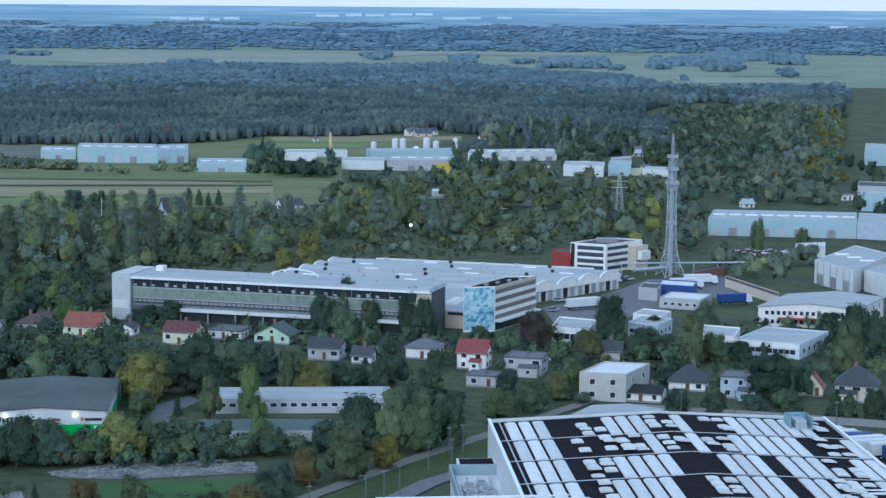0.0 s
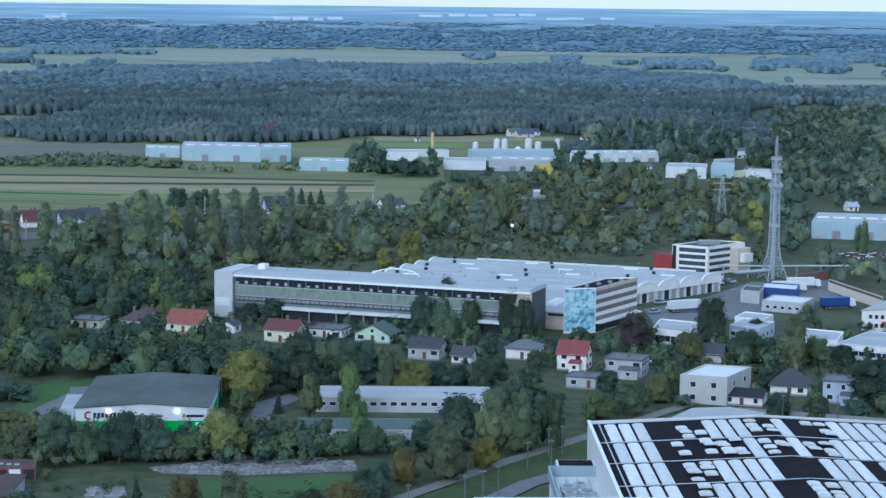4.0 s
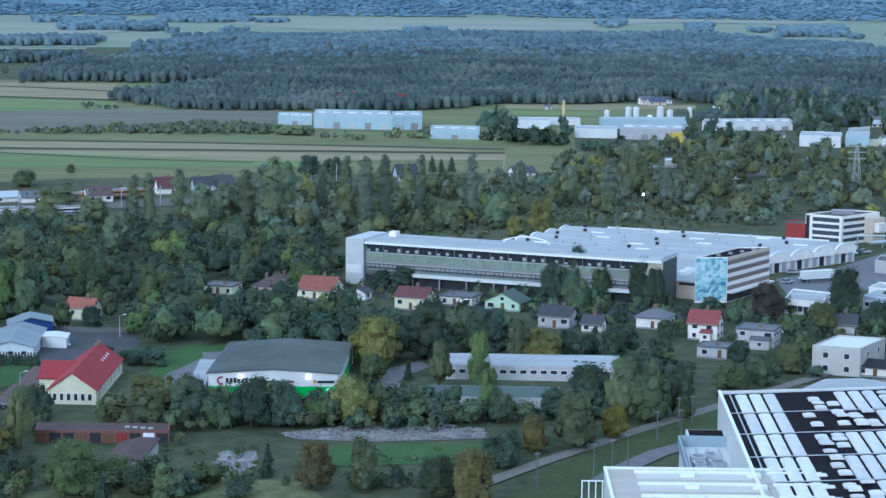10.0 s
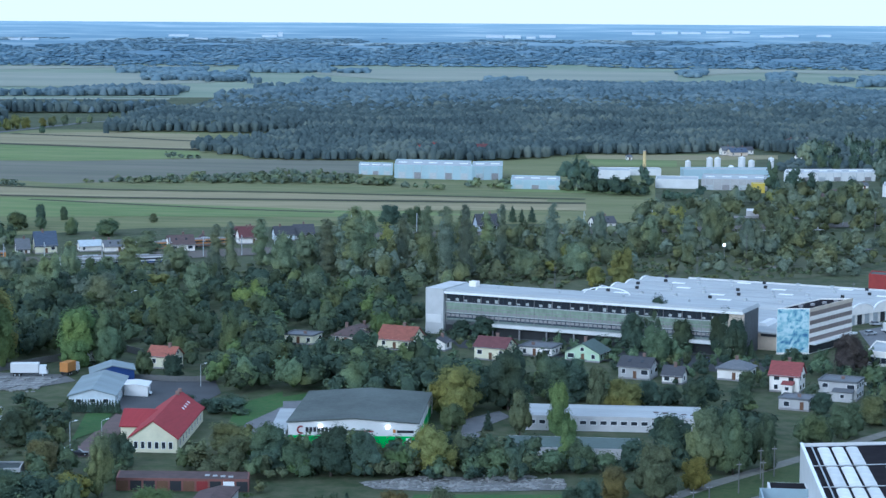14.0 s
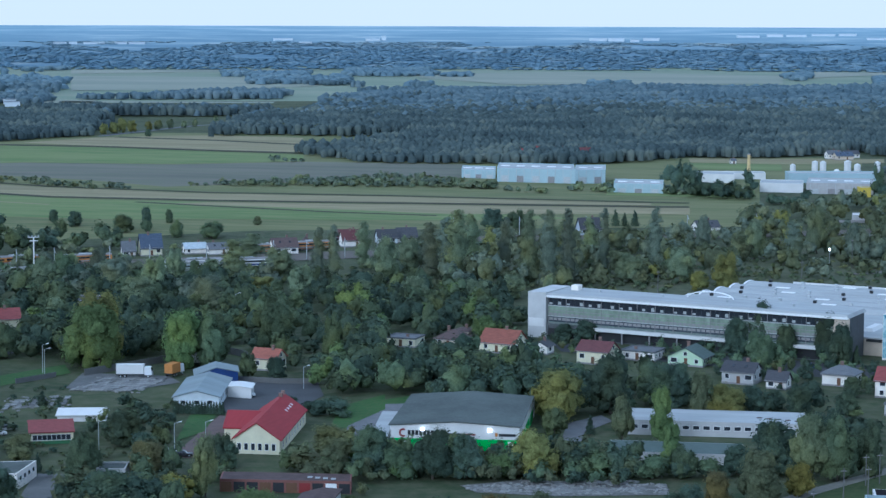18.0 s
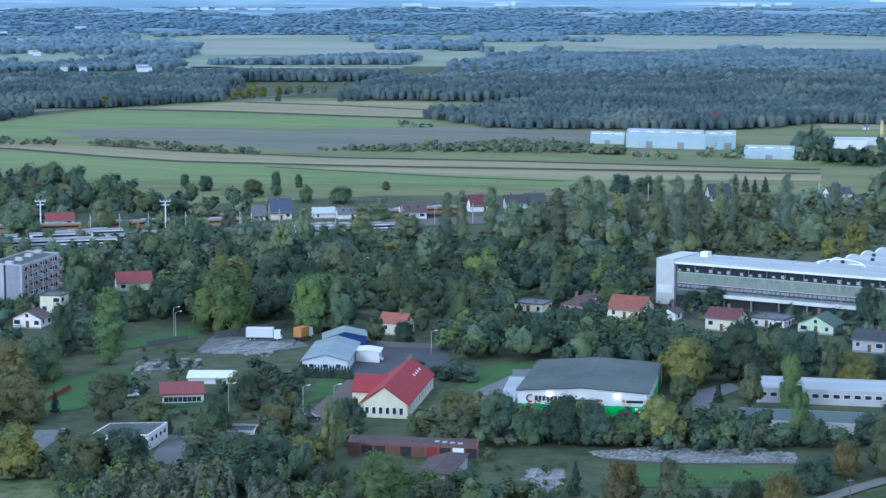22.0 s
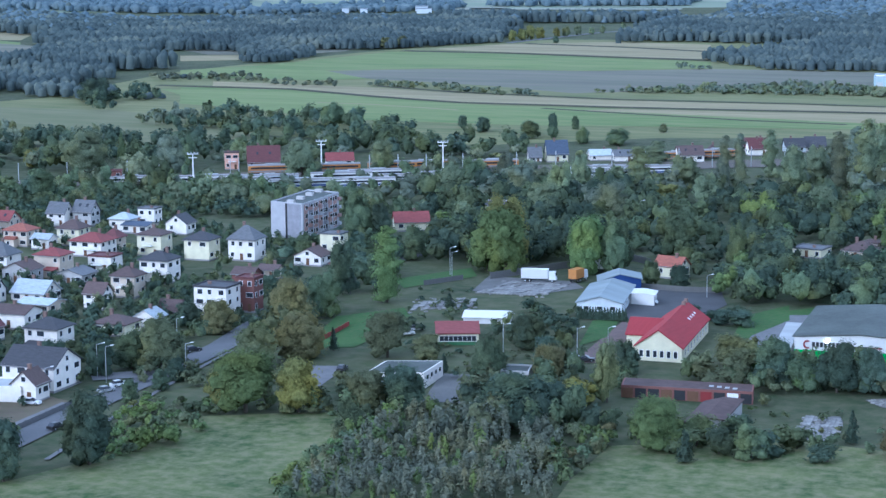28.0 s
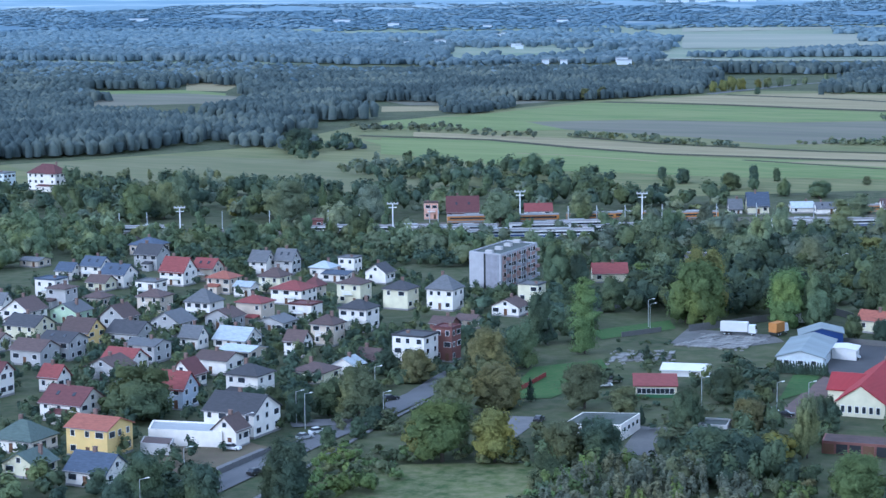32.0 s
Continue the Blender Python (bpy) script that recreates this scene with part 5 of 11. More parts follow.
sb1, sb1_q = hall("building", (54.6, 597.9), (63.2, 593.2), (68.7, 605.1), 4.0, "low building with a light blue band under its flat roof", wall_paint("paleblue"), M_ROOFPALE, 0.0, "building")
sb2, sb2_q = hall("building", (57.9, 617.6), (66.0, 612.5), (70.3, 622.8), 3.5, "flat-roofed white low building", wall_paint("white"), M_ROOFPALE, 0.0, "building")
sb3, sb3_q = hall("store", (72.0, 679.2), (83.5, 674.5), (86.0, 686.9), 4.0, "dark blue store with a white flat roof", M_BLUE, M_WHITE, 0.0, "store")
sb4, sb4_q = hall("store", (69.9, 654.6), (82.7, 649.1), (87.8, 661.9), 3.2, "low grey store with white roof", wall_paint("grey"), M_WHITE, 0.0, "store")
sb5, sb5_q = hall("store", (64.7, 672.0), (70.6, 668.4), (73.5, 680.6), 4.0, "small grey flat-roofed store", wall_paint("grey"), M_ROOFGREY, 0.0, "store")
n1, n1_q = hall("building", (33.8, 500.5), (45.3, 497.9), (52.7, 513.2), 6.8, "two-storey whitewashed building with a white flat roof", wall_paint("stone"), M_WHITE, 0.0, "building")
pale, pale_q = hall("building", (29.1, 448.1), (44.6, 444.4), (49.7, 454.6), 7.0, "building with a pale blue sheet roof", wall_paint("paleblue"), M_ROOFPALE, 0.8, "building")
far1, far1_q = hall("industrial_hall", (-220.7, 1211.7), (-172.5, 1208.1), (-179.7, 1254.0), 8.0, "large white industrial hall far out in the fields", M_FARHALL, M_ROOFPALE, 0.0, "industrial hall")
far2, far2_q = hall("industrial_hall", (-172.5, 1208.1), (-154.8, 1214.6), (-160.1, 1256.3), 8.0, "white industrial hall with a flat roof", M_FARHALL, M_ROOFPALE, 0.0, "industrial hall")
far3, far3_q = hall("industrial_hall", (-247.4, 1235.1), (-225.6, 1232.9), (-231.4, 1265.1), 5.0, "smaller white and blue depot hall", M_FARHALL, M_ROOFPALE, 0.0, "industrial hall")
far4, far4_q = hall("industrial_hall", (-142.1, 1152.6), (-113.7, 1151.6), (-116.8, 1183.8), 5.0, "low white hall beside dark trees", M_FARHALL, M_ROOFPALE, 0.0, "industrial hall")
far5, far5_q = hall("industrial_hall", (-103.5, 1237.5), (-79.2, 1235.6), (-80.7, 1258.5), 5.0, "low white depot hall", M_WHITE, M_ROOFPALE, 0.0, "industrial hall")
for a, b, c, h, words, wall_m, roof_m in (
        ((-108.0, 1262.0), (-62.0, 1270.0), (-64.0, 1284.0), 3.6, "long low white depot with a pale roof", M_WHITE, M_ROOFPALE),
        ((-47.0, 1246.0), (8.0, 1257.0), (5.0, 1276.0), 5.5, "pale blue depot hall with a sheet roof", M_FARHALL, M_ROOFPALE),
        ((-4.8, 1156.0), (2.0, 1157.0), (1.0, 1164.0), 5.0, "small bright yellow depot store", M_YELLOWWALL, M_ROOFPALE),
        ((112.0, 1150.0), (128.0, 1146.0), (131.0, 1160.0), 4.0, "low white store at the village edge", M_WHITE, M_ROOFPALE)):
    hall("industrial_hall", a, b, c, h, words, wall_m, roof_m, 0.0, "industrial hall")
far6, far6_q = hall("industrial_hall", (-34.2, 1171.7), (3.4, 1171.6), (3.5, 1209.6), 6.0, "grey-roofed low depot hall", wall_paint("grey"), M_ROOFPALE, 0.0, "industrial hall")
far7, far7_q = hall("industrial_hall", (-60.7, 1177.3), (-36.0, 1175.8), (-36.7, 1200.8), 5.0, "white depot hall with yellow gates", M_WHITE, M_ROOFPALE, 0.0, "industrial hall")
far8, far8_q = hall("industrial_hall", (13.3, 1241.4), (68.4, 1256.6), (70.0, 1285.1), 5.0, "long white depot hall", M_WHITE, M_ROOFPALE, 0.0, "industrial hall")
far9, far9_q = hall("industrial_hall", (66.4, 1146.3), (88.7, 1140.9), (91.5, 1168.7), 6.0, "white hall at the village edge", M_WHITE, M_ROOFPALE, 0.0, "industrial hall")
far10, far10_q = hall("industrial_hall", (91.9, 1148.9), (104.5, 1146.4), (108.0, 1178.6), 6.0, "white hall at the village edge", M_FARHALL, M_ROOFPALE, 0.0, "industrial hall")
far11, far11_q = hall("industrial_hall", (207.8, 1020.5), (229.6, 1013.3), (235.2, 1038.7), 7.0, "grey depot by the road", wall_paint("grey"), M_ROOFGREY, 0.0, "industrial hall")
far12, far12_q = hall("industrial_hall", (199.0, 967.1), (217.1, 957.7), (222.9, 983.3), 7.0, "pale depot by the road", M_FARHALL, M_ROOFPALE, 0.0, "industrial hall")
far13, far13_q = hall("industrial_hall", (256.6, 1243.3), (277.3, 1227.3), (290.2, 1285.4), 9.0, "white hall behind the trees", M_FARHALL, M_ROOFPALE, 0.0, "industrial hall")
pcan, pcan_q = hall("building", (31.2, 588.4), (41.9, 582.8), (45.4, 601.7), 4.0, "low white building with slanted white frames", wall_paint("white"), M_ROOFPALE, 0.0, "building")
gar, gar_q = hall("garage", (-264.9, 345.6), (-248.6, 349.9), (-253.1, 357.5), 3.2, "long low white garage with a flat roof", wall_paint("white"), M_ROOFPALE, 0.0, "garage")
gar2, gar2_q = hall("shed", (-261.3, 338.0), (-254.2, 339.2), (-257.4, 344.7), 2.4, "dark lean-to shed with a brown roof", wall_paint("grey"), roof_paint("brown"), 0.0, "shed", parapet=0.06)

# the wholesale warehouse: green plinth, sign shapes, floodlights, side canopy
q = wh_q
band_on(wh, q[0], q[1], 0.0, 2.7, M_GREENSIGN, "green_plinth", 0.0, 1.0, 0.08, "bright green painted lower wall")
band_on(wh, q[1], q[2], 0.0, 2.7, M_GREENSIGN, "green_plinth", 0.0, 1.0, 0.08, "bright green painted lower wall")
flen = (q[1] - q[0]).length


def sign_bar(f0, f1, z0, z1, material):
    band_on(wh, q[0], q[1], z0, z1, material, "sign_shape", f0, f1, 0.1)


ring = Shape()
for i in range(10):
    a0, a1 = math.radians(60 + i * 24), math.radians(60 + (i + 1) * 24)
    for r0, r1 in ((0.62, 1.0),):
        ring.loft([(math.cos(a) * r, -0.12, math.sin(a) * r) for a, r in ((a0, r0), (a0, r1), (a1, r1), (a1, r0))],
                  [(math.cos(a) * r, 0.02, math.sin(a) * r) for a, r in ((a0, r0), (a0, r1), (a1, r1), (a1, r0))])
part("sign_shape", ring, M_RED, wh, "red crescent emblem", at=edge_pose(q[0], q[1], flen * 0.10, 4.0))
for i in range(7):
    sign_bar(0.135 + i * 0.030, 0.157 + i * 0.030, 3.5, 4.6, M_DARK)
sign_bar(0.38, 0.55, 3.55, 4.05, M_DARK)
sign_bar(0.57, 0.66, 3.6, 4.0, M_RED)
sign_bar(0.84, 0.97, 3.5, 4.1, M_DARK)
sign_bar(0.81, 0.83, 3.5, 4.3, M_ORANGE)
for f in (0.25, 0.77):
    lampm = edge_pose(q[0], q[1], flen * f, 4.9)
    head = part("floodlight", Shape().box(-0.45, 0.45, -0.5, -0.1, -0.3, 0.3), M_LAMP, wh, "lit white floodlight", at=lampm)
for f, w_ in ((0.10, 2.0), (0.93, 1.2)):
    part("door", Shape().box(-w_ / 2, w_ / 2, -0.14, 0.0, 0.05, 2.3), M_FRAME, wh, "white door", at=edge_pose(q[0], q[1], flen * f, 0))
for i in range(4):
    part("downpipe", Shape().tube((0, -0.1, 0), (0, -0.1, 5.6), 0.08, n=6), M_FRAME, wh, at=edge_pose(q[1], q[2], 2 + i * 13, 0))
dock = thing("loading_canopy", -110.6, 459.0, 8, 0, "low pale grey loading canopy along the warehouse wall", "canopy")
part("roof", Shape().box(-2.0, 2.0, -19, 19, 3.2, 3.5), M_ROOFPALE, dock)
part("wall", Shape().box(-1.8, 1.8, -18.8, 18.8, 0, 3.19), M_WHITE, dock)

# the factory: a long glazed slab before vaulted halls
FX, FY, FR = -97.0, 622.0, -16.6
fa = thing("factory_office_wing", FX, FY, FR, 0, "long four-storey office wing with dark window bands and pale roof", "office wing")
KEEP_OUT += [(FX + 0.958 * s + 0.286 * 8, FY - 0.286 * s + 0.958 * 8, 11) for s in range(0, 100, 8)]
KEEP_OUT += [(FX + 0.958 * s + 0.286 * v, FY - 0.286 * s + 0.958 * v, 11) for s in range(20, 130, 8) for v in range(20, 118, 9)]
part("wall", Shape().box(0, 96.5, 0.3, 16, 0, 13.2), M_FACADE, fa)
part("roof", Shape().loft([(-0.5, -0.9, 13.2), (97, -0.9, 13.2), (97, 16.6, 13.2), (-0.5, 16.6, 13.2)], [(0.3, -0.4, 14.2), (96.4, -0.4, 14.2), (96.4, 16, 14.2), (0.3, 16, 14.2)]), M_ROOFPALE, fa, "pale sheet roof with a light edge")
part("stair_tower", Shape().box(-6.2, -0.02, -1.2, 17, 0, 14.4), M_TOWER, fa, "windowless pale grey stair tower")
part("tower_panel", Shape().box(-5.9, -0.6, -1.32, -1.19, 3.6, 6.2), M_WHITE, fa, "white panel")
part("penthouse", Shape().box(4, 6.4, 9, 12, 14.2, 15.8), wall_paint("white"), fa)
FL0, FL1 = Vector((0, 0)), Vector((96.5, 0))
for z0, z1, mat, nm in ((0.4, 3.1, M_DARK, "ground_floor_strip"), (5.0, 6.9, M_BANDGLASS, "window_band"), (10.4, 12.9, M_BANDGLASS, "window_band")):
    part(nm, Shape().box(0.3, 92, 0.12, 0.29, z0, z1), mat, fa)
part("spandrel_band", Shape().box(0.2, 92, 0.05, 0.28, 7.1, 10.2), M_PALEGREEN, fa, "pale yellow-green glazed spandrel band")
part("sill_band", Shape().box(0, 92, -0.15, 0.3, 10.15, 10.42), M_SILL, fa)
part("sill_band", Shape().box(0, 92, -0.15, 0.3, 6.88, 7.12), M_SILL, fa)
part("canopy", Shape().box(16, 90, -1.6, 0.1, 3.5, 4.5), M_WHITE, fa, "white fascia over the ground floor")
part("spandrel_line", Shape().box(0.2, 92, -0.02, 0.06, 8.72, 8.92), M_TRIM, fa, "grey joint between the glazed bands")
part("lower_spandrel", Shape().box(0.2, 92, -0.02, 0.14, 4.6, 5.2), M_DULLGREEN, fa, "grey-green painted spandrel")
part("roof_edge", Shape().box(-0.4, 96.9, -1.0, -0.86, 12.9, 13.6), M_FRAME, fa, "white roof edge")
pane_m = Shape().box(0.1, 1.38, 0.02, 0.14, 0, 2.2).mesh("pane")
pane_s = Shape().box(0.12, 1.3, -0.03, 0.1, 0, 0.8).mesh("pane")
mull = Shape().box(-0.06, 0.06, -0.08, 0.28, 0, 9.3).mesh("mullion")
for i in range(61):
    x = 0.5 + i * 1.49
    part("pane", pane_m, M_BANDGLASS if i % 3 else M_GLASS, fa, at=pose(x, 0, 10.55))
    part("pane", pane_s, M_GLASS if i % 5 else M_TRIM, fa, at=pose(x, 0, 7.2))
    part("pane", pane_s, M_BANDGLASS, fa, at=pose(x, 0.1, 5.75))
    if (i * i + 3 * i) % 7 in (0, 3):
        part("blind", Shape().box(0.2, 1.2, -0.0, 0.06, 10.7, 11.25 + (i * 5 % 4) * 0.18), M_SILL, fa, at=pose(x, 0, 0))
    if i % 4 == 0:
        part("mullion", mull, M_TRIM, fa, at=pose(x, 0, 3.8))
for i in range(9):
    part("column", Shape().box(-0.2, 0.2, -1.5, -1.1, 0, 3.5), M_TRIM, fa, at=pose(17 + i * 9, 0, 0))
part("end_wall", Shape().box(92.1, 97, -0.1, 0.28, 0, 13.1), wall_paint("beige"), fa)
for i in range(4):
    part("roof_vent", Shape().tube((0, 0, 14.1), (0, 0, 15.0), 0.35, n=8), M_STEEL, fa, at=pose(14 + i * 21, 9, 0))
arc = Shape()
for s_ in (0,):
    o_ = [(7.5 * math.cos(math.pi * i / 14), 14.1 + 2.3 * math.sin(math.pi * i / 14)) for i in range(15)]
    i_ = [(7.2 * math.cos(math.pi * i / 14), 14.1 + 2.0 * math.sin(math.pi * i / 14)) for i in range(15)]
    ringp = o_ + i_[::-1]
    arc.loft([(p, 0, z) for p, z in ringp], [(p, 0.6, z) for p, z in ringp])
part("roof_arch", arc, M_FRAME, fa, "white curved roof rim", at=pose(49, 13, 0, 0, 0, 4))

mid = thing("factory_link_building", FX, FY, FR, 0, "low flat-roofed link building between the factory wings", "building")
part("wall", Shape().box(64, 104, 16.8, 62, 0, 5.0), wall_paint("beige"), mid)
part("roof", Shape().box(63.6, 104.4, 16.7, 62.4, 5.0, 5.4), M_ROOFPALE, mid)
part("front_strip", Shape().box(97.2, 104.2, 16.4, 16.75, 4.2, 5.0), M_DARK, mid)
for i in range(3):
    part("roof_light", Shape().loft([(-2, -6, 5.4), (2, -6, 5.4), (2, 6, 5.4), (-2, 6, 5.4)], [(-1, -5.5, 6.3), (1, -5.5, 6.3), (1, 5.5, 6.3), (-1, 5.5, 6.3)]), M_WHITE, mid, at=pose(72 + i * 11, 34, 0))

vh = thing("factory_production_hall", FX, FY, FR, 0, "white production hall with a row of barrel vault roofs", "production hall")
left = lambda v: 20 + (v - 64) * 0.13
right = lambda v: 104 + (v - 64) * 0.46
part("wall", Shape().loft([(left(63), 63, 0), (right(63), 63, 0), (right(118), 118, 0), (left(118), 118, 0)],
                          [(left(63), 63, 4.2), (right(63), 63, 4.2), (right(118), 118, 4.2), (left(118), 118, 4.2)]), wall_paint("white"), vh)
for k in range(5):
    v0 = 64 + k * 10.8
    prof = [(5.35 - 5.35 * math.cos(math.pi * i / 14), 2.7 * math.sin(math.pi * i / 14)) for i in range(15)]
    part("vault", Shape().loft([(left(v0 + p) - 0.4, v0 + p, 4.21 + h) for p, h in prof], [(right(v0 + p) + 0.5, v0 + p, 4.21 + h) for p, h in prof]), M_ROOFPALE, vh, "pale sheet barrel vault")
    rim = Shape()
    for e_, s in ((left, -1), (right, 1)):
        rim = Shape()
        o_ = [(v0 + 5.35 - 5.5 * math.cos(math.pi * i / 14), 4.2 + 2.95 * math.sin(math.pi * i / 14)) for i in range(15)]
        i_ = [(v0 + 5.35 - 5.2 * math.cos(math.pi * i / 14), 4.2 + 2.6 * math.sin(math.pi * i / 14)) for i in range(15)]
        ringp = o_ + i_[::-1]
        rim.loft([(e_(p) + s * 0.35, p, h) for p, h in ringp], [(e_(p) + s * 0.9, p, h) for p, h in ringp])
        part("vault_rim", rim, M_FRAME, vh, "white arched rim")
    front = [(v0 + 0.1, 3.4)] + [(v0 + 5.35 - 5.2 * math.cos(math.pi * i / 14), 4.2 + 2.6 * math.sin(math.pi * i / 14)) for i in range(15)] + [(v0 + 10.6, 3.4)]
    part("vault_front", Shape().loft([(right(p) + 0.5, p, h) for p, h in front], [(right(p) + 0.72, p, h) for p, h in front]), wall_paint("white"), vh, "white plastered vault front")
    for j in range(3):
        u0 = right(v0) + (j * 3.4 + 0.6) * 0.46
        part("gate", Shape().box(0, 2.2, -0.15, 0.1, 0.1, 3.4), M_STEEL if j != 1 else M_DARK, vh, at=pose(right(v0 + 0.8 + j * 3.4), v0 + 0.8 + j * 3.4, 0, 0, 0, 65.3))
    for j in range(7):
        uu = left(v0) + 8 + j * 12 + (k % 2) * 5
        part("roof_vent", Shape().box(-0.5, 0.5, -0.5, 0.5, 0, 1.0), M_STEEL if j % 3 else M_DARK, vh, at=pose(uu, v0 + 5.3, 6.8))
        if (j + k) % 3 == 0:
            part("roof_light", Shape().box(-2.4, 2.4, -0.9, 0.9, 0, 0.25), M_FRAME, vh, at=pose(uu + 5, v0 + 4.6, 6.7))
part("rear_parapet", Shape().box(40, 120, 118.1, 118.6, 0, 6.8), M_WHITE, vh)

M_BROWNBAND = paint("brown_window_band", (0.30, 0.240, 0.205), 0.6, 0.3, 0.5, 2, 0.0)
M_BROWNGLASS = paint("brown_pane", (0.20, 0.160, 0.140), 0.3, 0.5, 0.8, 2, 0.0, spec=0.5)
mb, q = hall("mural_building", (5.5, 602.5), (15.0, 604.5), (28.5, 630.0), 13.3, "five-storey block with window bands and a blue mural wall", wall_paint("white"), M_ROOFDARK, 0, "office block")
part("mural", Shape().box(0.1, (q[1] - q[0]).length - 0.1, -0.12, 0.0, 0.6, 13.5), M_MURAL, mb, "abstract blue and white painted mural", at=edge_pose(q[0], q[1], 0, 0))
ln = (q[2] - q[1]).length
for s in range(4):
    z0 = 3.6 + s * 2.55
    part("window_band", Shape().box(0.3, ln - 0.3, -0.05, 0.05, z0, z0 + 1.35), M_BROWNBAND, mb, at=edge_pose(q[1], q[2], 0, 0))
    for i in range(14):
        part("pane", Shape().box(0.1, ln / 14 - 0.12, -0.1, 0.0, z0 + 0.1, z0 + 1.25), M_BROWNGLASS, mb, at=edge_pose(q[1], q[2], 0.2 + i * (ln - 0.4) / 14, 0))
    part("sill_band", Shape().box(0, ln, -0.16, 0.0, z0 + 1.36, z0 + 2.5), wall_paint("white") if s != 3 else wall_paint("beige"), mb, at=edge_pose(q[1], q[2], 0, 0))
part("canopy", Shape().box(0, ln, -2.0, 0.0, 2.9, 3.3), M_WHITE, mb, at=edge_pose(q[1], q[2], 0, 0))
part("ground_floor_strip", Shape().box(0.3, ln - 0.3, -0.06, 0.0, 0.2, 2.8), M_DARK, mb, at=edge_pose(q[1], q[2], 0, 0))
for i in range(4):
    part("roof_box", Shape().box(-0.6, 0.6, -0.5, 0.5, 13.3, 14.0), M_TRIM, mb, at=pose(-4.5 + i * 3.6, -7.0 + i * 4.6, 0, 0, 0, 60))

# a steel chimney held by a lattice tower
M_LATTICE = paint("lattice_steel", (0.40, 0.43, 0.45), 0.6, 0.2, 1, 8, 0.05)
ch = thing("chimney_mast", 81.8, 731.0, 20, 0, "tall grey steel chimney inside a grey steel lattice tower", "chimney")
part("flue", Shape().tube((0, 0, 0), (0, 0, 44), 0.75, 0.7, 12), M_STEEL, ch)
part("flue_tip", Shape().tube((0, 0, 44), (0, 0, 51.8), 0.62, 0.5, 12), M_TRIM, ch, "sooty chimney tip")
lev = [0, 4, 8, 12, 16.5, 21, 25.5, 30, 34.5, 38.5, 42.5]
half = [4.1, 2.8, 1.9, 1.45, 1.3, 1.25, 1.2, 1.15, 1.1, 1.05, 1.0]
for sx, sy in ((-1, -1), (1, -1), (1, 1), (-1, 1)):
    for i in range(len(lev) - 1):
        part("leg", Shape().tube((sx * half[i], sy * half[i], lev[i]), (sx * half[i + 1], sy * half[i + 1], lev[i + 1]), 0.16, n=6), M_LATTICE, ch)
for i in range(len(lev) - 1):
    a, b, z0, z1 = half[i], half[i + 1], lev[i], lev[i + 1]
    for (x0, y0), (x1, y1) in (((-1, -1), (1, -1)), ((1, -1), (1, 1)), ((1, 1), (-1, 1)), ((-1, 1), (-1, -1))):
        part("brace", Shape().tube((x0 * a, y0 * a, z0), (x1 * b, y1 * b, z1), 0.09, n=4), M_LATTICE, ch)
        part("brace", Shape().tube((x1 * a, y1 * a, z0), (x0 * b, y0 * b, z1), 0.09, n=4), M_LATTICE, ch)
        part("ring_beam", Shape().tube((x0 * b, y0 * b, z1), (x1 * b, y1 * b, z1), 0.11, n=4), M_LATTICE, ch)
for z, w_ in ((19, 1.5), (33.5, 1.9), (38.5, 1.7), (43, 1.5)):
    part("platform", Shape().box(-w_, w_, -w_, w_, z, z + 0.25), M_LATTICE, ch)
    for s in (-1, 1):
        part("railing", Shape().box(-w_, w_, s * w_ - 0.04, s * w_ + 0.04, z + 0.25, z + 1.3), M_STEEL, ch)
        part("railing", Shape().box(s * w_ - 0.04, s * w_ + 0.04, -w_, w_, z + 0.25, z + 1.3), M_STEEL, ch)
for i in range(8):
    a = i * 0.785
    part("antenna", Shape().box(-0.2, 0.2, -0.15, 0.15, 0, 2.2), M_LATTICE, ch, at=pose(1.9 * math.cos(a), 1.9 * math.sin(a), 31.5 + (i % 2) * 1.5, 0, 0, 45 * i))
part("duct", Shape().tube((-2, 0, 3.2), (-16, -3, 3.2), 0.7, n=8), M_STEEL, ch, "grey duct to the boiler house")
pb = thing("pipe_bridge", 82, 734, 8, 0, "low steel pipe bridge across the factory yard", "pipe bridge")
part("pipe", Shape().tube((-20, 0, 4.4), (30, 0, 4.4), 0.3, n=8), M_STEEL, pb)
part("pipe", Shape().tube((-20, 0.9, 4.4), (30, 0.9, 4.4), 0.25, n=8), M_STEEL, pb)
for i in range(6):
    part("post", Shape().box(-0.15, 0.15, 0, 0.9, 0, 4.2), M_STEEL, pb, at=pose(-18 + i * 9, 0, 0))

# the large hall with roof lights on a dark roof
SH = pose(9.2, 416.2, 0, 0, 0, 4)
sol = new("roof_light_hall")
sol.matrix_basis = SH
tagged(sol, "large white hall whose dark roof carries rows of white roof lights", "hall")
KEEP_OUT += [(9.2 + x, 416 - y, 12) for x in range(0, 76, 9) for y in range(0, 130, 9)]
part("wall", Shape().loft([(0, 0, 0), (0, -120, 0), (0, -120, 12.6), (0, 0, 12.6)], [(0.4, 0, 0), (0.4, -120, 0), (0.4, -120, 12.6), (0.4, 0, 12.6)]), M_WHITE, sol)
part("wall", Shape().loft([(0.4, -0.4, 0), (71, -0.4, 0), (71, -0.4, 12.6), (35.5, -0.4, 14.2), (0.4, -0.4, 12.6)], [(0.4, 0, 0), (71, 0, 0), (71, 0, 12.6), (35.5, 0, 14.2), (0.4, 0, 12.6)]), M_WHITE, sol)
part("wall", Shape().box(71.01, 71.4, -120, 0, 0, 12.6), M_WHITE, sol)
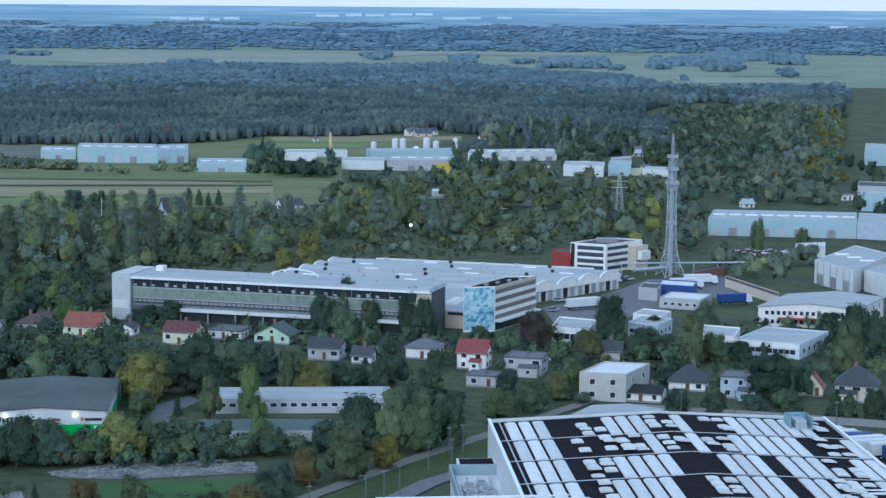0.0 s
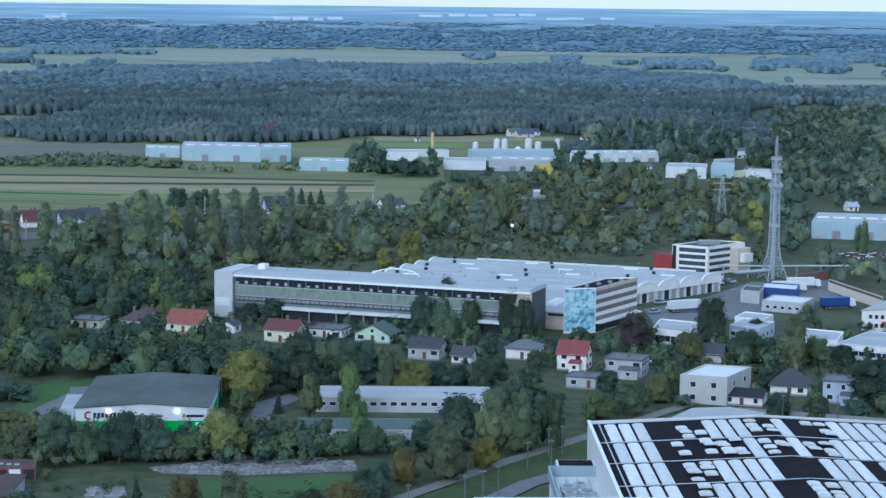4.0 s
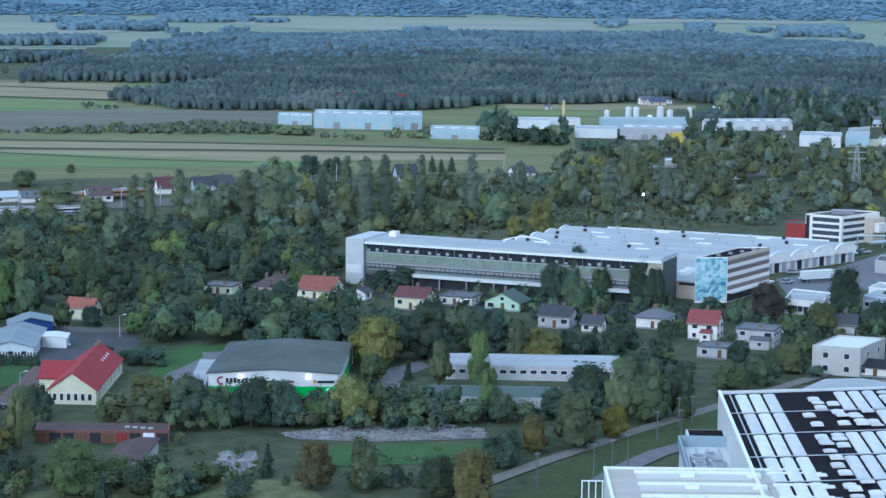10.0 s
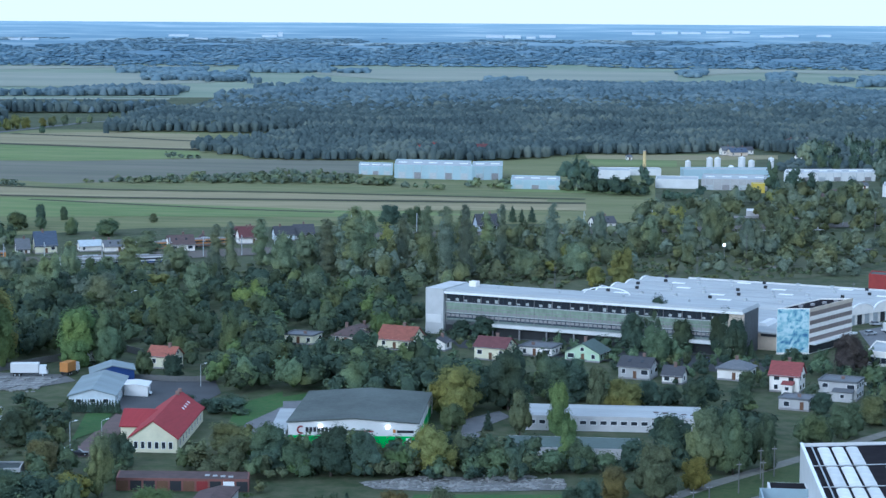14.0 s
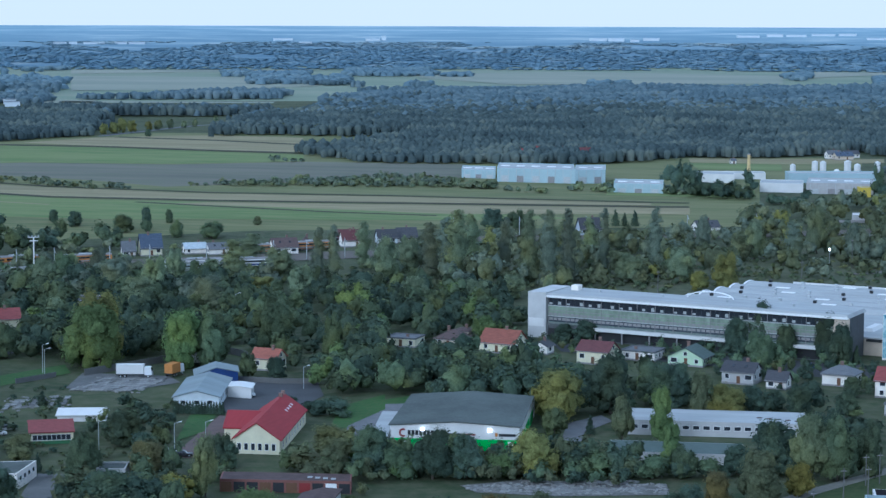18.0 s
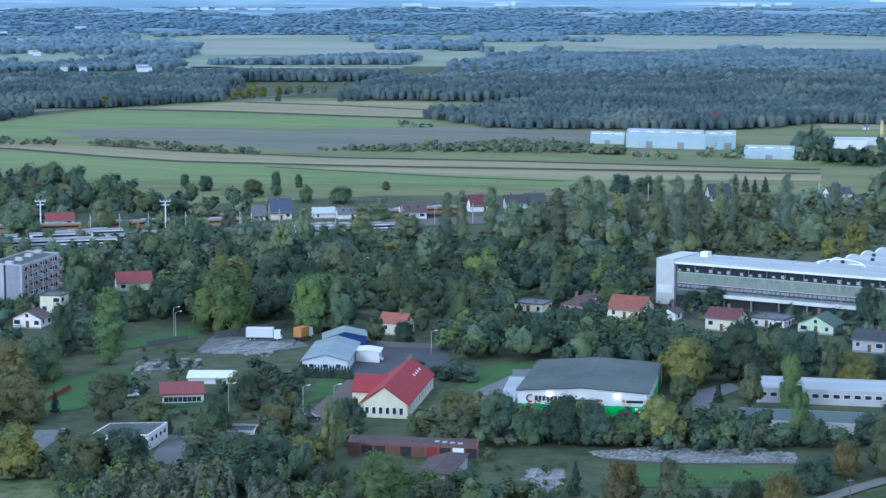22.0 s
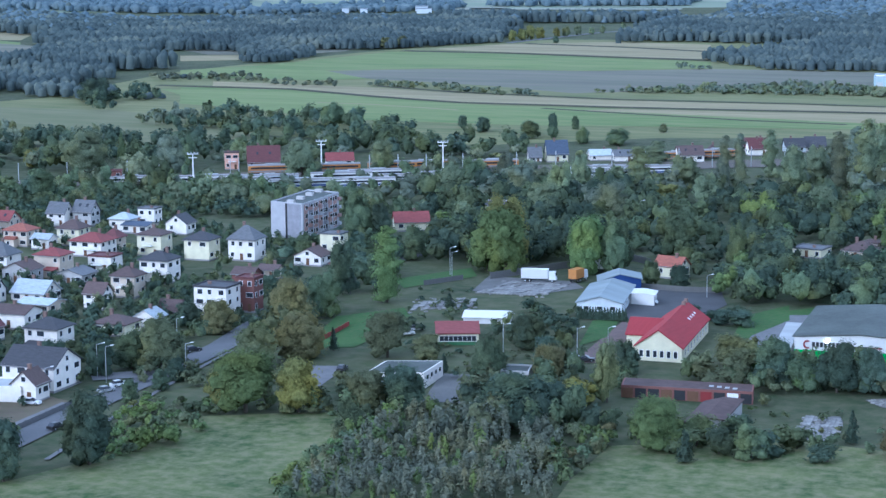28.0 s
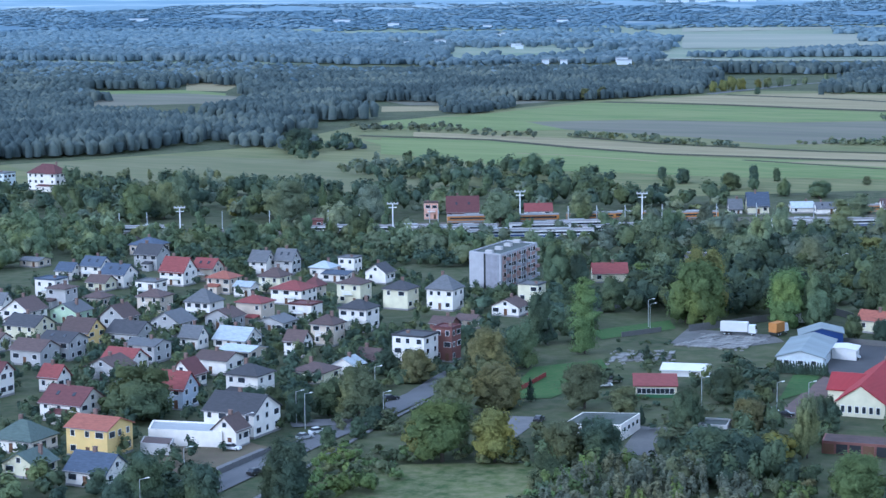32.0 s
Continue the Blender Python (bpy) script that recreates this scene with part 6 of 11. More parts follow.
part("roof", Shape().loft([(0.41, -0.41, 11.6), (35.5, -0.41, 13.4), (71, -0.41, 11.6), (71, -0.41, 12.0), (35.5, -0.41, 13.8), (0.41, -0.41, 12.0)],
                          [(0.41, -120, 11.6), (35.5, -120, 13.4), (71, -120, 11.6), (71, -120, 12.0), (35.5, -120, 13.8), (0.41, -120, 12.0)]), M_ROOFDARK, sol, "dark bitumen roof")
rise_at = lambda x: 12.0 + 1.8 * (1 - abs(x - 35.5) / 35.1)
ROWS = ("LLL.sssLLLbsL.sbLLLLLLs.", "LLL.bsbbbLbsLbsLLLLLsbbL", "LLL.bbLLLL..sLLL.LLLbsLL", "LLL.bLLLL..bbLLL.LLbbsLL", "LLL.bsLLL.bbLLL.bbLLLsLL", "LLL.bbLLL.LLLsbLLL.bbLL.")
prof = [(-1.15, 0), (-1.13, 0.2), (-0.6, 0.31), (0, 0.35), (0.6, 0.31), (1.13, 0.2), (1.15, 0)]


def light_mesh(length):
    return Shape().loft([(x, 0, z) for x, z in prof], [(x, -length, z) for x, z in prof]).mesh("roof_light")


LM = {n_: light_mesh(n_) for n_ in (16.3, 3.0, 2.0)}
rng_r = random.Random(5)
for r_, row in enumerate(ROWS):
    y0 = -3.0 - r_ * 18.0
    ln = 16.3
    for c_, k_ in enumerate(row):
        x = 4.3 + c_ * 2.86
        tilt = 2.9 if x > 35.5 else -2.9
        if k_ == "L":
            part("roof_light", LM[ln], M_SKYLIGHT, sol, at=pose(x, y0, rise_at(x), 0, -tilt * -1, 0))
        elif k_ in "bs":
            y = y0 - rng_r.uniform(0, 1.5)
            while y > y0 - ln + 3.0:
                n_ = rng_r.choice((3.0, 3.0, 2.0))
                if rng_r.random() < (0.84 if k_ == "b" else 0.34):
                    part("roof_light", LM[n_], M_SKYLIGHT, sol, at=pose(x + rng_r.uniform(-0.25, 0.25), y, rise_at(x) + rng_r.choice((0, 0, 0.5)), rng_r.choice((0, 0, -6)), tilt, 0))
                y -= n_ + rng_r.uniform(0.4, 1.0)
    for sx in (0, 1):
        a_, b_ = (0.5, 35.4) if sx == 0 else (35.6, 70.9)
        part("seam_bar", Shape().tube((a_, y0 + 0.5, rise_at(a_) + 0.45), (b_, y0 + 0.5, rise_at(b_) + 0.45), 0.10, n=5), M_STEEL, sol)
part("walkway", Shape().box(2.0, 2.25, -118, -2, 12.2, 12.4), M_STEEL, sol)
part("coping", Shape().box(-0.12, 0.55, -120, 0.12, 12.61, 12.72), M_FRAME, sol)
part("coping", Shape().box(70.9, 71.5, -120, 0.12, 12.61, 12.72), M_FRAME, sol)
cage = part("roof_equipment", Shape().box(-2.2, 2.2, -3, 3, 0, 0.3), M_STEEL, sol, "grey ventilation units behind a screen", at=pose(63.5, -9, 12.4))
part("screen", Shape().box(-2.3, -2.2, -3, 3, 0, 2.6), M_CAGE, cage)
part("screen", Shape().box(2.2, 2.3, -3, 3, 0, 2.6), M_CAGE, cage)
part("screen", Shape().box(-2.2, 2.2, 3, 3.1, 0, 2.6), M_CAGE, cage)
for i in range(3):
    part("fan_unit", Shape().box(-1.2, 1.2, -0.7, 0.7, 0.3, 1.9), M_STEEL, cage, at=pose(0, -1.9 + i * 1.9, 0))
an = new("hall_annex")
an.matrix_basis = SH
tagged(an, "pale blue-white annex with plant sunk behind its parapet", "annex")
part("floor_slab", Shape().box(-9.2, -0.03, -46, -19.5, 0, 5.4), M_WHITE, an)
for x0, x1, y0, y1 in ((-9.5, -9.2, -46, -19.5), (-9.2, -0.03, -19.8, -19.5), (-9.2, -0.03, -46, -45.7)):
    part("parapet", Shape().box(x0, x1, y0, y1, 5.4, 7.6), M_PALEWALL, an)
part("upper_box", Shape().box(-7.6, -0.03, -19.4, -13.5, 0, 7.4), M_WHITE, an)
part("upper_roof", Shape().box(-7.2, -0.4, -19.0, -13.9, 7.4, 7.46), M_ROOFDARK, an)
for i, (x, y, s) in enumerate(((-6.5, -32, 1.4), (-4, -30, 1.1), (-6.6, -37, 1.2), (-3.2, -36, 1.5), (-5, -41, 1.0), (-2, -42, 1.1))):
    u_ = part("plant_unit", Shape().box(-s, s, -s, s, 0, 1.2), M_STEEL, an, at=pose(x, y, 5.4, 0, 0, 5 * i))
    part("fan", Shape().tube((0, 0, 1.2), (0, 0, 1.4), s * 0.7, n=12), M_TRIM, u_)
for i in range(4):
    part("duct", Shape().tube((-8.5 + i * 2.2, -24, 5.9), (-8.5 + i * 2.2, -44, 5.9), 0.22, n=6), M_STEEL, an)

nb = thing("near_hall", -11.8, 349.0, 5.8, 0, "white hall with a cream sheet roof and long roof lights", "hall")
KEEP_OUT += [(-8 + x, 345 - y, 10) for x in range(0, 90, 8) for y in range(0, 40, 8)]
part("wall", Shape().box(0, 95, -45, -0.02, 0, 12.0), M_WHITE, nb)
part("roof", Shape().box(0.4, 94.6, -44.6, -0.4, 12.0, 12.15), M_CREAMROOF, nb, "cream sheet roof")
part("coping", Shape().box(-0.15, 95.1, -0.4, 0.15, 12.0, 12.5), M_FRAME, nb)
part("coping", Shape().box(-0.15, 0.4, -45, -0.4, 12.0, 12.5), M_FRAME, nb)
for j in range(4):
    for i in range(4):
        part("roof_light", Shape().box(5 + i * 23, 26 + i * 23, -3.2 - j * 8, -2.6 - j * 8, 12.15, 12.6), M_FRAME, nb)
        part("roof_panel", Shape().box(5.2 + i * 23, 25.8 + i * 23, -7.2 - j * 8, -3.6 - j * 8, 12.15, 12.22), M_CREAMPANEL, nb)
    for i in range(7):
        part("roof_vent", Shape().box(-1.2, 1.2, -0.8, 0.8, 12.15, 12.8), M_FRAME, nb, at=pose(14 + i * 11.5, -5 - j * 8, 0))
fr = thing("railing_frame", -15.5, 345.5, 6, 9, "white steel railing frame beside the near hall", "railing")
for i in range(4):
    part("post", Shape().box(-0.1, 0.1, -0.1, 0.1, -9, 1.6), M_FRAME, fr, at=pose(i * 1.2, 0, 0))
part("rail", Shape().box(-0.1, 3.8, -0.1, 0.1, 1.6, 1.8), M_FRAME, fr)


# ---- the houses one by one ----
house(-269.4, 334.6, 10.6, 9.1, 6.5, 1.9, "gable", "yellow", "orange", 2, "x")
house(-286.3, 330.2, 10.6, 9.0, 3.2, 3.5, "hip", "white", "green", 2, "x")
house(-253.6, 313.9, 9.7, 8.3, 3.4, 3.1, "gable", "white", "blue", 2, "x")
house(-270.8, 313.6, 8.4, 7.2, 3.0, 2.3, "gable", "cream", "green", 2, "y")
house(-297.0, 359.6, 11.3, 9.8, 4.5, 3.3, "gable", "white", "maroon", 2, "x")
house(-248.4, 353.2, 5.9, 5.3, 4.2, 2.7, "gable", "white", "brown", 2, "y")
house(-253.8, 365.3, 13.0, 11.1, 5.7, 3.3, "gable", "white", "dark", 2, "x")
house(-273.1, 396.8, 8.9, 7.6, 6.3, 2.1, "hip", "white", "dark", 2, "x")
house(-282.8, 380.6, 7.5, 6.4, 5.3, 3.5, "gable", "blue", "red", 2, "x")
house(-294.8, 401.4, 6.9, 5.9, 3.8, 3.4, "gable", "white", "maroon", 2, "y")
house(-321.0, 410.0, 9.1, 7.8, 3.8, 2.6, "gable", "white", "red", 2, "x")
house(-319.0, 401.5, 9.5, 8.1, 3.6, 2.3, "gable", "grey", "brown", 2, "y")
house(-321.4, 382.6, 5.6, 5.3, 4.1, 2.7, "gable", "white", "red", 2, "x")
house(-350.0, 409.2, 9.8, 8.4, 4.3, 2.3, "gable", "grey", "brown", 2, "x")
house(-348.3, 418.8, 10.0, 8.6, 5.2, 2.0, "gable", "grey", "dark", 2, "x")
house(-355.5, 435.8, 9.3, 8.0, 4.5, 3.3, "gable", "yellow", "brown", 2, "x")
house(-344.7, 443.5, 10.3, 8.9, 3.8, 2.8, "gable", "grey", "dark", 2, "x")
house(-324.8, 425.0, 9.1, 7.8, 4.9, 1.2, "gable", "grey", "grey", 2, "x")
house(-341.7, 458.9, 9.6, 8.2, 4.6, 2.8, "gable", "grey", "grey", 2, "y")
house(-323.8, 444.0, 5.9, 5.3, 3.9, 2.8, "gable", "white", "grey", 2, "x")
house(-382.0, 463.4, 9.2, 8.0, 4.2, 2.2, "gable", "green", "grey", 2, "y")
house(-390.9, 453.2, 9.7, 8.4, 5.3, 3.3, "gable", "white", "brown", 2, "y")
house(-374.7, 436.1, 10.5, 9.0, 4.8, 2.5, "gable", "cream", "dark", 2, "x")
house(-403.0, 484.7, 7.2, 6.1, 6.4, 1.0, "hip", "grey", "brown", 2, "x")
house(-417.7, 497.5, 7.9, 6.8, 6.3, 0.0, "flat", "white", "blue", 2, "x")
house(-393.2, 490.2, 6.9, 5.9, 3.4, 1.5, "hip", "beige", "brown", 2, "x")
house(-414.1, 517.9, 7.4, 6.3, 3.1, 2.0, "gable", "cream", "brown", 2, "x")
house(-413.2, 526.1, 9.3, 8.0, 4.8, 3.0, "gable", "white", "blue", 2, "x")
house(-430.7, 536.4, 8.1, 6.9, 5.1, 2.8, "gable", "white", "blue", 2, "x")
house(-438.9, 531.8, 6.8, 5.8, 3.5, 2.5, "gable", "white", "blue", 2, "x")
house(-389.9, 512.6, 7.6, 6.5, 5.2, 0.0, "flat", "white", "grey", 2, "x")
house(-371.2, 489.7, 8.2, 7.0, 5.3, 1.9, "hip", "beige", "brown", 2, "x")
house(-363.9, 462.9, 8.5, 7.3, 3.8, 3.3, "gable", "grey", "brown", 2, "y")
house(-398.2, 538.4, 9.3, 8.1, 5.0, 4.3, "gable", "white", "red", 2, "x")
house(-394.6, 550.0, 8.0, 6.9, 4.8, 2.8, "gable", "beige", "red", 2, "x")
house(-374.3, 530.5, 8.6, 7.3, 5.2, 1.9, "hip", "beige", "orange", 2, "x")
house(-363.0, 526.6, 6.2, 5.3, 3.7, 1.3, "gable", "white", "pale", 2, "x")
house(-351.7, 488.0, 8.7, 7.5, 5.2, 3.5, "hip", "white", "grey", 2, "x")
house(-334.9, 474.6, 8.7, 7.5, 4.2, 2.0, "gable", "grey", "brown", 2, "y")
house(-332.2, 486.2, 8.6, 7.4, 6.6, 1.7, "hip", "beige", "red", 2, "x")
house(-314.3, 451.1, 10.1, 8.7, 3.0, 2.9, "gable", "white", "pale", 2, "x")
house(-303.4, 437.9, 9.3, 8.1, 3.0, 0.9, "gable", "beige", "pale", 2, "x")
house(-298.2, 419.5, 9.6, 8.3, 4.2, 1.5, "gable", "white", "brown", 2, "x")
house(-318.9, 477.2, 9.0, 7.7, 3.4, 1.4, "gable", "grey", "grey", 2, "y")
house(-292.5, 447.9, 5.7, 5.3, 4.5, 2.6, "gable", "white", "brown", 2, "x")
house(-386.2, 570.0, 6.9, 5.9, 4.9, 3.3, "gable", "white", "grey", 2, "x")
house(-378.2, 573.6, 7.0, 6.0, 5.3, 3.5, "gable", "grey", "grey", 2, "x")
house(-359.1, 537.1, 8.0, 6.9, 5.7, 2.5, "hip", "cream", "brown", 2, "x")
house(-342.2, 522.2, 11.0, 9.4, 4.9, 2.2, "hip", "white", "red", 2, "x")
house(-322.7, 498.5, 7.7, 6.6, 4.6, 0.0, "flat", "white", "maroon", 2, "x")
house(-294.5, 466.0, 7.2, 6.3, 6.1, 2.2, "hip", "beige", "brown", 2, "x")
house(-298.2, 488.7, 8.9, 7.6, 6.8, 2.2, "hip", "white", "dark", 2, "x")
house(-324.3, 528.8, 8.3, 7.1, 6.8, 1.6, "hip", "cream", "brown", 2, "x")
house(-340.6, 531.7, 5.2, 5.3, 4.5, 2.7, "hip", "beige", "maroon", 2, "x")
house(-360.6, 569.3, 7.7, 6.6, 4.2, 1.9, "hip", "white", "pale", 2, "x")
house(-359.1, 583.1, 6.2, 5.3, 5.6, 0.0, "flat", "white", "grey", 2, "x")
house(-353.0, 566.8, 9.1, 7.8, 3.0, 0.8, "gable", "white", "blue", 2, "x")
house(-339.1, 569.4, 7.6, 6.5, 4.1, 2.6, "gable", "white", "dark", 2, "y")
house(-306.9, 527.5, 8.4, 7.2, 6.4, 2.1, "hip", "cream", "dark", 2, "x")
house(-293.7, 531.5, 8.8, 7.5, 6.7, 3.8, "hip", "white", "grey", 2, "x")
house(-271.1, 530.6, 8.7, 7.5, 3.2, 2.1, "gable", "white", "brown", 2, "y")
house(-269.3, 541.3, 6.6, 5.7, 7.9, 0.0, "flat", "cream", "grey", 2, "x")
house(-256.0, 519.8, 5.2, 5.3, 3.2, 1.5, "hip", "brick", "red", 2, "x")
house(-274.5, 496.2, 6.5, 5.6, 3.0, 1.6, "gable", "brick", "brown", 2, "x")
house(-271.2, 504.6, 5.9, 5.3, 3.1, 1.1, "gable", "beige", "brown", 2, "x")
house(-269.7, 420.9, 9.1, 7.8, 3.2, 1.7, "hip", "cream", "brown", 2, "x")
house(-266.7, 431.6, 6.4, 5.5, 3.0, 1.8, "gable", "white", "pale", 2, "y")
house(-265.7, 440.9, 5.9, 5.3, 3.0, 2.5, "gable", "white", "brown", 2, "x")
house(-258.1, 450.7, 9.3, 8.0, 7.9, 0.0, "flat", "white", "dark", 2, "x")
house(-253.3, 459.3, 5.2, 5.3, 8.9, 0.0, "flat", "brick", "maroon", 2, "x")
house(-410.2, 464.5, 5.7, 5.3, 4.3, 2.9, "gable", "white", "grey", 2, "x")
house(-371.2, 418.6, 5.2, 5.3, 3.7, 1.6, "gable", "white", "brown", 2, "x")
house(-330.3, 372.3, 5.2, 5.3, 6.4, 2.2, "gable", "white", "maroon", 2, "x")
house(-470.7, 552.2, 8.3, 7.1, 2.6, 0.8, "gable", "beige", "grey", 2, "x")
house(-428.4, 564.2, 9.5, 8.1, 5.7, 3.2, "gable", "grey", "dark", 2, "x")
house(-452.0, 593.9, 11.0, 9.4, 4.1, 2.3, "hip", "beige", "blue", 2, "x")
house(-105.9, 593.8, 11.3, 9.6, 3.3, 3.4, "gable", "cream", "orange", -15, "x")
house(-122.2, 599.8, 9.2, 7.8, 2.7, 2.4, "hip", "beige", "brown", -15, "x")
house(-93.6, 592.0, 5.0, 5.0, 2.8, 1.2, "gable", "white", "dark", -15, "y")
house(-75.5, 579.7, 9.7, 8.3, 4.1, 2.4, "gable", "cream", "maroon", -15, "x")
house(-63.3, 589.3, 10.2, 8.7, 2.6, 0.0, "flat", "white", "grey", -15, "x")
house(-48.9, 583.4, 10.6, 9.0, 2.8, 2.7, "gable", "green", "green", -15, "y")
house(-32.5, 556.6, 9.0, 7.6, 3.7, 2.2, "gable", "grey", "dark", -15, "x")
house(-22.2, 550.1, 5.5, 5.0, 2.6, 2.2, "gable", "white", "dark", -15, "x")
house(-5.5, 559.5, 8.9, 7.6, 3.4, 2.1, "hip", "white", "grey", -15, "x")
house(8.1, 544.1, 8.0, 6.8, 4.9, 3.0, "gable", "white", "red", -15, "x")
house(10.3, 519.3, 7.8, 6.6, 2.8, 0.0, "flat", "grey", "grey", -15, "x")
house(22.0, 536.7, 10.1, 8.6, 4.7, 0.0, "flat", "grey", "grey", -15, "x")
house(50.2, 501.9, 9.8, 8.3, 2.6, 1.3, "gable", "white", "black", -15, "x")
house(63.3, 516.8, 9.4, 8.0, 2.6, 3.8, "hip", "white", "dark", -15, "x")
house(75.7, 507.2, 10.1, 8.5, 5.4, 0.0, "flat", "blue", "grey", -15, "x")
house(93.8, 510.4, 6.1, 5.2, 2.6, 3.7, "gable", "cream", "orange", -15, "y")
house(104.2, 504.0, 10.4, 8.8, 4.5, 4.2, "hip", "beige", "dark", -15, "x")
house(46.8, 558.4, 5.9, 5.1, 3.1, 2.4, "gable", "grey", "dark", -15, "x")
house(-136.9, 597.5, 9.3, 7.9, 2.6, 0.0, "flat", "cream", "grey", -10, "x")
house(-165.5, 547.8, 7.9, 6.7, 3.8, 2.3, "gable", "cream", "orange", -10, "x")
house(-122.4, 616.4, 5.0, 5.0, 2.6, 0.8, "hip", "beige", "brown", -10, "x")
house(-293.7, 802.2, 8.8, 7.5, 3.8, 5.3, "gable", "cream", "blue", 30, "x")
house(-278.0, 812.8, 8.9, 7.6, 2.6, 2.1, "gable", "white", "pale", 30, "x")
house(-267.4, 812.2, 8.2, 7.0, 2.8, 2.2, "gable", "white", "grey", 30, "x")
house(-240.7, 819.7, 10.6, 9.0, 3.5, 3.4, "gable", "white", "brown", 30, "x")
house(-235.7, 836.3, 5.0, 5.0, 2.6, 3.3, "hip", "pink", "brown", 30, "x")
house(-220.3, 852.7, 8.1, 6.9, 3.4, 3.9, "gable", "white", "maroon", 30, "x")
house(-301.7, 797.5, 5.3, 5.0, 2.6, 3.8, "gable", "white", "grey", 30, "x")
house(-394.0, 728.6, 12.8, 10.9, 4.6, 6.0, "gable", "beige", "maroon", 30, "x")
house(-374.3, 758.7, 11.2, 9.5, 2.6, 2.8, "gable", "white", "red", 30, "x")
house(-409.4, 729.6, 5.8, 5.0, 7.0, 0.0, "flat", "pink", "brown", 30, "x")
house(-425.7, 666.4, 5.5, 5.0, 5.9, 0.0, "flat", "brick", "maroon", 30, "x")
house(-272.2, 604.3, 11.1, 9.5, 3.3, 2.8, "gable", "cream", "red", 30, "x")
house(-208.0, 869.2, 8.7, 7.4, 3.0, 3.3, "gable", "paleblue", "dark", 25, "x")
house(-200.5, 875.7, 8.7, 7.4, 2.6, 4.0, "gable", "white", "dark", 25, "x")
house(-125.4, 924.4, 9.7, 8.2, 3.4, 4.7, "gable", "blue", "dark", 25, "x")
house(-226.6, 871.4, 13.2, 11.2, 3.0, 2.6, "gable", "white", "maroon", 25, "x")
house(-73.8, 953.4, 10.7, 9.1, 2.6, 2.6, "gable", "white", "dark", 25, "x")
house(-24.5, 1468.0, 10.0, 8.5, 3.7, 2.5, "gable", "white", "grey", 20, "x")
house(-12.4, 1481.6, 10.1, 8.6, 3.3, 2.1, "gable", "white", "dark", 20, "x")
house(50.8, 1487.0, 5.0, 5.0, 2.9, 2.7, "gable", "white", "brown", 20, "x")
house(95.5, 1506.6, 8.3, 7.1, 2.6, 3.0, "gable", "white", "grey", 20, "x")
house(101.8, 1445.8, 5.0, 5.0, 3.2, 3.0, "gable", "white", "brown", 20, "x")
house(123.3, 1308.8, 7.2, 6.1, 3.6, 2.2, "gable", "white", "grey", 20, "x")
house(33.1, 1585.2, 10.6, 9.0, 3.5, 1.8, "gable", "beige", "brown", 20, "x")
house(72.8, 1430.9, 5.0, 5.0, 2.8, 2.6, "gable", "white", "dark", 20, "x")
house(-638.0, 760.6, 17.0, 10.4, 8.6, 4.1, "hip", "white", "maroon", 0, "x")
house(-672.0, 766.0, 10.1, 8.6, 6.6, 0.0, "flat", "paleblue", "grey", 0, "x")

# ---- vehicles, lamps, walls and other details ----
CARS = {c: paint("car_paint_" + c, v, 0.3, 0.05, spec=0.5) for c, v in
        {"white": (0.65, 0.66, 0.66), "black": (0.02, 0.02, 0.022), "silver": (0.35, 0.36, 0.37), "red": (0.30, 0.02, 0.02), "blue": (0.03, 0.07, 0.22)}.items()}


def wheels(parent, xs, half, r):
    for x in xs:
        for s in (-1, 1):
            wh_ = part("wheel", Shape().tube((x, s * half - 0.11, r), (x, s * half + 0.11, r), r, n=10), M_TYRE, parent)
            part("rim", Shape().tube((x, s * (half + 0.10), r), (x, s * (half + 0.13), r), r * 0.55, n=8), M_STEEL, wh_)


def car(x, y, rot, color, on="on the asphalt"):
    c = thing("car", x, y, rot, 0.2, f"{color} parked car standing {on}", "car", "parked cars")
    part("body", Shape().loft([(-2.1, -0.85, 0.3), (2.1, -0.85, 0.3), (2.1, 0.85, 0.3), (-2.1, 0.85, 0.3)], [(-2.05, -0.8, 0.85), (1.95, -0.78, 0.8), (1.95, 0.78, 0.8), (-2.05, 0.8, 0.85)]), CARS[color], c)
    part("cabin", Shape().loft([(-1.8, -0.76, 0.85), (0.9, -0.76, 0.82), (0.9, 0.76, 0.82), (-1.8, 0.76, 0.85)], [(-1.4, -0.62, 1.38), (0.15, -0.62, 1.38), (0.15, 0.62, 1.38), (-1.4, 0.62, 1.38)]), M_GLASS, c, "dark glazed cabin")
    part("roof", Shape().box(-1.35, 0.1, -0.6, 0.6, 1.385, 1.43), CARS[color], c)
    wheels(c, (-1.3, 1.3), 0.78, 0.32)
    return c


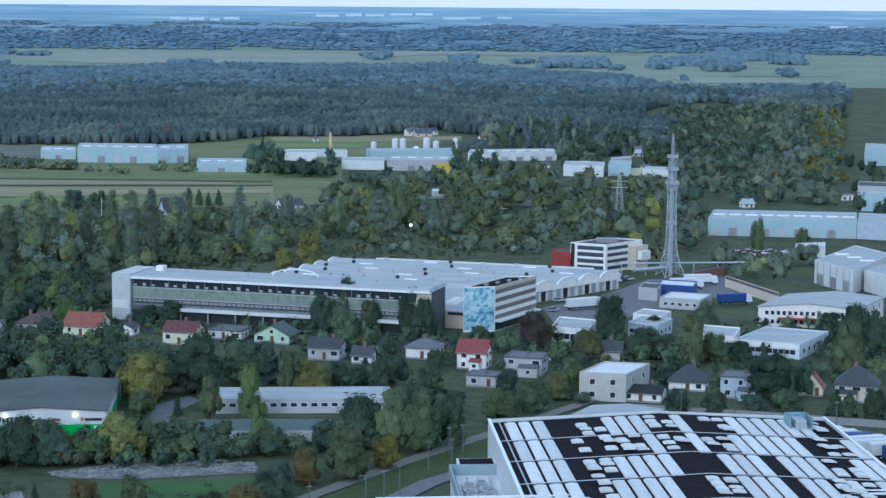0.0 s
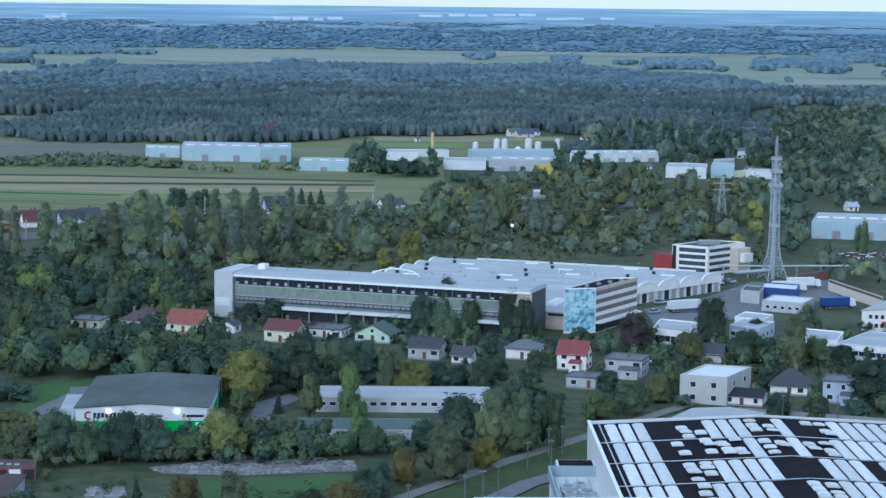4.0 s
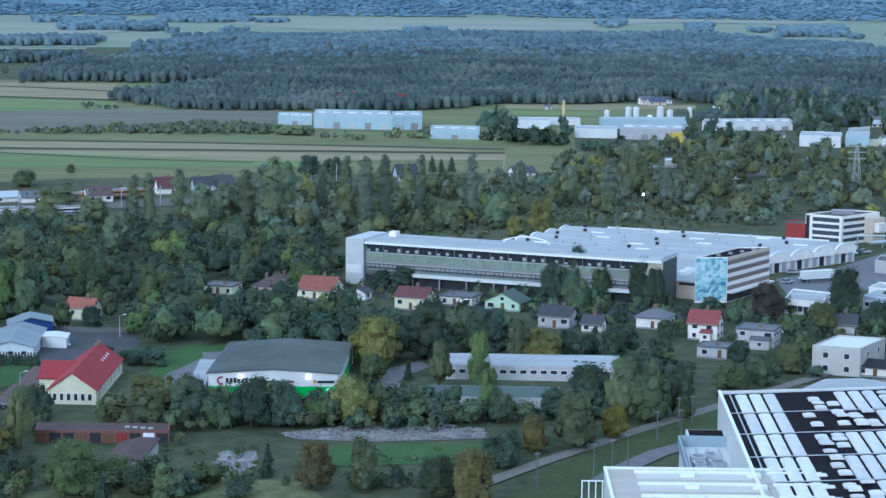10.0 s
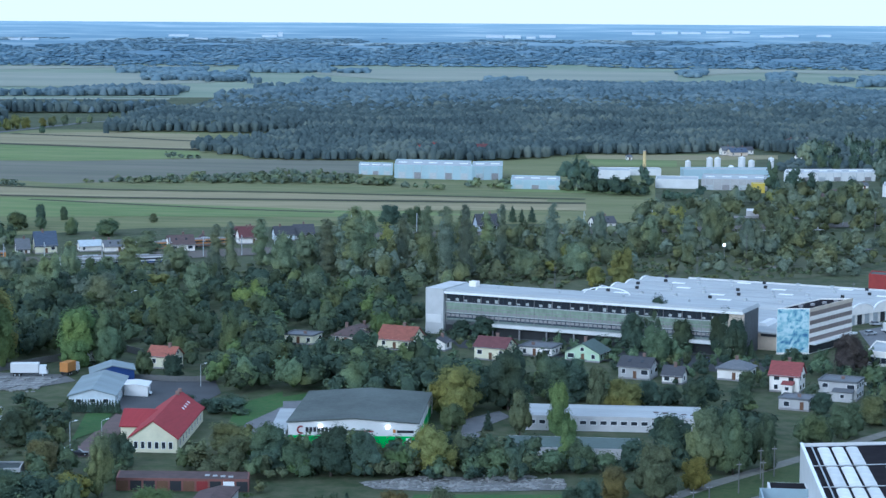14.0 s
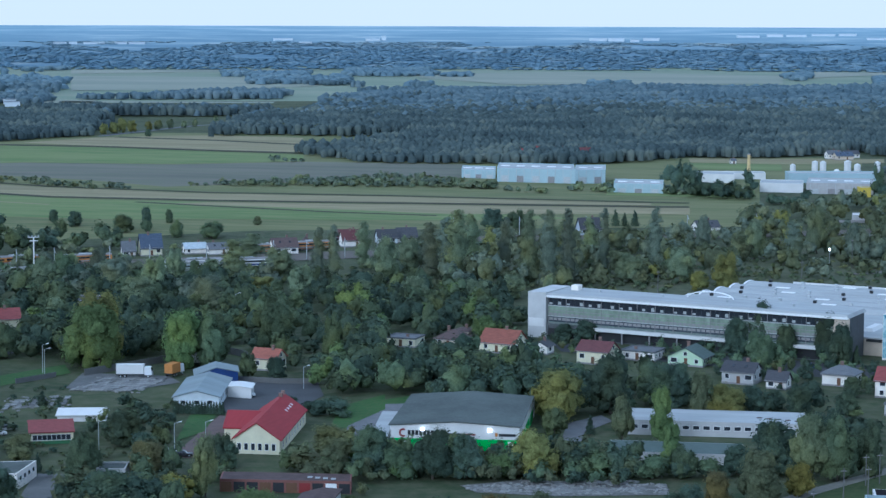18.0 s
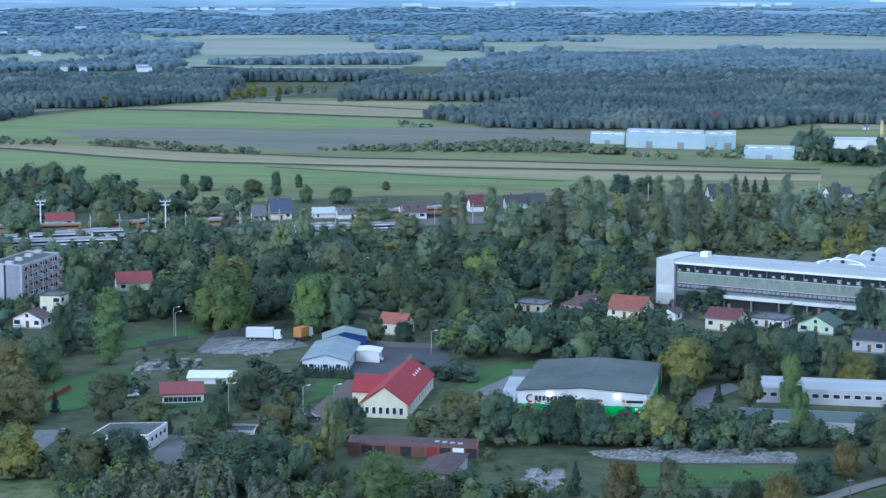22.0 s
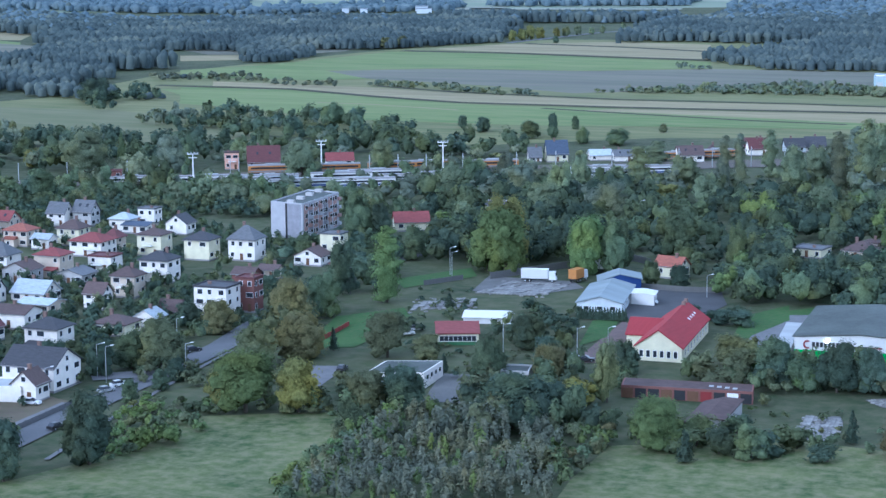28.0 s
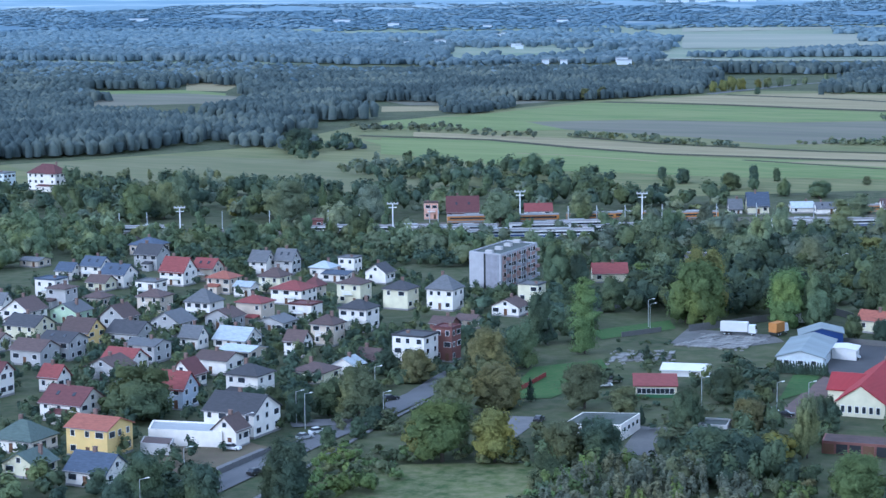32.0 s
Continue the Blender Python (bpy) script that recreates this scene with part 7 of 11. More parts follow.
def truck(x, y, rot, length=10, color="white", cab="white"):
    c = thing("truck", x, y, rot, 0.2, f"{color} box truck with a {cab} cab parked in a yard", "truck")
    part("cargo_box", Shape().box(-length / 2, length / 2 - 2.4, -1.25, 1.25, 1.1, 3.7), {"white": M_WHITE, "yellow": M_ORANGE, "blue": M_BLUE}[color], c)
    part("chassis", Shape().box(-length / 2, length / 2 - 0.2, -1.0, 1.0, 0.7, 1.09), M_DARK, c)
    cb = part("cab", Shape().loft([(length / 2 - 2.2, -1.2, 0.8), (length / 2, -1.2, 0.8), (length / 2, 1.2, 0.8), (length / 2 - 2.2, 1.2, 0.8)],
                                  [(length / 2 - 2.2, -1.15, 3.0), (length / 2 - 0.4, -1.15, 3.0), (length / 2 - 0.4, 1.15, 3.0), (length / 2 - 2.2, 1.15, 3.0)]), CARS[cab], c)
    part("windscreen", Shape().loft([(length / 2 - 0.18, -1.0, 1.8), (length / 2 - 0.12, -1.0, 1.8), (length / 2 - 0.12, 1.0, 1.8), (length / 2 - 0.18, 1.0, 1.8)],
                                    [(length / 2 - 0.40, -1.0, 2.8), (length / 2 - 0.30, -1.0, 2.8), (length / 2 - 0.30, 1.0, 2.8), (length / 2 - 0.40, 1.0, 2.8)]), M_GLASS, cb)
    wheels(c, (-length / 2 + 1.2, -length / 2 + 2.4, length / 2 - 1.2), 1.05, 0.48)
    return c


def carriage(x, y, rot, body, stripe, length=24, label="white railway carriage standing on the tracks"):
    c = thing("railway_carriage", x, y, rot, 0.2, label, "railway carriage", "standing trains")
    pr = [(-1.4, 0.9), (1.4, 0.9), (1.45, 2.2), (1.3, 3.6), (0.8, 4.0), (-0.8, 4.0), (-1.3, 3.6), (-1.45, 2.2)]
    part("body", Shape().loft([(-length / 2, a, z) for a, z in pr], [(length / 2, a, z) for a, z in pr]), body, c)
    for s in (-1, 1):
        part("window_band", Shape().box(-length / 2 + 1, length / 2 - 1, s * 1.44 - 0.04, s * 1.44 + 0.04, 2.3, 3.0), M_GLASS, c)
        part("stripe", Shape().box(-length / 2 + 0.1, length / 2 - 0.1, s * 1.44 - 0.03, s * 1.44 + 0.03, 1.1, 1.7), stripe, c)
    cap = [(-1.36, 3.5), (1.36, 3.5), (1.34, 3.64), (0.84, 4.05), (-0.84, 4.05), (-1.34, 3.64)]
    part("roof", Shape().loft([(-length / 2 - 0.02, a, z) for a, z in cap], [(length / 2 + 0.02, a, z) for a, z in cap]), M_TRIM, c, "grey carriage roof")
    part("roof_unit", Shape().box(-3, 3, -0.7, 0.7, 4.06, 4.4), M_STEEL, c)
    for k in (-1, 1):
        part("bogie", Shape().box(k * length * 0.34 - 1.6, k * length * 0.34 + 1.6, -1.1, 1.1, 0.1, 0.9), M_DARK, c)
    return c


def street_lamp(x, y, h=8, rot=0):
    c = thing("street_lamp", x, y, rot, 0, "slim grey street lamp with a short arm", "street lamp", "street lamps")
    part("pole", Shape().tube((0, 0, 0), (0, 0, h), 0.11, 0.07, 6), M_STEEL, c)
    part("arm", Shape().tube((0, 0, h), (1.3, 0, h + 0.3), 0.05, n=5), M_STEEL, c)
    part("head", Shape().loft([(1.1, -0.14, h + 0.2), (1.9, -0.14, h + 0.3), (1.9, 0.14, h + 0.3), (1.1, 0.14, h + 0.2)], [(1.15, -0.1, h + 0.36), (1.85, -0.1, h + 0.42), (1.85, 0.1, h + 0.42), (1.15, 0.1, h + 0.36)]), M_FRAME, c)
    return c


def pole(x, y, h=8, label="plain grey concrete utility pole"):
    c = thing("utility_pole", x, y, 20, 0, label, "utility pole", "utility poles")
    part("shaft", Shape().tube((0, 0, 0), (0, 0, h), 0.16, 0.10, 6), M_CONCRETE, c)
    part("crossarm", Shape().box(-0.6, 0.6, -0.06, 0.06, h - 0.7, h - 0.55), M_TRIM, c)
    return c


def light_mast(x, y, h=13, rot=0):
    c = thing("floodlight_mast", x, y, rot, 0, "pale railway light mast with a crossbar of lamps", "light mast", "railway masts")
    part("shaft", Shape().tube((0, 0, 0), (0, 0, h), 0.32, 0.22, 8), M_FRAME, c)
    part("crossbar", Shape().box(-2.2, 2.2, -0.15, 0.15, h - 0.3, h), M_FRAME, c)
    part("crossbar", Shape().box(-1.6, 1.6, -0.15, 0.15, h - 1.7, h - 1.4), M_FRAME, c)
    for i in range(4):
        part("lamp", Shape().box(-0.3, 0.3, -0.35, 0.2, 0, 0.5), M_STEEL, c, at=pose(-1.9 + i * 1.27, 0, h))
    return c


def catenary_mast(x, y, rot=33):
    c = thing("catenary_mast", x, y, rot, 0, "grey railway catenary mast with a bracket", "catenary mast", "railway masts")
    part("shaft", Shape().tube((0, 0, 0), (0, 0, 8.5), 0.2, 0.16, 6), M_STEEL, c)
    part("bracket", Shape().tube((0, 0, 7.4), (0, -3.2, 6.6), 0.06, n=5), M_STEEL, c)
    part("stay", Shape().tube((0, 0, 8.4), (0, -3.0, 6.8), 0.04, n=5), M_STEEL, c)
    return c


def yard_wall(pts, h, label, material, name="yard_wall"):
    """A wall of panels between posts along a line."""
    e = thing(name, pts[0][0], pts[0][1], 0, 0, label, "wall")
    o = Vector(pts[0])
    for a, b in zip(pts, pts[1:]):
        a, b = Vector(a) - o, Vector(b) - o
        n = max(1, round((b - a).length / 2.6))
        w = (b - a).length / n
        pm = Shape().box(0.08, w - 0.08, -0.05, 0.05, 0, h).mesh("panel")
        sm = Shape().box(-0.09, 0.09, -0.1, 0.1, 0, h + 0.12).mesh("post")
        for i in range(n):
            m = edge_pose(a, b, i * w, 0)
            part("panel", pm, material, e, at=m)
            part("post", sm, material, e, at=m)
    return e


def row_of(make, a, b, n, **k):
    for i in range(n):
        f = (i + 0.5) / n
        make(a[0] + (b[0] - a[0]) * f, a[1] + (b[1] - a[1]) * f, **k)


def slab_field(a, b, c, nu, nv, label, thick=0.25, miss=0.1, seed=3):
    """Old concrete slabs, lying uneven, each a piece of its own; a to b is one side, b to c the other."""
    a, b, c = Vector(a), Vector(b), Vector(c)
    e = thing("concrete_slabs", a.x, a.y, 0, 0, label, "slabs")
    u, v = (b - a) / nu, (c - b) / nv
    rr = random.Random(seed)
    k = 0.47
    me = Shape().loft([(*(-u * k - v * k), 0), (*(u * k - v * k), 0), (*(u * k + v * k), 0), (*(-u * k + v * k), 0)],
                      [(*(-u * k - v * k), thick), (*(u * k - v * k), thick), (*(u * k + v * k), thick), (*(-u * k + v * k), thick)]).mesh("slab")
    for i in range(nu):
        for j in range(nv):
            if rr.random() > miss:
                p = u * (i + 0.5) + v * (j + 0.5)
                part("slab", me, M_SLAB, e, at=pose(p.x, p.y, rr.uniform(0, 0.12), rr.uniform(-1.5, 1.5), rr.uniform(-1.5, 1.5), rr.uniform(-2, 2)))
    return e


M_SLAB = paint("weathered_concrete_slab", (0.20, 0.197, 0.186), 0.9, 0.45, 0.4, 3, 0.2, each=0.3)
def far_chimney(x, y, h):
    c = thing("depot_chimney", x, y, 0, 0, "slim yellow chimney beside the far depot", "chimney")
    part("shaft", Shape().tube((0, 0, 0), (0, 0, h), 1.2, 0.9, 10), paint("yellow_chimney", (0.55, 0.42, 0.20), 0.8), c)
    part("rim", Shape().tube((0, 0, h), (0, 0, h + 0.5), 1.1, 1.1, 10), M_TRIM, c)


def pylon(x, y, h):
    c = thing("power_pylon", x, y, 10, 0, "grey steel lattice power pylon among the trees", "power pylon")
    for sx in (-1, 1):
        for sy in (-1, 1):
            part("leg", Shape().tube((sx * 2.2, sy * 2.2, 0), (sx * 0.4, sy * 0.4, h), 0.12, n=4), M_STEEL, c)
    for i in range(6):
        z0, z1 = h * i / 6, h * (i + 1) / 6
        a, b = 2.2 - 1.8 * i / 6, 2.2 - 1.8 * (i + 1) / 6
        for s in (-1, 1):
            part("brace", Shape().tube((-a, s * a, z0), (b, s * b, z1), 0.06, n=4), M_STEEL, c)
            part("brace", Shape().tube((a, s * a, z0), (-b, s * b, z1), 0.06, n=4), M_STEEL, c)
    for z in (0.72, 0.85, 0.97):
        part("crossarm", Shape().box(-4, 4, -0.15, 0.15, h * z, h * z + 0.3), M_STEEL, c)


car(-198.8, 402.8, 100, "black")
car(-240.7, 408.1, 60, "black")
car(-237.0, 364.7, 70, "silver")
car(-237.3, 370.6, 60, "white")
car(-154.2, 433.2, 10, "white")
car(-150.8, 432.0, 15, "black")
car(-201.7, 444.5, 40, "white")
car(-201.9, 450.4, 40, "silver")
car(-228.6, 333.4, 80, "black")
car(-245.4, 349.0, 10, "white")
car(-158.6, 505.5, 10, "white")
car(-252.1, 445.6, 60, "silver")
car(37.9, 665.3, 20, "silver")
car(60.6, 713.7, 20, "white")
car(62.9, 716.7, 20, "black")
car(65.5, 718.3, 20, "silver")
car(31.1, 554.6, 20, "white")
car(33.6, 558.3, 20, "silver")
car(-24.2, 584.4, -10, "silver")
car(-47.9, 591.1, -10, "white")
car(-14.3, 582.9, -10, "blue")
car(35.0, 644.5, 40, "silver")
car(40.9, 653.2, 40, "white")
car(-41.9, 483.4, 10, "white")
truck(-197.5, 525.8, 12, 10, "white", "white")
truck(-187.7, 531.0, 80, 7, "yellow", "white")
truck(45.7, 649.8, 30, 14, "white", "blue")
truck(95.6, 662.4, 20, 12, "blue", "white")
truck(-189.0, 547.0, 8, 12, "white", "white")
truck(83.9, 698.2, 10, 12, "white", "white")
truck(90.1, 708.4, 10, 12, "white", "white")
trl, trl_q = hall("trailer", (-163.5, 503.8), (-156.8, 503.1), (-158.1, 509.7), 2.8, "white site trailer with rounded roof beside the yard", M_WHITE, M_WHITE, 0.3, "trailer")
tent, tent_q = hall("tent", (-183.7, 466.7), (-184.8, 472.7), (-195.7, 469.7), 1.6, "long low white tent with an arched roof", M_WHITE, M_WHITE, 1.1, "tent")
sml, sml_q = hall("hut", (-160.9, 404.1), (-154.8, 405.5), (-156.4, 412.2), 2.6, "small grey hut with a dark felt roof", wall_paint("grey"), M_ROOFGREY, 0.0, "hut")
dhut, dhut_q = hall("barn", (-262.3, 637.1), (-248.4, 638.7), (-249.8, 653.1), 4, "long dark-roofed barn among trees", wall_paint("grey"), roof_paint("dark"), 0.0, "barn")
carriage(-377.1, 677.4, 32, M_WHITE, M_BLUE, 24, "white railway carriage standing on the tracks")
carriage(-391.6, 680.8, 32, M_WHITE, M_TRIM, 24, "white railway carriage standing on the tracks")
carriage(-371.8, 690.5, 32, M_STEEL, M_TRIM, 24, "grey railway carriage standing on the tracks")
carriage(-348.2, 707.3, 32, M_WHITE, M_RED, 24, "white and red railway carriage at the platform")
carriage(-338.6, 720.6, 32, M_WHITE, M_RED, 24, "white and red railway carriage at the platform")
carriage(-319.3, 713.1, 32, M_WHITE, M_BLUE, 24, "white railway carriage standing on the tracks")
carriage(-309.9, 724.4, 32, M_WHITE, M_BLUE, 24, "white railway carriage standing on the tracks")
carriage(-353.3, 683.3, 32, M_STEEL, M_BLUE, 24, "grey railway carriage standing on the tracks")
carriage(-331.9, 693.6, 32, M_WHITE, M_BLUE, 24, "white railway carriage standing on the tracks")
carriage(-260.0, 761.3, 32, M_WHITE, M_BLUE, 24, "white railway carriage standing on the tracks")
carriage(-250.3, 753.5, 32, M_STEEL, M_TRIM, 24, "grey railway carriage standing on the tracks")
carriage(-419.6, 667.9, 32, M_WHITE, M_TRIM, 24, "white railway carriage standing on the tracks")
carriage(-484.1, 638.6, 32, M_STEEL, M_TRIM, 24, "grey railway carriage standing on the tracks")
carriage(-241.4, 768.6, 32, M_WHITE, M_BLUE, 24, "white railway carriage standing on the tracks")
carriage(-385.1, 720.0, 32, M_ORANGE, M_TRIM, 20, "orange freight wagon standing on the tracks")
carriage(-363.2, 732.6, 32, M_ORANGE, M_TRIM, 20, "orange freight wagon standing on the tracks")
carriage(-344.2, 746.2, 32, M_ORANGE, M_TRIM, 20, "orange freight wagon standing on the tracks")
carriage(-332.9, 754.7, 32, M_ORANGE, M_TRIM, 20, "orange freight wagon standing on the tracks")
carriage(-307.8, 766.6, 32, M_ORANGE, M_TRIM, 20, "orange freight wagon standing on the tracks")
carriage(-245.5, 820.5, 32, M_ORANGE, M_TRIM, 20, "orange freight wagon standing on the tracks")
carriage(-232.4, 834.4, 32, M_ORANGE, M_TRIM, 20, "orange freight wagon standing on the tracks")
light_mast(-464.5, 630.1, 13, 30)
light_mast(-395.2, 673.9, 13, 30)
light_mast(-369.4, 732.2, 13, 30)
light_mast(-321.2, 745.1, 13, 30)
catenary_mast(-499.3, 637.1)
catenary_mast(-489.9, 642.7)
catenary_mast(-464.4, 658.0)
catenary_mast(-448.3, 667.6)
catenary_mast(-428.3, 679.6)
catenary_mast(-417.7, 685.9)
catenary_mast(-393.7, 700.3)
catenary_mast(-390.8, 702.1)
catenary_mast(-373.4, 712.5)
catenary_mast(-346.2, 728.8)
catenary_mast(-336.4, 734.7)
catenary_mast(-326.6, 740.5)
catenary_mast(-313.9, 748.2)
catenary_mast(-295.1, 759.4)
catenary_mast(-281.3, 767.7)
catenary_mast(-261.4, 779.6)
catenary_mast(-249.5, 786.7)
catenary_mast(-237.5, 793.9)
catenary_mast(-225.4, 801.1)
catenary_mast(-211.4, 809.6)
catenary_mast(-199.3, 816.8)
catenary_mast(-184.9, 905.5, 20)
catenary_mast(-156.2, 915.7, 20)
catenary_mast(-119.4, 928.8, 20)
catenary_mast(-81.5, 942.3, 20)
catenary_mast(-50.4, 953.4, 20)
catenary_mast(-18.6, 964.7, 20)
catenary_mast(11.2, 975.3, 20)
catenary_mast(38.9, 985.2, 20)
catenary_mast(61.4, 993.2, 20)
catenary_mast(-126.8, 926.2, 20)
street_lamp(-247.0, 376.8, 7.5, 40)
street_lamp(-227.9, 294.2, 8, 40)
street_lamp(-154.1, 435.2, 7, 40)
street_lamp(-159.7, 423.6, 6, 40)
street_lamp(-224.1, 525.7, 7, 40)
street_lamp(-230.0, 386.7, 7, 40)
street_lamp(-204.6, 639.7, 8, 40)
street_lamp(-242.5, 373.4, 8, 40)
street_lamp(-147.3, 520.0, 6, 40)
street_lamp(-171.6, 432.9, 7, 40)
street_lamp(-225.3, 527.2, 8, 40)
street_lamp(-147.6, 438.3, 7, 40)
street_lamp(-240.7, 325.5, 6, 40)
street_lamp(-244.4, 407.2, 8, 40)
street_lamp(-247.7, 357.7, 6, 40)
pole(-25.5, 377.6, 8)
pole(-15.1, 386.8, 8)
pole(-11.8, 394.9, 7)
pole(-8.8, 399.9, 7)
pole(-3.2, 421.9, 7)
pole(1.3, 436.4, 7)
pole(4.2, 439.0, 7)
pole(1.8, 424.5, 7)
pole(32.5, 712.0, 8)
pole(-73.2, 727.5, 9)
pole(-47.7, 760.7, 9)
pole(-23.4, 770.6, 9)
pole(-50.6, 956.5, 9)
pole(53.0, 964.9, 9)
pole(-214.6, 561.5, 9)
pole(-239.1, 490.2, 8)
pole(70.0, 480.1, 7)
pole(92.2, 468.2, 7)
pole(57.0, 479.6, 7)
yard_wall([(-212.2, 525.6), (-197.4, 553.4), (-183.8, 569.9), (-176.8, 564.1)], 2.0, "grey concrete panel wall along the yard", M_CONCRETE)
yard_wall([(-168.5, 526.6), (-155.2, 525.7), (-145.2, 528.1)], 1.6, "grey concrete panel wall behind the asphalt yard", M_CONCRETE)
yard_wall([(-218.2, 432.9), (-220.2, 450.4)], 1.2, "red board fence across the lawn", M_RED)
yard_wall([(-235.5, 327.8), (-237.0, 349.3), (-237.6, 353.5)], 1.2, "pale low wall beside the footpath", M_PAVE)
yard_wall([(47.5, 487.2), (76.6, 479.1), (104.3, 469.9)], 1.8, "dark panel fence behind the large hall", M_TRIM)
yard_wall([(-225.9, 510.0), (-219.3, 522.6)], 1.4, "pale low wall beside the verge", M_CONCRETE)
slab_field((-207.9, 503.4), (-189.9, 505.5), (-186.9, 526.4), 14, 6, "old pale concrete slabs lying uneven in a yard", 0.3, 0.12, 3)
slab_field((-89.7, 379.6), (-82.3, 379.3), (-84.5, 398.9), 8, 5, "broken white concrete slabs among weeds", 0.3, 0.22, 5)
slab_field((-214.2, 474.2), (-200.8, 484.2), (-204.0, 496.0), 10, 3, "old grey concrete slabs beside a shed", 0.25, 0.3, 7)
row_of(tree, (-170.0, 479.8), (-156.9, 480.6), 17, h=3.4, w=2.0, kind="conifer", leaf="dark")
far_chimney(-73.5, 1287.6, 14)
pylon(77.7, 905.7, 22)

# block of flats: loggias and windows
q = blk_q
ln = (q[2] - q[1]).length
M_PINK = paint("loggia_pink", (0.36, 0.23, 0.20), 0.8, 0.2)
M_BAYGREY = paint("bay_grey", (0.22, 0.21, 0.23), 0.8, 0.2)
l0 = (q[1] - q[0]).length
part("corner_strip", Shape().box(l0 * 0.46, l0 * 0.52, -0.06, 0.0, 0, 11.4), M_DARK, blk, at=edge_pose(q[0], q[1], 0, 0))
part("end_panel", Shape().box(l0 * 0.521, l0 * 0.95, -0.04, 0.0, 0, 11.35), paint("grey_plaster", (0.27, 0.27, 0.30), 0.85), blk, "darker grey plastered panel", at=edge_pose(q[0], q[1], 0, 0))
for b_ in range(7):
    u0 = 1.0 + b_ * (ln - 2) / 7
    part("loggia_strip", Shape().box(0.2, (ln - 2) / 7 - 1.0, -0.03, 0.0, 0.6, 11.0), M_PINK if b_ % 3 != 1 else M_BAYGREY, blk, at=edge_pose(q[1], q[2], u0, 0))
    for s in range(4):
        z = 0.9 + s * 2.75
        window(blk, edge_pose(q[1], q[2], u0 + 2.3, z + 0.9), 2.1, 1.5)
        if b_ % 2 == 0:
            part("balcony", Shape().box(3.4, 5.2, -0.9, 0.0, z - 0.1, z + 0.9), M_PINK if s % 2 else wall_paint("lilac"), blk, at=edge_pose(q[1], q[2], u0, 0))
        else:
            window(blk, edge_pose(q[1], q[2], u0 + 4.4, z + 0.9), 1.3, 1.5)
for i in range(4):
    part("roof_hatch", Shape().box(-1.2, 1.2, -0.8, 0.8, 11.3, 12.4), wall_paint("grey"), blk, at=pose((q[0].x + q[2].x) / 2 + (i - 1.5) * -1.2, (q[0].y + q[2].y) / 2 + (i - 1.5) * 9, 0))
# office block
q = off_q
l0, l1 = (q[1] - q[0]).length, (q[2] - q[1]).length
part("dark_strip", Shape().box(0.2, 1.6, -0.06, 0.0, 0.3, 10.2), M_DARK, off, at=edge_pose(q[0], q[1], 0, 0))
for s in range(4):
    band_on(off, q[0], q[1], 1.0 + s * 2.4, 2.5 + s * 2.4, M_BANDGLASS, "window_band", 0.2, 0.94)
    band_on(off, q[1], q[2], 1.1 + s * 2.4, 2.3 + s * 2.4, M_BANDGLASS, "window_band", 0.05, 0.6)
part("stair_block", Shape().box(l1 * 0.62, l1 * 0.95, -3.5, 0, 0, 9.0), wall_paint("beige"), off, at=edge_pose(q[1], q[2], 0, 0))
part("stair_block", Shape().box(l1 * 0.66, l1 * 0.9, -5.5, -3.52, 4.0, 7.2), wall_paint("white"), off, at=edge_pose(q[1], q[2], 0, 0))
part("roof_plant", Shape().box(-4, 4, -2.5, 2.5, 10.2, 11.6), M_TRIM, off)
for (e_, q_, rows, n1, n2, w_, h_) in ((wo, wo_q, (1.6, 4.3), 15, 4, 1.2, 1.4), (lw, lw_q, (1.9,), 10, 5, 1.8, 1.5), (lw2, lw2_q, (1.9,), 6, 2, 1.8, 1.5), (sb1, sb1_q, (1.9,), 6, 3, 1.6, 1.3),
                                       (n1, n1_q, (1.7, 4.9), 2, 2, 1.5, 1.5), (fg, fg_q, (2.2,), 5, 4, 1.6, 1.1), (rh, rh_q, (1.7,), 6, 8, 1.0, 1.7), (pav, [pav_q[3], pav_q[0], pav_q[1]], (1.6,), 8, 2, 1.2, 1.4), (bs1, bs1_q, (1.7,), 3, 5, 1.4, 1.1),
                                       (sb4, sb4_q, (1.6,), 5, 2, 1.4, 1.1), (sh1, sh1_q, (2.1,), 16, 2, 1.7, 1.1), (pcan, pcan_q, (1.8,), 6, 3, 1.8, 1.8)):
    for z in rows:
        windows_on(e_, q_[0], q_[1], z, n1, w_, h_)
        windows_on(e_, q_[1], q_[2], z, n2, w_, h_)
band_on(sb1, sb1_q[0], sb1_q[1], 3.2, 4.1, wall_paint("blue"), "blue_band")
band_on(lw, lw_q[0], lw_q[1], 3.0, 4.1, wall_paint("white"), "white_band")
band_on(pav, pav_q[3], pav_q[0], 0.0, 0.8, paint("dull_green", (0.06, 0.16, 0.07)), "green_plinth")
part("porch", Shape().box(6, 18, -3, 0, 2.6, 2.9), M_REDROOF, wo, "small red porch roof", at=edge_pose(wo_q[0], wo_q[1], 0, 0))
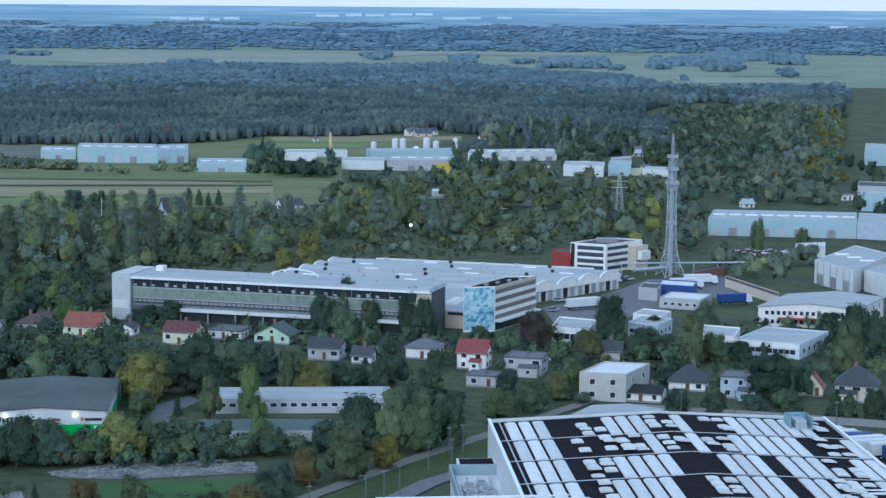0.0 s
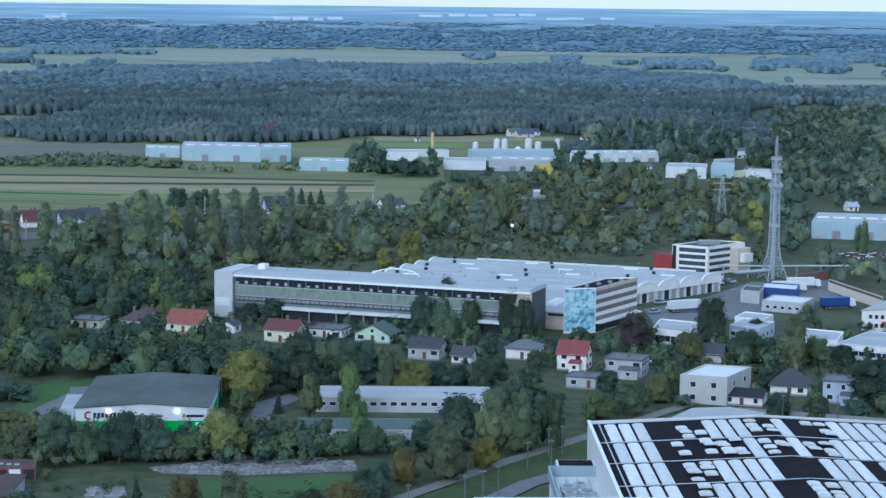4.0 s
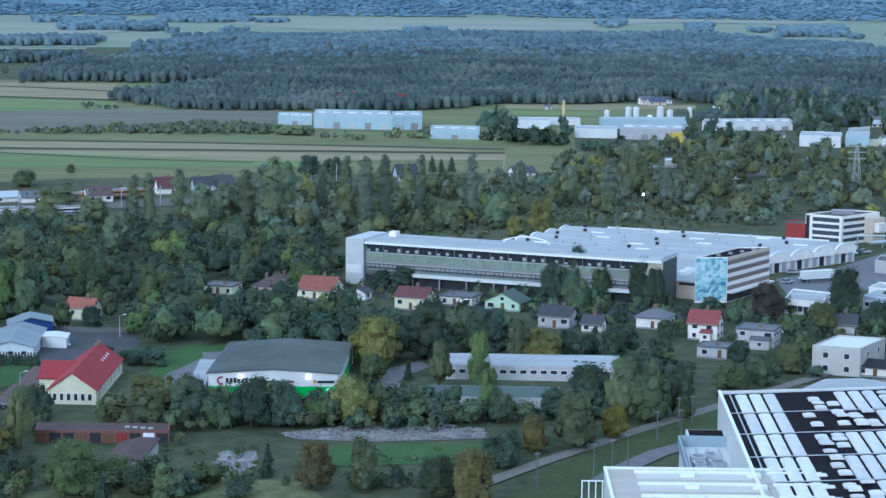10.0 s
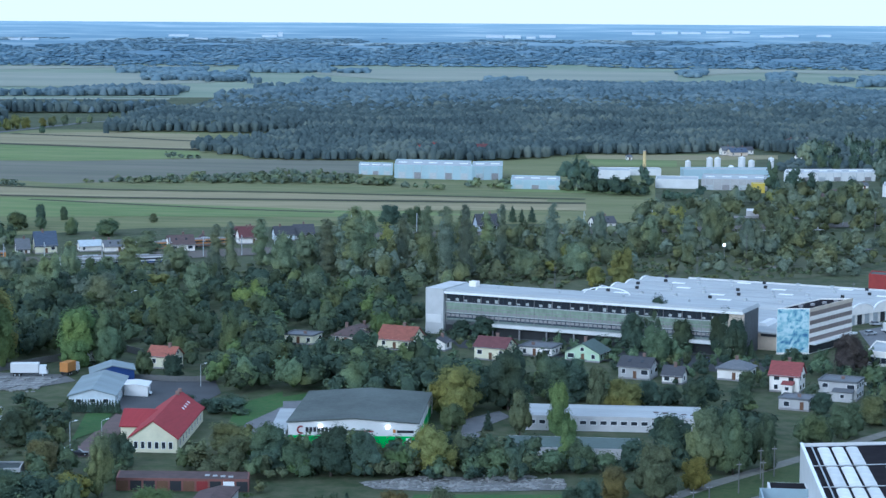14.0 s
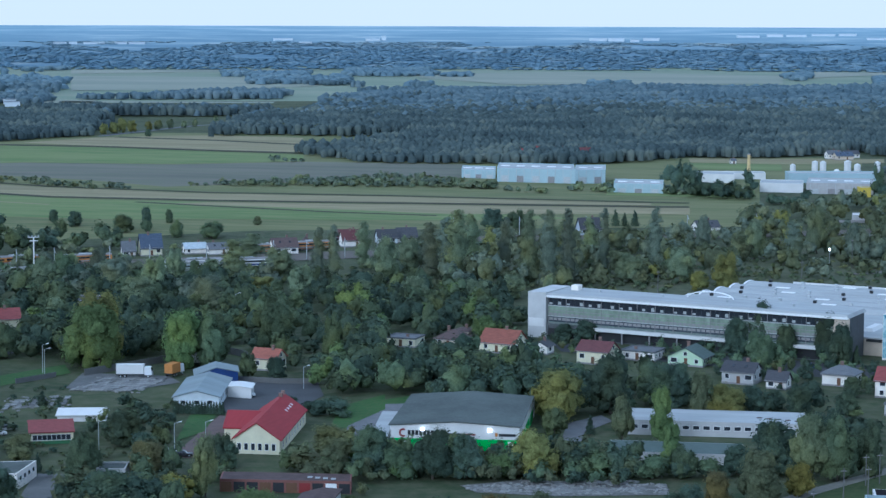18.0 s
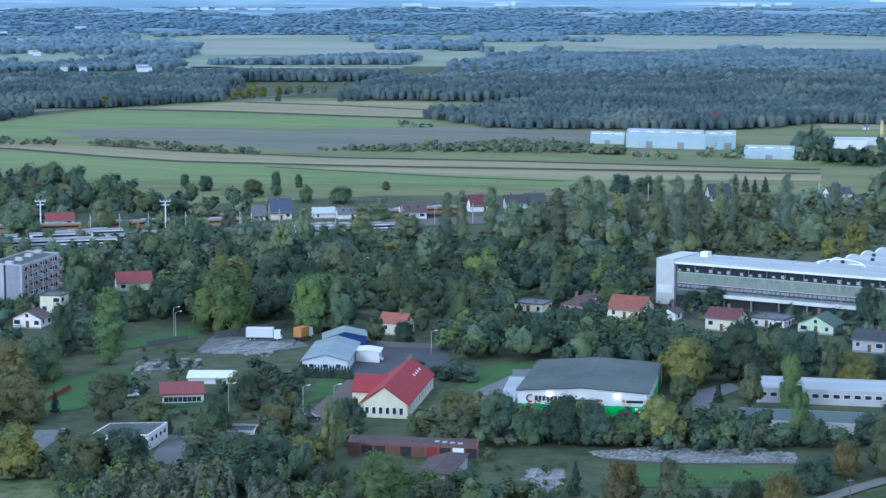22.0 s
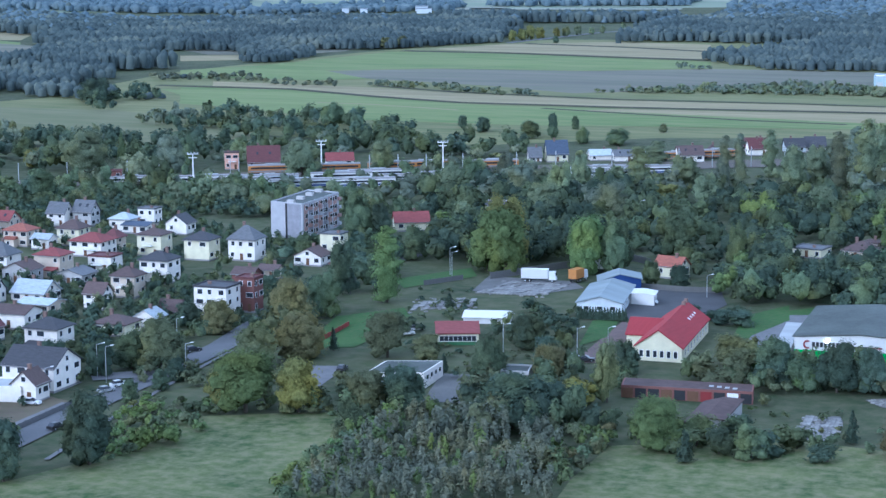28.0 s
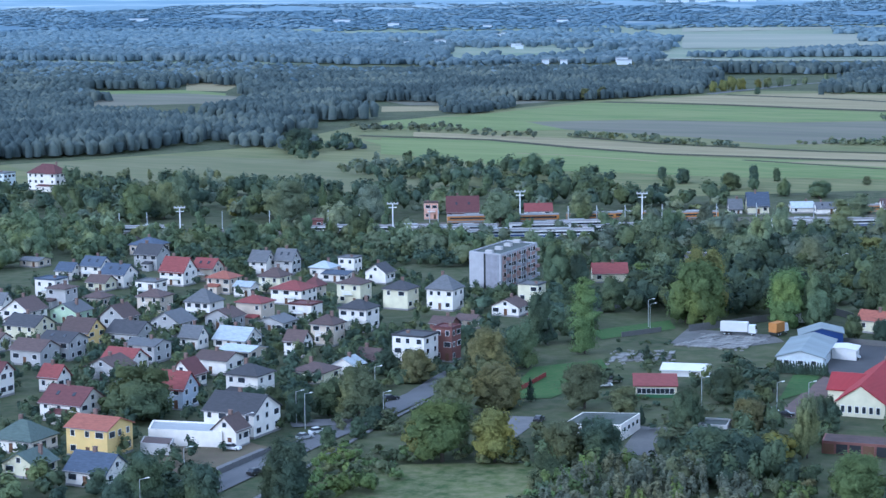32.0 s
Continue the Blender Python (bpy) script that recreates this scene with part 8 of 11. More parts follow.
# garage row gates
ln = (bg_q[1] - bg_q[0]).length
for i in range(10):
    part("gate", Shape().box(0.2, ln / 10 - 0.25, -0.08, 0.0, 0.1, 2.2), (M_DOOR, M_DARK, M_DARK, M_DOOR, M_DARK, M_DOOR, M_RED, M_DARK, M_FRAME, M_DARK)[i], bg, at=edge_pose(bg_q[0], bg_q[1], i * ln / 10, 0))
for i in range(4):
    part("roof_patch", Shape().box(-0.5, 0.5, -0.7, 0.7, 2.75, 2.83), M_ROOFPALE, bg, at=pose((bg_q[1].x) * (0.35 + i * 0.12), bg_q[1].y * (0.35 + i * 0.12) + 1.0, 0, 0, 0, 12))
for i in range(5):
    part("roof_patch", Shape().box(-0.6, 0.6, -0.5, 0.5, 3.65, 3.75), M_RUST, sh1, at=pose(sh1_q[1].x * (0.5 + 0.1 * i), sh1_q[1].y * (0.5 + 0.1 * i) + 3, 0, 0, 0, 20))
# large halls: doors and ribs
for e_, q_, h_, n_ in ((far1, far1_q, 8, 5), (far2, far2_q, 8, 2), (far3, far3_q, 5, 3), (far4, far4_q, 5, 3), (far6, far6_q, 6, 4), (far8, far8_q, 5, 6), (fw, fw_q, 7, 9), (rw1, rw1_q, 8, 3)):
    ln = (q_[1] - q_[0]).length
    for i in range(n_):
        part("gate", Shape().box(-2, 2, -0.1, 0.0, 0.1, h_ * 0.5), M_TRIM if i % 2 else M_STEEL, e_, at=edge_pose(q_[0], q_[1], ln * (i + 0.5) / n_, 0))
    for i in range(n_ * 2):
        part("cladding_rib", Shape().box(-0.12, 0.12, -0.14, 0.0, 0, h_), M_STEEL, e_, at=edge_pose(q_[0], q_[1], ln * (i + 0.5) / (n_ * 2), 0))
    for i in range(n_):
        c0 = (q_[0] + q_[3]) / 2 + ((q_[1] + q_[2]) / 2 - (q_[0] + q_[3]) / 2) * ((i + 0.5) / n_)
        part("roof_light", Shape().box(-2.5, 2.5, -1, 1, h_ + 0.05, h_ + 0.5), M_FRAME, e_, at=pose(c0.x, c0.y, 0))
# red hall: chimneys, roof windows, ridge
ridge = lambda f: (rh_q[0] + rh_q[1]) / 2 * (1 - f) + (rh_q[2] + rh_q[3]) / 2 * f
for f in (0.66, 0.73, 0.80, 0.87):
    c0 = (ridge(f) + rh_q[1] * (1 - f) + rh_q[2] * f) / 2
    part("roof_window", Shape().box(-0.35, 0.35, -0.22, 0.22, 0, 0.14), M_FRAME, rh, at=pose(c0.x, c0.y, 5.5, 0, 34, -6))
for f in (0.88, 0.97):
    c0 = ridge(f)
    part("chimney", Shape().box(-0.4, 0.4, -0.4, 0.4, 6.0, 8.3), M_BRICK, rh, at=pose(c0.x, c0.y, 0))
# far village, depots and railway edge
house(24.8, 1427.3, 3.6, 5.0, 2.6, 1.4, "gable", "white", "dark", 20, "x")
house(48.7, 1491.0, 6.2, 5.0, 2.6, 1.9, "gable", "white", "pale", 20, "x")
house(72.4, 1442.2, 5.6, 5.0, 2.6, 1.6, "gable", "white", "pale", 20, "x")
house(95.0, 1558.0, 9.6, 7.7, 2.6, 0.0, "flat", "white", "pale", 20, "x")
house(80.5, 1352.1, 9.8, 7.9, 3.1, 2.6, "hip", "white", "white", 20, "x")
house(102.1, 1465.3, 4.9, 5.0, 3.2, 2.6, "gable", "white", "grey", 20, "x")
house(119.8, 1543.3, 4.3, 5.0, 2.6, 1.4, "gable", "white", "brown", 20, "x")
house(121.6, 1292.1, 6.5, 5.2, 2.6, 2.1, "gable", "white", "pale", 20, "x")
house(139.6, 1299.8, 5.1, 5.0, 2.6, 1.5, "gable", "grey", "grey", 20, "x")
house(115.6, 1174.3, 4.6, 5.0, 2.6, 2.1, "gable", "white", "grey", 20, "x")
house(20.7, 1576.6, 9.7, 7.7, 3.4, 2.8, "hip", "grey", "brown", 20, "x")
house(36.7, 1608.1, 9.9, 7.9, 3.5, 2.8, "hip", "blue", "grey", 20, "x")
house(31.2, 1110.6, 3.7, 5.0, 2.6, 2.0, "gable", "white", "brown", 20, "x")
house(42.7, 1147.9, 7.1, 5.6, 2.6, 1.2, "gable", "beige", "brown", 20, "x")
house(58.1, 1196.1, 4.7, 5.0, 2.6, 1.4, "gable", "white", "grey", 20, "x")
house(-90.6, 1398.7, 3.1, 5.0, 2.6, 1.2, "gable", "white", "grey", 20, "x")
house(145.6, 976.8, 5.5, 5.0, 2.6, 2.0, "gable", "white", "pale", 20, "x")
house(170.5, 1091.4, 2.8, 5.0, 2.6, 0.0, "flat", "white", "white", 20, "x")
house(186.4, 1043.9, 4.1, 5.0, 2.6, 1.3, "gable", "white", "pale", 20, "x")
house(200.9, 1017.0, 6.4, 5.1, 2.6, 0.0, "flat", "white", "pale", 20, "x")
house(-244.8, 1438.1, 6.5, 5.2, 3.1, 2.6, "gable", "pink", "red", 20, "x")
house(-236.1, 1452.7, 5.7, 5.0, 3.6, 3.0, "gable", "white", "red", 20, "x")
house(-221.9, 1468.9, 6.6, 5.3, 3.2, 2.6, "gable", "white", "maroon", 20, "x")
house(-199.7, 1449.8, 8.2, 6.5, 3.6, 2.9, "gable", "white", "maroon", 20, "x")
house(-17.6, 1460.6, 12.2, 9.8, 3.1, 2.6, "gable", "beige", "blue", 20, "x")
house(18.4, 1531.2, 6.0, 5.0, 2.6, 1.9, "gable", "white", "maroon", 20, "x")
hall("warehouse", (73.5, 1175.2), (82.4, 1180.5), (83.4, 1194.5), 4.5, "white box-shaped store at the village edge", M_WHITE, M_ROOFPALE, 0.0, "warehouse")
hall("warehouse", (93.8, 1167.1), (100.4, 1168.1), (101.4, 1180.1), 3.5, "low white store at the village edge", M_WHITE, M_ROOFPALE, 0.0, "warehouse")
hall("warehouse", (97.3, 1198.5), (110.9, 1212.8), (112.5, 1230.7), 5.0, "grey-white hall with a lighter annex", wall_paint("stone"), M_ROOFPALE, 0.0, "warehouse")
hall("warehouse", (104.0, 1150.2), (119.7, 1160.0), (120.7, 1169.9), 3.0, "low cream store beside the village", wall_paint("cream"), M_ROOFPALE, 0.0, "warehouse")
hall("shed", (136.3, 785.3), (149.0, 790.1), (151.2, 801.9), 4.2, "small white sheet-metal shed with an open gate", M_WHITE, M_WHITE, 0.0, "shed")
hall("shed", (89.1, 720.4), (101.9, 733.5), (103.1, 742.4), 2.6, "long low brown store with a dark felt roof", wall_paint("brick"), M_ROOFGREY, 0.0, "shed")
hall("shed", (98.0, 704.3), (110.0, 662.5), (111.5, 671.4), 2.6, "long low brown store with a dark felt roof", wall_paint("beige"), M_RUST, 0.0, "shed")
hall("station_building", (-7.1, 1010.6), (4.2, 1012.2), (4.2, 1024.2), 3.4, "low grey station building with a pale flat roof", wall_paint("grey"), M_WHITE, 0.0, "building")
yard_wall([(-10.1, 933.2), (-0.2, 939.4), (10.4, 948.3)], 1.8, "white concrete fence along the railway", M_WHITE)
yard_wall([(21.2, 957.4), (31.1, 963.9)], 1.6, "white concrete fence along the railway", M_WHITE)
yard_wall([(-13.0, 1009.8), (30.9, 1013.1)], 1.2, "grey platform edge wall", M_TRIM)
pole(34.8, 980.3, 9)
pole(53.7, 974.9, 10)
pole(8.0, 984.7, 8)
pole(37.9, 868.6, 11)
pole(-5.3, 823.1, 12)
pole(1.7, 879.2, 9)
pole(137.5, 1099.6, 8)
pole(108.0, 1026.9, 9)
pole(-34.5, 844.8, 9)
strip("path", [(-6.7, 804.2), (4.6, 809.2), (12.7, 825.3)], 5, M_PATH, 0.27, "pale track on the waste ground", "track")
strip("path", [(22.6, 850.2), (36.4, 868.5), (47.1, 887.1)], 5, M_CONCRETE, 0.272, "pale track on the waste ground", "track")
# trailers parked behind the large hall
for i in range(9):
    truck(86.5 + i * 2.6, 452.0 - i * 2.9, 17 - 2 * (i % 3), 13, "white" if i % 4 != 2 else "blue")
# garden greenery of the settlement and of the row before the factory
PLOT = [(-440, 570), (-250, 570), (-243, 440), (-247, 320), (-300, 290), (-360, 340), (-440, 430)]
ROWH = [(-110, 585), (70, 505), (130, 520), (140, 640), (60, 600), (0, 590), (-105, 612)]
for pts_, nm, sp_, seed_ in ((PLOT, "garden_shrubs", 7.0, 301), (ROWH, "garden_shrubs", 6.5, 305)):
    wood(nm, pts_, sp_, 2.2, 5.2, 3.4, "dark", "dark green garden shrubs and small trees", 40, 0.34, seed_, True, 0.72)
    wood(nm, pts_, sp_ * 1.5, 2.5, 6.5, 3.8, "mid", "green garden shrubs and fruit trees", 45, 0.36, seed_ + 1, True, 0.75)
    wood(nm, pts_, sp_ * 2.6, 2.5, 6.0, 3.6, "olive", "olive garden shrubs turning in autumn", 45, 0.36, seed_ + 2, True, 0.75)


def rubble(name, pts, n, size, material, label, seed):
    """Broken pieces too many to count, strewn and tilted."""
    rng = np.random.default_rng(seed)
    xs, ys = [p[0] for p in pts], [p[1] for p in pts]
    s = Shape()
    left_ = n
    while left_:
        x, y = rng.uniform(min(xs), max(xs)), rng.uniform(min(ys), max(ys))
        if inside(pts, np.array([x]), np.array([y]))[0]:
            a, u, v, h = rng.uniform(0, 6.28), size * rng.uniform(0.3, 1.2), size * rng.uniform(0.2, 0.8), size * rng.uniform(0.08, 0.5)
            ca, sa = math.cos(a), math.sin(a)
            q = [(x + ca * i * u - sa * j * v, y + sa * i * u + ca * j * v) for i, j in ((-1, -1), (1, -1), (1, 1), (-1, 1))]
            t = rng.uniform(-0.2, 0.3, 4) * size
            s.loft([(*p, 0.0) for p in q], [(*p, 0.2 + 0.6 * h + 0.5 * k) for p, k in zip(q, t)])
            left_ -= 1
    return tagged(part(name, s, material), label, "rubble", "", "stuff")


M_RUBBLE = paint("broken_concrete", (0.25, 0.246, 0.232), 0.9, 0.35, 0.4, 4, 0.2)
rubble("rubble", [(-83.6, 416.8), (-71.6, 425.5), (-40.5, 428.3), (-39.1, 419.9), (-62.4, 413.5), (-79.3, 413.2)], 260, 0.55, M_RUBBLE, "pale broken concrete strewn along a strip", 61)
rubble("rubble", [(-61.6, 424.2), (-47.2, 427.3), (-46.9, 430.6), (-60.9, 428.1)], 90, 0.6, M_RUBBLE, "heap of broken concrete pieces", 62)
rubble("rubble", [(-90.1, 379.1), (-81.7, 379.3), (-84.4, 399.9), (-92.6, 397.3)], 90, 0.6, M_RUBBLE, "broken concrete among weeds", 63)
rubble("rubble", [(-208.0, 501.5), (-188.6, 504.3), (-186.2, 526.7), (-207.3, 524.7)], 60, 0.6, M_RUBBLE, "old concrete scraps in the yard", 64)
rubble("rubble", [(-213.6, 469.4), (-198.5, 482.6), (-205.3, 499.0), (-219.4, 489.5)], 40, 0.5, M_RUBBLE, "old concrete scraps beside the shed", 65)


rubble("scrap_heap", [(114.0, 794.9), (135.5, 793.8), (138.1, 811.9), (116.9, 811.3)], 90, 1.6, M_RUST, "heaps of rusty scrap and old vehicles", 77)
rubble("scrap_heap", [(114.0, 794.9), (135.5, 793.8), (138.1, 811.9), (116.9, 811.3)], 40, 1.5, M_WHITE, "pale scrap panels on the heap", 78)


def dish(x, y, rot, size):
    """A white dish aerial on its mast beside the far depot."""
    c = thing("dish_aerial", x, y, rot, 0, "white round dish aerial beside the far depot", "aerial")
    part("mast", Shape().tube((0, 0, 0), (0, 0, 2.2), 0.3, 0.25, 8), M_FRAME, c)
    bowl = Shape()
    ringp = lambda r, d: [(r * math.cos(i * math.pi / 6), -d, r * math.sin(i * math.pi / 6)) for i in range(12)]
    for r0, d0, r1, d1 in ((0.2, 0.0, 0.6, 0.12), (0.6, 0.12, 1.0, 0.4)):
        bowl.loft(ringp(r0 * size, d0 * size), ringp(r1 * size, d1 * size))
    part("bowl", bowl, M_FRAME, c, at=pose(0, 0, 2.2 + size * 0.7, -25, 0, 0))


dish(-35, 1283, 10, 1.4)
dish(-19, 1284, -25, 2.3)
dish(5, 1287, 20, 1.3)
dish(-48, 1281, 0, 1.1)


# two lamps that are lit
def lamp_post(x, y, h, glow, label):
    c = thing("lamp_post", x, y, 0, 0, label, "lamp")
    part("pole", Shape().tube((0, 0, 0), (0, 0, h - 0.3), 0.08, 0.06, 6), M_STEEL, c)
    part("lamp_head", Shape().tube((0, 0, h - 0.3), (0, 0, h + 0.5), 0.45, 0.35, 10), glow, c, "glowing lamp head")


lamp_post(-169.1, 443.2, 6.2, M_REDLAMP, "slim pole with a glowing orange-red lamp")
lamp_post(-13.9, 806.5, 9.3, M_LAMP, "tall pole with a bright white lamp")


# ---- trees one by one ----
tree(-74.9, 498.1, 11.7, 14.8, "round", "yellow")
tree(-115.4, 613.6, 8.1, 10.9, "round", "light")
tree(-36.7, 598.8, 11.4, 9.8, "round", "dark")
tree(-29.8, 604.3, 15.4, 8.6, "round", "dark")
tree(-28.8, 577.4, 11.7, 10.6, "round", "mid")
tree(-22.2, 597.5, 10.0, 7.4, "round", "dark")
tree(-16.5, 601.9, 8.5, 8.0, "round", "dark")
tree(-10.0, 598.1, 13.3, 10.3, "round", "dark")
tree(-6.1, 590.2, 12.1, 8.7, "round", "dark")
tree(-1.8, 592.4, 5.7, 4.0, "conifer", "dark")
tree(-63.4, 620.8, 8.0, 9.6, "round", "dark")
tree(-84.5, 615.3, 6.7, 9.1, "round", "dark")
tree(-91.2, 619.3, 5.1, 7.3, "round", "dark")
tree(25.8, 577.2, 10.5, 12.3, "round", "purple")
tree(10.1, 586.1, 4.6, 7.8, "round", "dark")
tree(48.6, 588.1, 13.5, 12.5, "round", "dark")
tree(56.7, 560.3, 8.7, 15.3, "round", "dark")
tree(39.9, 556.8, 8.5, 9.1, "round", "olive")
tree(78.3, 602.7, 10.1, 9.3, "round", "mid")
tree(68.1, 549.4, 13.9, 8.5, "round", "olive")
tree(74.8, 556.7, 8.5, 9.1, "round", "mid")
tree(82.0, 499.9, 11.8, 16.3, "round", "dark")
tree(82.4, 557.1, 5.7, 8.3, "round", "dark")
tree(116.4, 604.7, 6.6, 9.0, "round", "dark")
tree(118.2, 575.2, 13.7, 10.2, "round", "dark")
tree(123.6, 575.5, 8.8, 8.5, "round", "dark")
tree(108.3, 537.0, 14.7, 9.6, "round", "olive")
tree(124.9, 806.9, 13.4, 7.6, "round", "mid")
tree(144.8, 817.5, 8.6, 6.7, "round", "mid")
tree(92.0, 509.0, 9.0, 7.9, "round", "dark")
tree(-20.0, 413.5, 11.4, 10.9, "round", "olive")
tree(-12.4, 423.9, 7.3, 7.1, "round", "yellow")
tree(-18.5, 448.6, 11.0, 12.3, "round", "dark")
tree(-10.4, 440.3, 14.1, 10.5, "round", "olive")
tree(-4.7, 440.5, 14.3, 9.5, "round", "mid")
tree(1.9, 446.5, 11.2, 8.0, "round", "mid")
tree(13.2, 470.0, 8.6, 10.1, "round", "mid")
tree(21.2, 484.8, 8.4, 8.9, "round", "mid")
tree(28.2, 500.4, 7.1, 8.9, "round", "olive")
tree(32.8, 513.9, 7.6, 6.1, "round", "mid")
tree(-46.1, 470.1, 13.6, 6.4, "round", "light")
tree(-55.1, 469.7, 11.2, 5.9, "round", "olive")
tree(-40.6, 439.1, 10.9, 6.0, "round", "light")
tree(-32.9, 503.5, 8.9, 12.6, "round", "yellow")
tree(-39.3, 503.2, 11.6, 6.9, "round", "olive")
tree(-62.2, 503.7, 14.5, 12.6, "round", "dark")
tree(-48.5, 517.9, 11.0, 13.9, "round", "dark")
tree(-42.5, 524.4, 6.5, 10.9, "round", "dark")
tree(-26.9, 511.2, 7.5, 9.1, "round", "dark")
tree(-28.5, 409.2, 7.5, 7.8, "round", "rust")
tree(-32.5, 396.3, 7.6, 8.5, "round", "dark")
tree(-35.4, 394.8, 6.2, 7.1, "round", "dark")
tree(-72.0, 474.2, 7.0, 7.1, "round", "mid")
tree(-8.3, 480.2, 6.4, 7.1, "round", "dark")
tree(-15.4, 511.7, 7.5, 9.1, "round", "dark")
tree(-3.8, 512.3, 6.8, 7.6, "round", "dark")
tree(-21.5, 519.1, 5.3, 6.2, "round", "dark")
tree(-13.1, 535.5, 4.7, 6.4, "round", "dark")
tree(-2.5, 540.2, 5.6, 5.8, "round", "dark")
tree(58.2, 522.7, 4.6, 6.2, "round", "dark")
tree(65.6, 483.3, 5.7, 7.2, "round", "dark")
tree(56.7, 482.9, 6.4, 7.9, "round", "dark")
tree(94.0, 477.8, 7.7, 7.4, "conifer", "dark")
tree(96.4, 476.0, 6.7, 5.7, "round", "dark")
tree(102.6, 474.9, 8.4, 7.1, "round", "dark")
tree(74.6, 483.6, 5.0, 8.6, "round", "dark")
tree(83.7, 480.7, 5.7, 7.2, "round", "dark")
tree(63.5, 604.0, 5.3, 7.2, "round", "dark")
tree(31.9, 554.7, 4.9, 6.6, "round", "mid")
tree(16.5, 513.2, 5.3, 7.6, "round", "dark")
tree(-218.1, 538.3, 17.1, 16.6, "round", "light")
tree(-227.3, 577.2, 16.1, 16.3, "round", "yellow")
tree(-190.1, 542.9, 15.7, 12.8, "round", "light")
tree(-182.4, 546.6, 15.1, 9.5, "round", "mid")
tree(-150.9, 563.7, 14.3, 6.6, "round", "mid")
tree(-173.4, 579.1, 16.2, 15.1, "round", "mid")
tree(-112.6, 606.4, 8.7, 11.3, "round", "light")
tree(-73.3, 490.0, 12.8, 14.1, "round", "yellow")
tree(-109.1, 746.9, 29.7, 7.3, "poplar", "sage")
tree(-79.6, 783.2, 27.5, 6.5, "poplar", "sage")
tree(-122.9, 743.5, 29.3, 8.2, "poplar", "willow")
tree(-116.3, 745.1, 29.1, 8.2, "poplar", "sage")
tree(-150.6, 745.1, 28.4, 11.3, "poplar", "willow")
tree(-176.7, 738.7, 17.9, 12.5, "round", "willow")
tree(-100.0, 783.6, 26.5, 6.6, "poplar", "sage")
tree(-198.1, 720.3, 22.9, 7.2, "poplar", "sage")
tree(-192.7, 721.6, 23.7, 6.2, "poplar", "sage")
tree(-232.4, 725.2, 16.9, 10.9, "poplar", "willow")
tree(-251.3, 712.3, 14.2, 10.1, "round", "willow")
tree(-160.6, 742.7, 23.3, 9.3, "poplar", "sage")
tree(-50.0, 745.0, 13.6, 12.2, "round", "yellow")
tree(-59.7, 742.6, 7.6, 8.7, "round", "yellow")
tree(-117.6, 962.2, 8.4, 5.4, "conifer", "dark")
tree(-113.2, 963.4, 6.8, 4.9, "conifer", "dark")
tree(-108.4, 964.6, 7.9, 5.4, "conifer", "dark")
tree(-368.5, 903.4, 7.0, 9.0, "round", "dark")
tree(-342.9, 899.3, 6.6, 10.0, "round", "mid")
tree(-331.9, 902.1, 10.0, 5.6, "round", "dark")
tree(-306.1, 870.6, 7.7, 7.5, "round", "mid")
tree(-384.2, 915.7, 6.2, 5.7, "round", "dark")
tree(-330.5, 929.6, 6.8, 4.3, "round", "dark")
tree(-288.6, 867.8, 7.1, 10.7, "round", "mid")
tree(-172.8, 937.5, 9.7, 11.8, "round", "dark")
tree(-162.8, 945.3, 8.7, 11.3, "round", "mid")
tree(-286.0, 930.0, 4.2, 5.1, "round", "olive")
tree(-213.0, 697.7, 6.4, 15.0, "round", "yellow")
tree(-195.2, 686.9, 11.7, 12.6, "round", "willow")
tree(-172.3, 677.9, 8.9, 14.4, "round", "willow")
tree(-151.7, 675.8, 10.9, 12.3, "round", "willow")
tree(-132.1, 687.5, 8.9, 12.4, "round", "willow")
tree(-123.1, 704.3, 8.4, 12.7, "round", "willow")
tree(-87.3, 760.5, 11.1, 13.5, "round", "willow")
tree(-68.5, 765.1, 13.4, 13.5, "round", "willow")
tree(-246.3, 660.1, 10.2, 12.3, "round", "willow")
tree(-287.7, 728.7, 11.3, 9.1, "round", "sage")
tree(-221.4, 659.0, 11.1, 14.3, "round", "sage")
tree(-162.9, 401.2, 11.1, 7.1, "round", "mid")
tree(-152.4, 412.3, 7.2, 8.0, "round", "rust")
tree(-138.7, 423.4, 7.6, 6.6, "round", "dark")
tree(-117.6, 420.1, 6.7, 9.8, "bush", "olive")
tree(-111.6, 421.5, 8.2, 10.9, "round", "olive")
tree(-104.3, 421.4, 10.9, 10.1, "round", "dark")
tree(-98.2, 422.2, 7.8, 8.4, "bush", "mid")
tree(-90.8, 422.8, 10.6, 10.8, "round", "dark")
tree(-83.6, 424.4, 10.0, 10.1, "round", "dark")
tree(-76.7, 427.6, 7.3, 8.4, "bush", "light")
tree(-70.6, 429.0, 10.3, 9.6, "round", "yellow")
tree(-66.7, 430.4, 8.2, 7.3, "bush", "yellow")
tree(-62.3, 431.4, 6.9, 8.7, "bush", "dark")
tree(-56.1, 431.7, 5.9, 8.7, "bush", "mid")
tree(-49.9, 431.9, 6.1, 8.1, "bush", "olive")
tree(-44.1, 433.2, 6.1, 8.4, "bush", "mid")
tree(-37.6, 435.8, 7.2, 7.8, "round", "mid")
tree(-31.4, 435.0, 5.6, 8.1, "bush", "mid")
tree(-26.3, 441.7, 6.5, 7.8, "round", "dark")
tree(-150.3, 384.9, 6.9, 14.6, "round", "dark")
tree(-137.6, 390.2, 6.1, 7.8, "round", "yellow")
tree(-133.7, 485.8, 3.7, 6.0, "round", "dark")
tree(-133.1, 497.3, 3.0, 6.4, "bush", "dark")
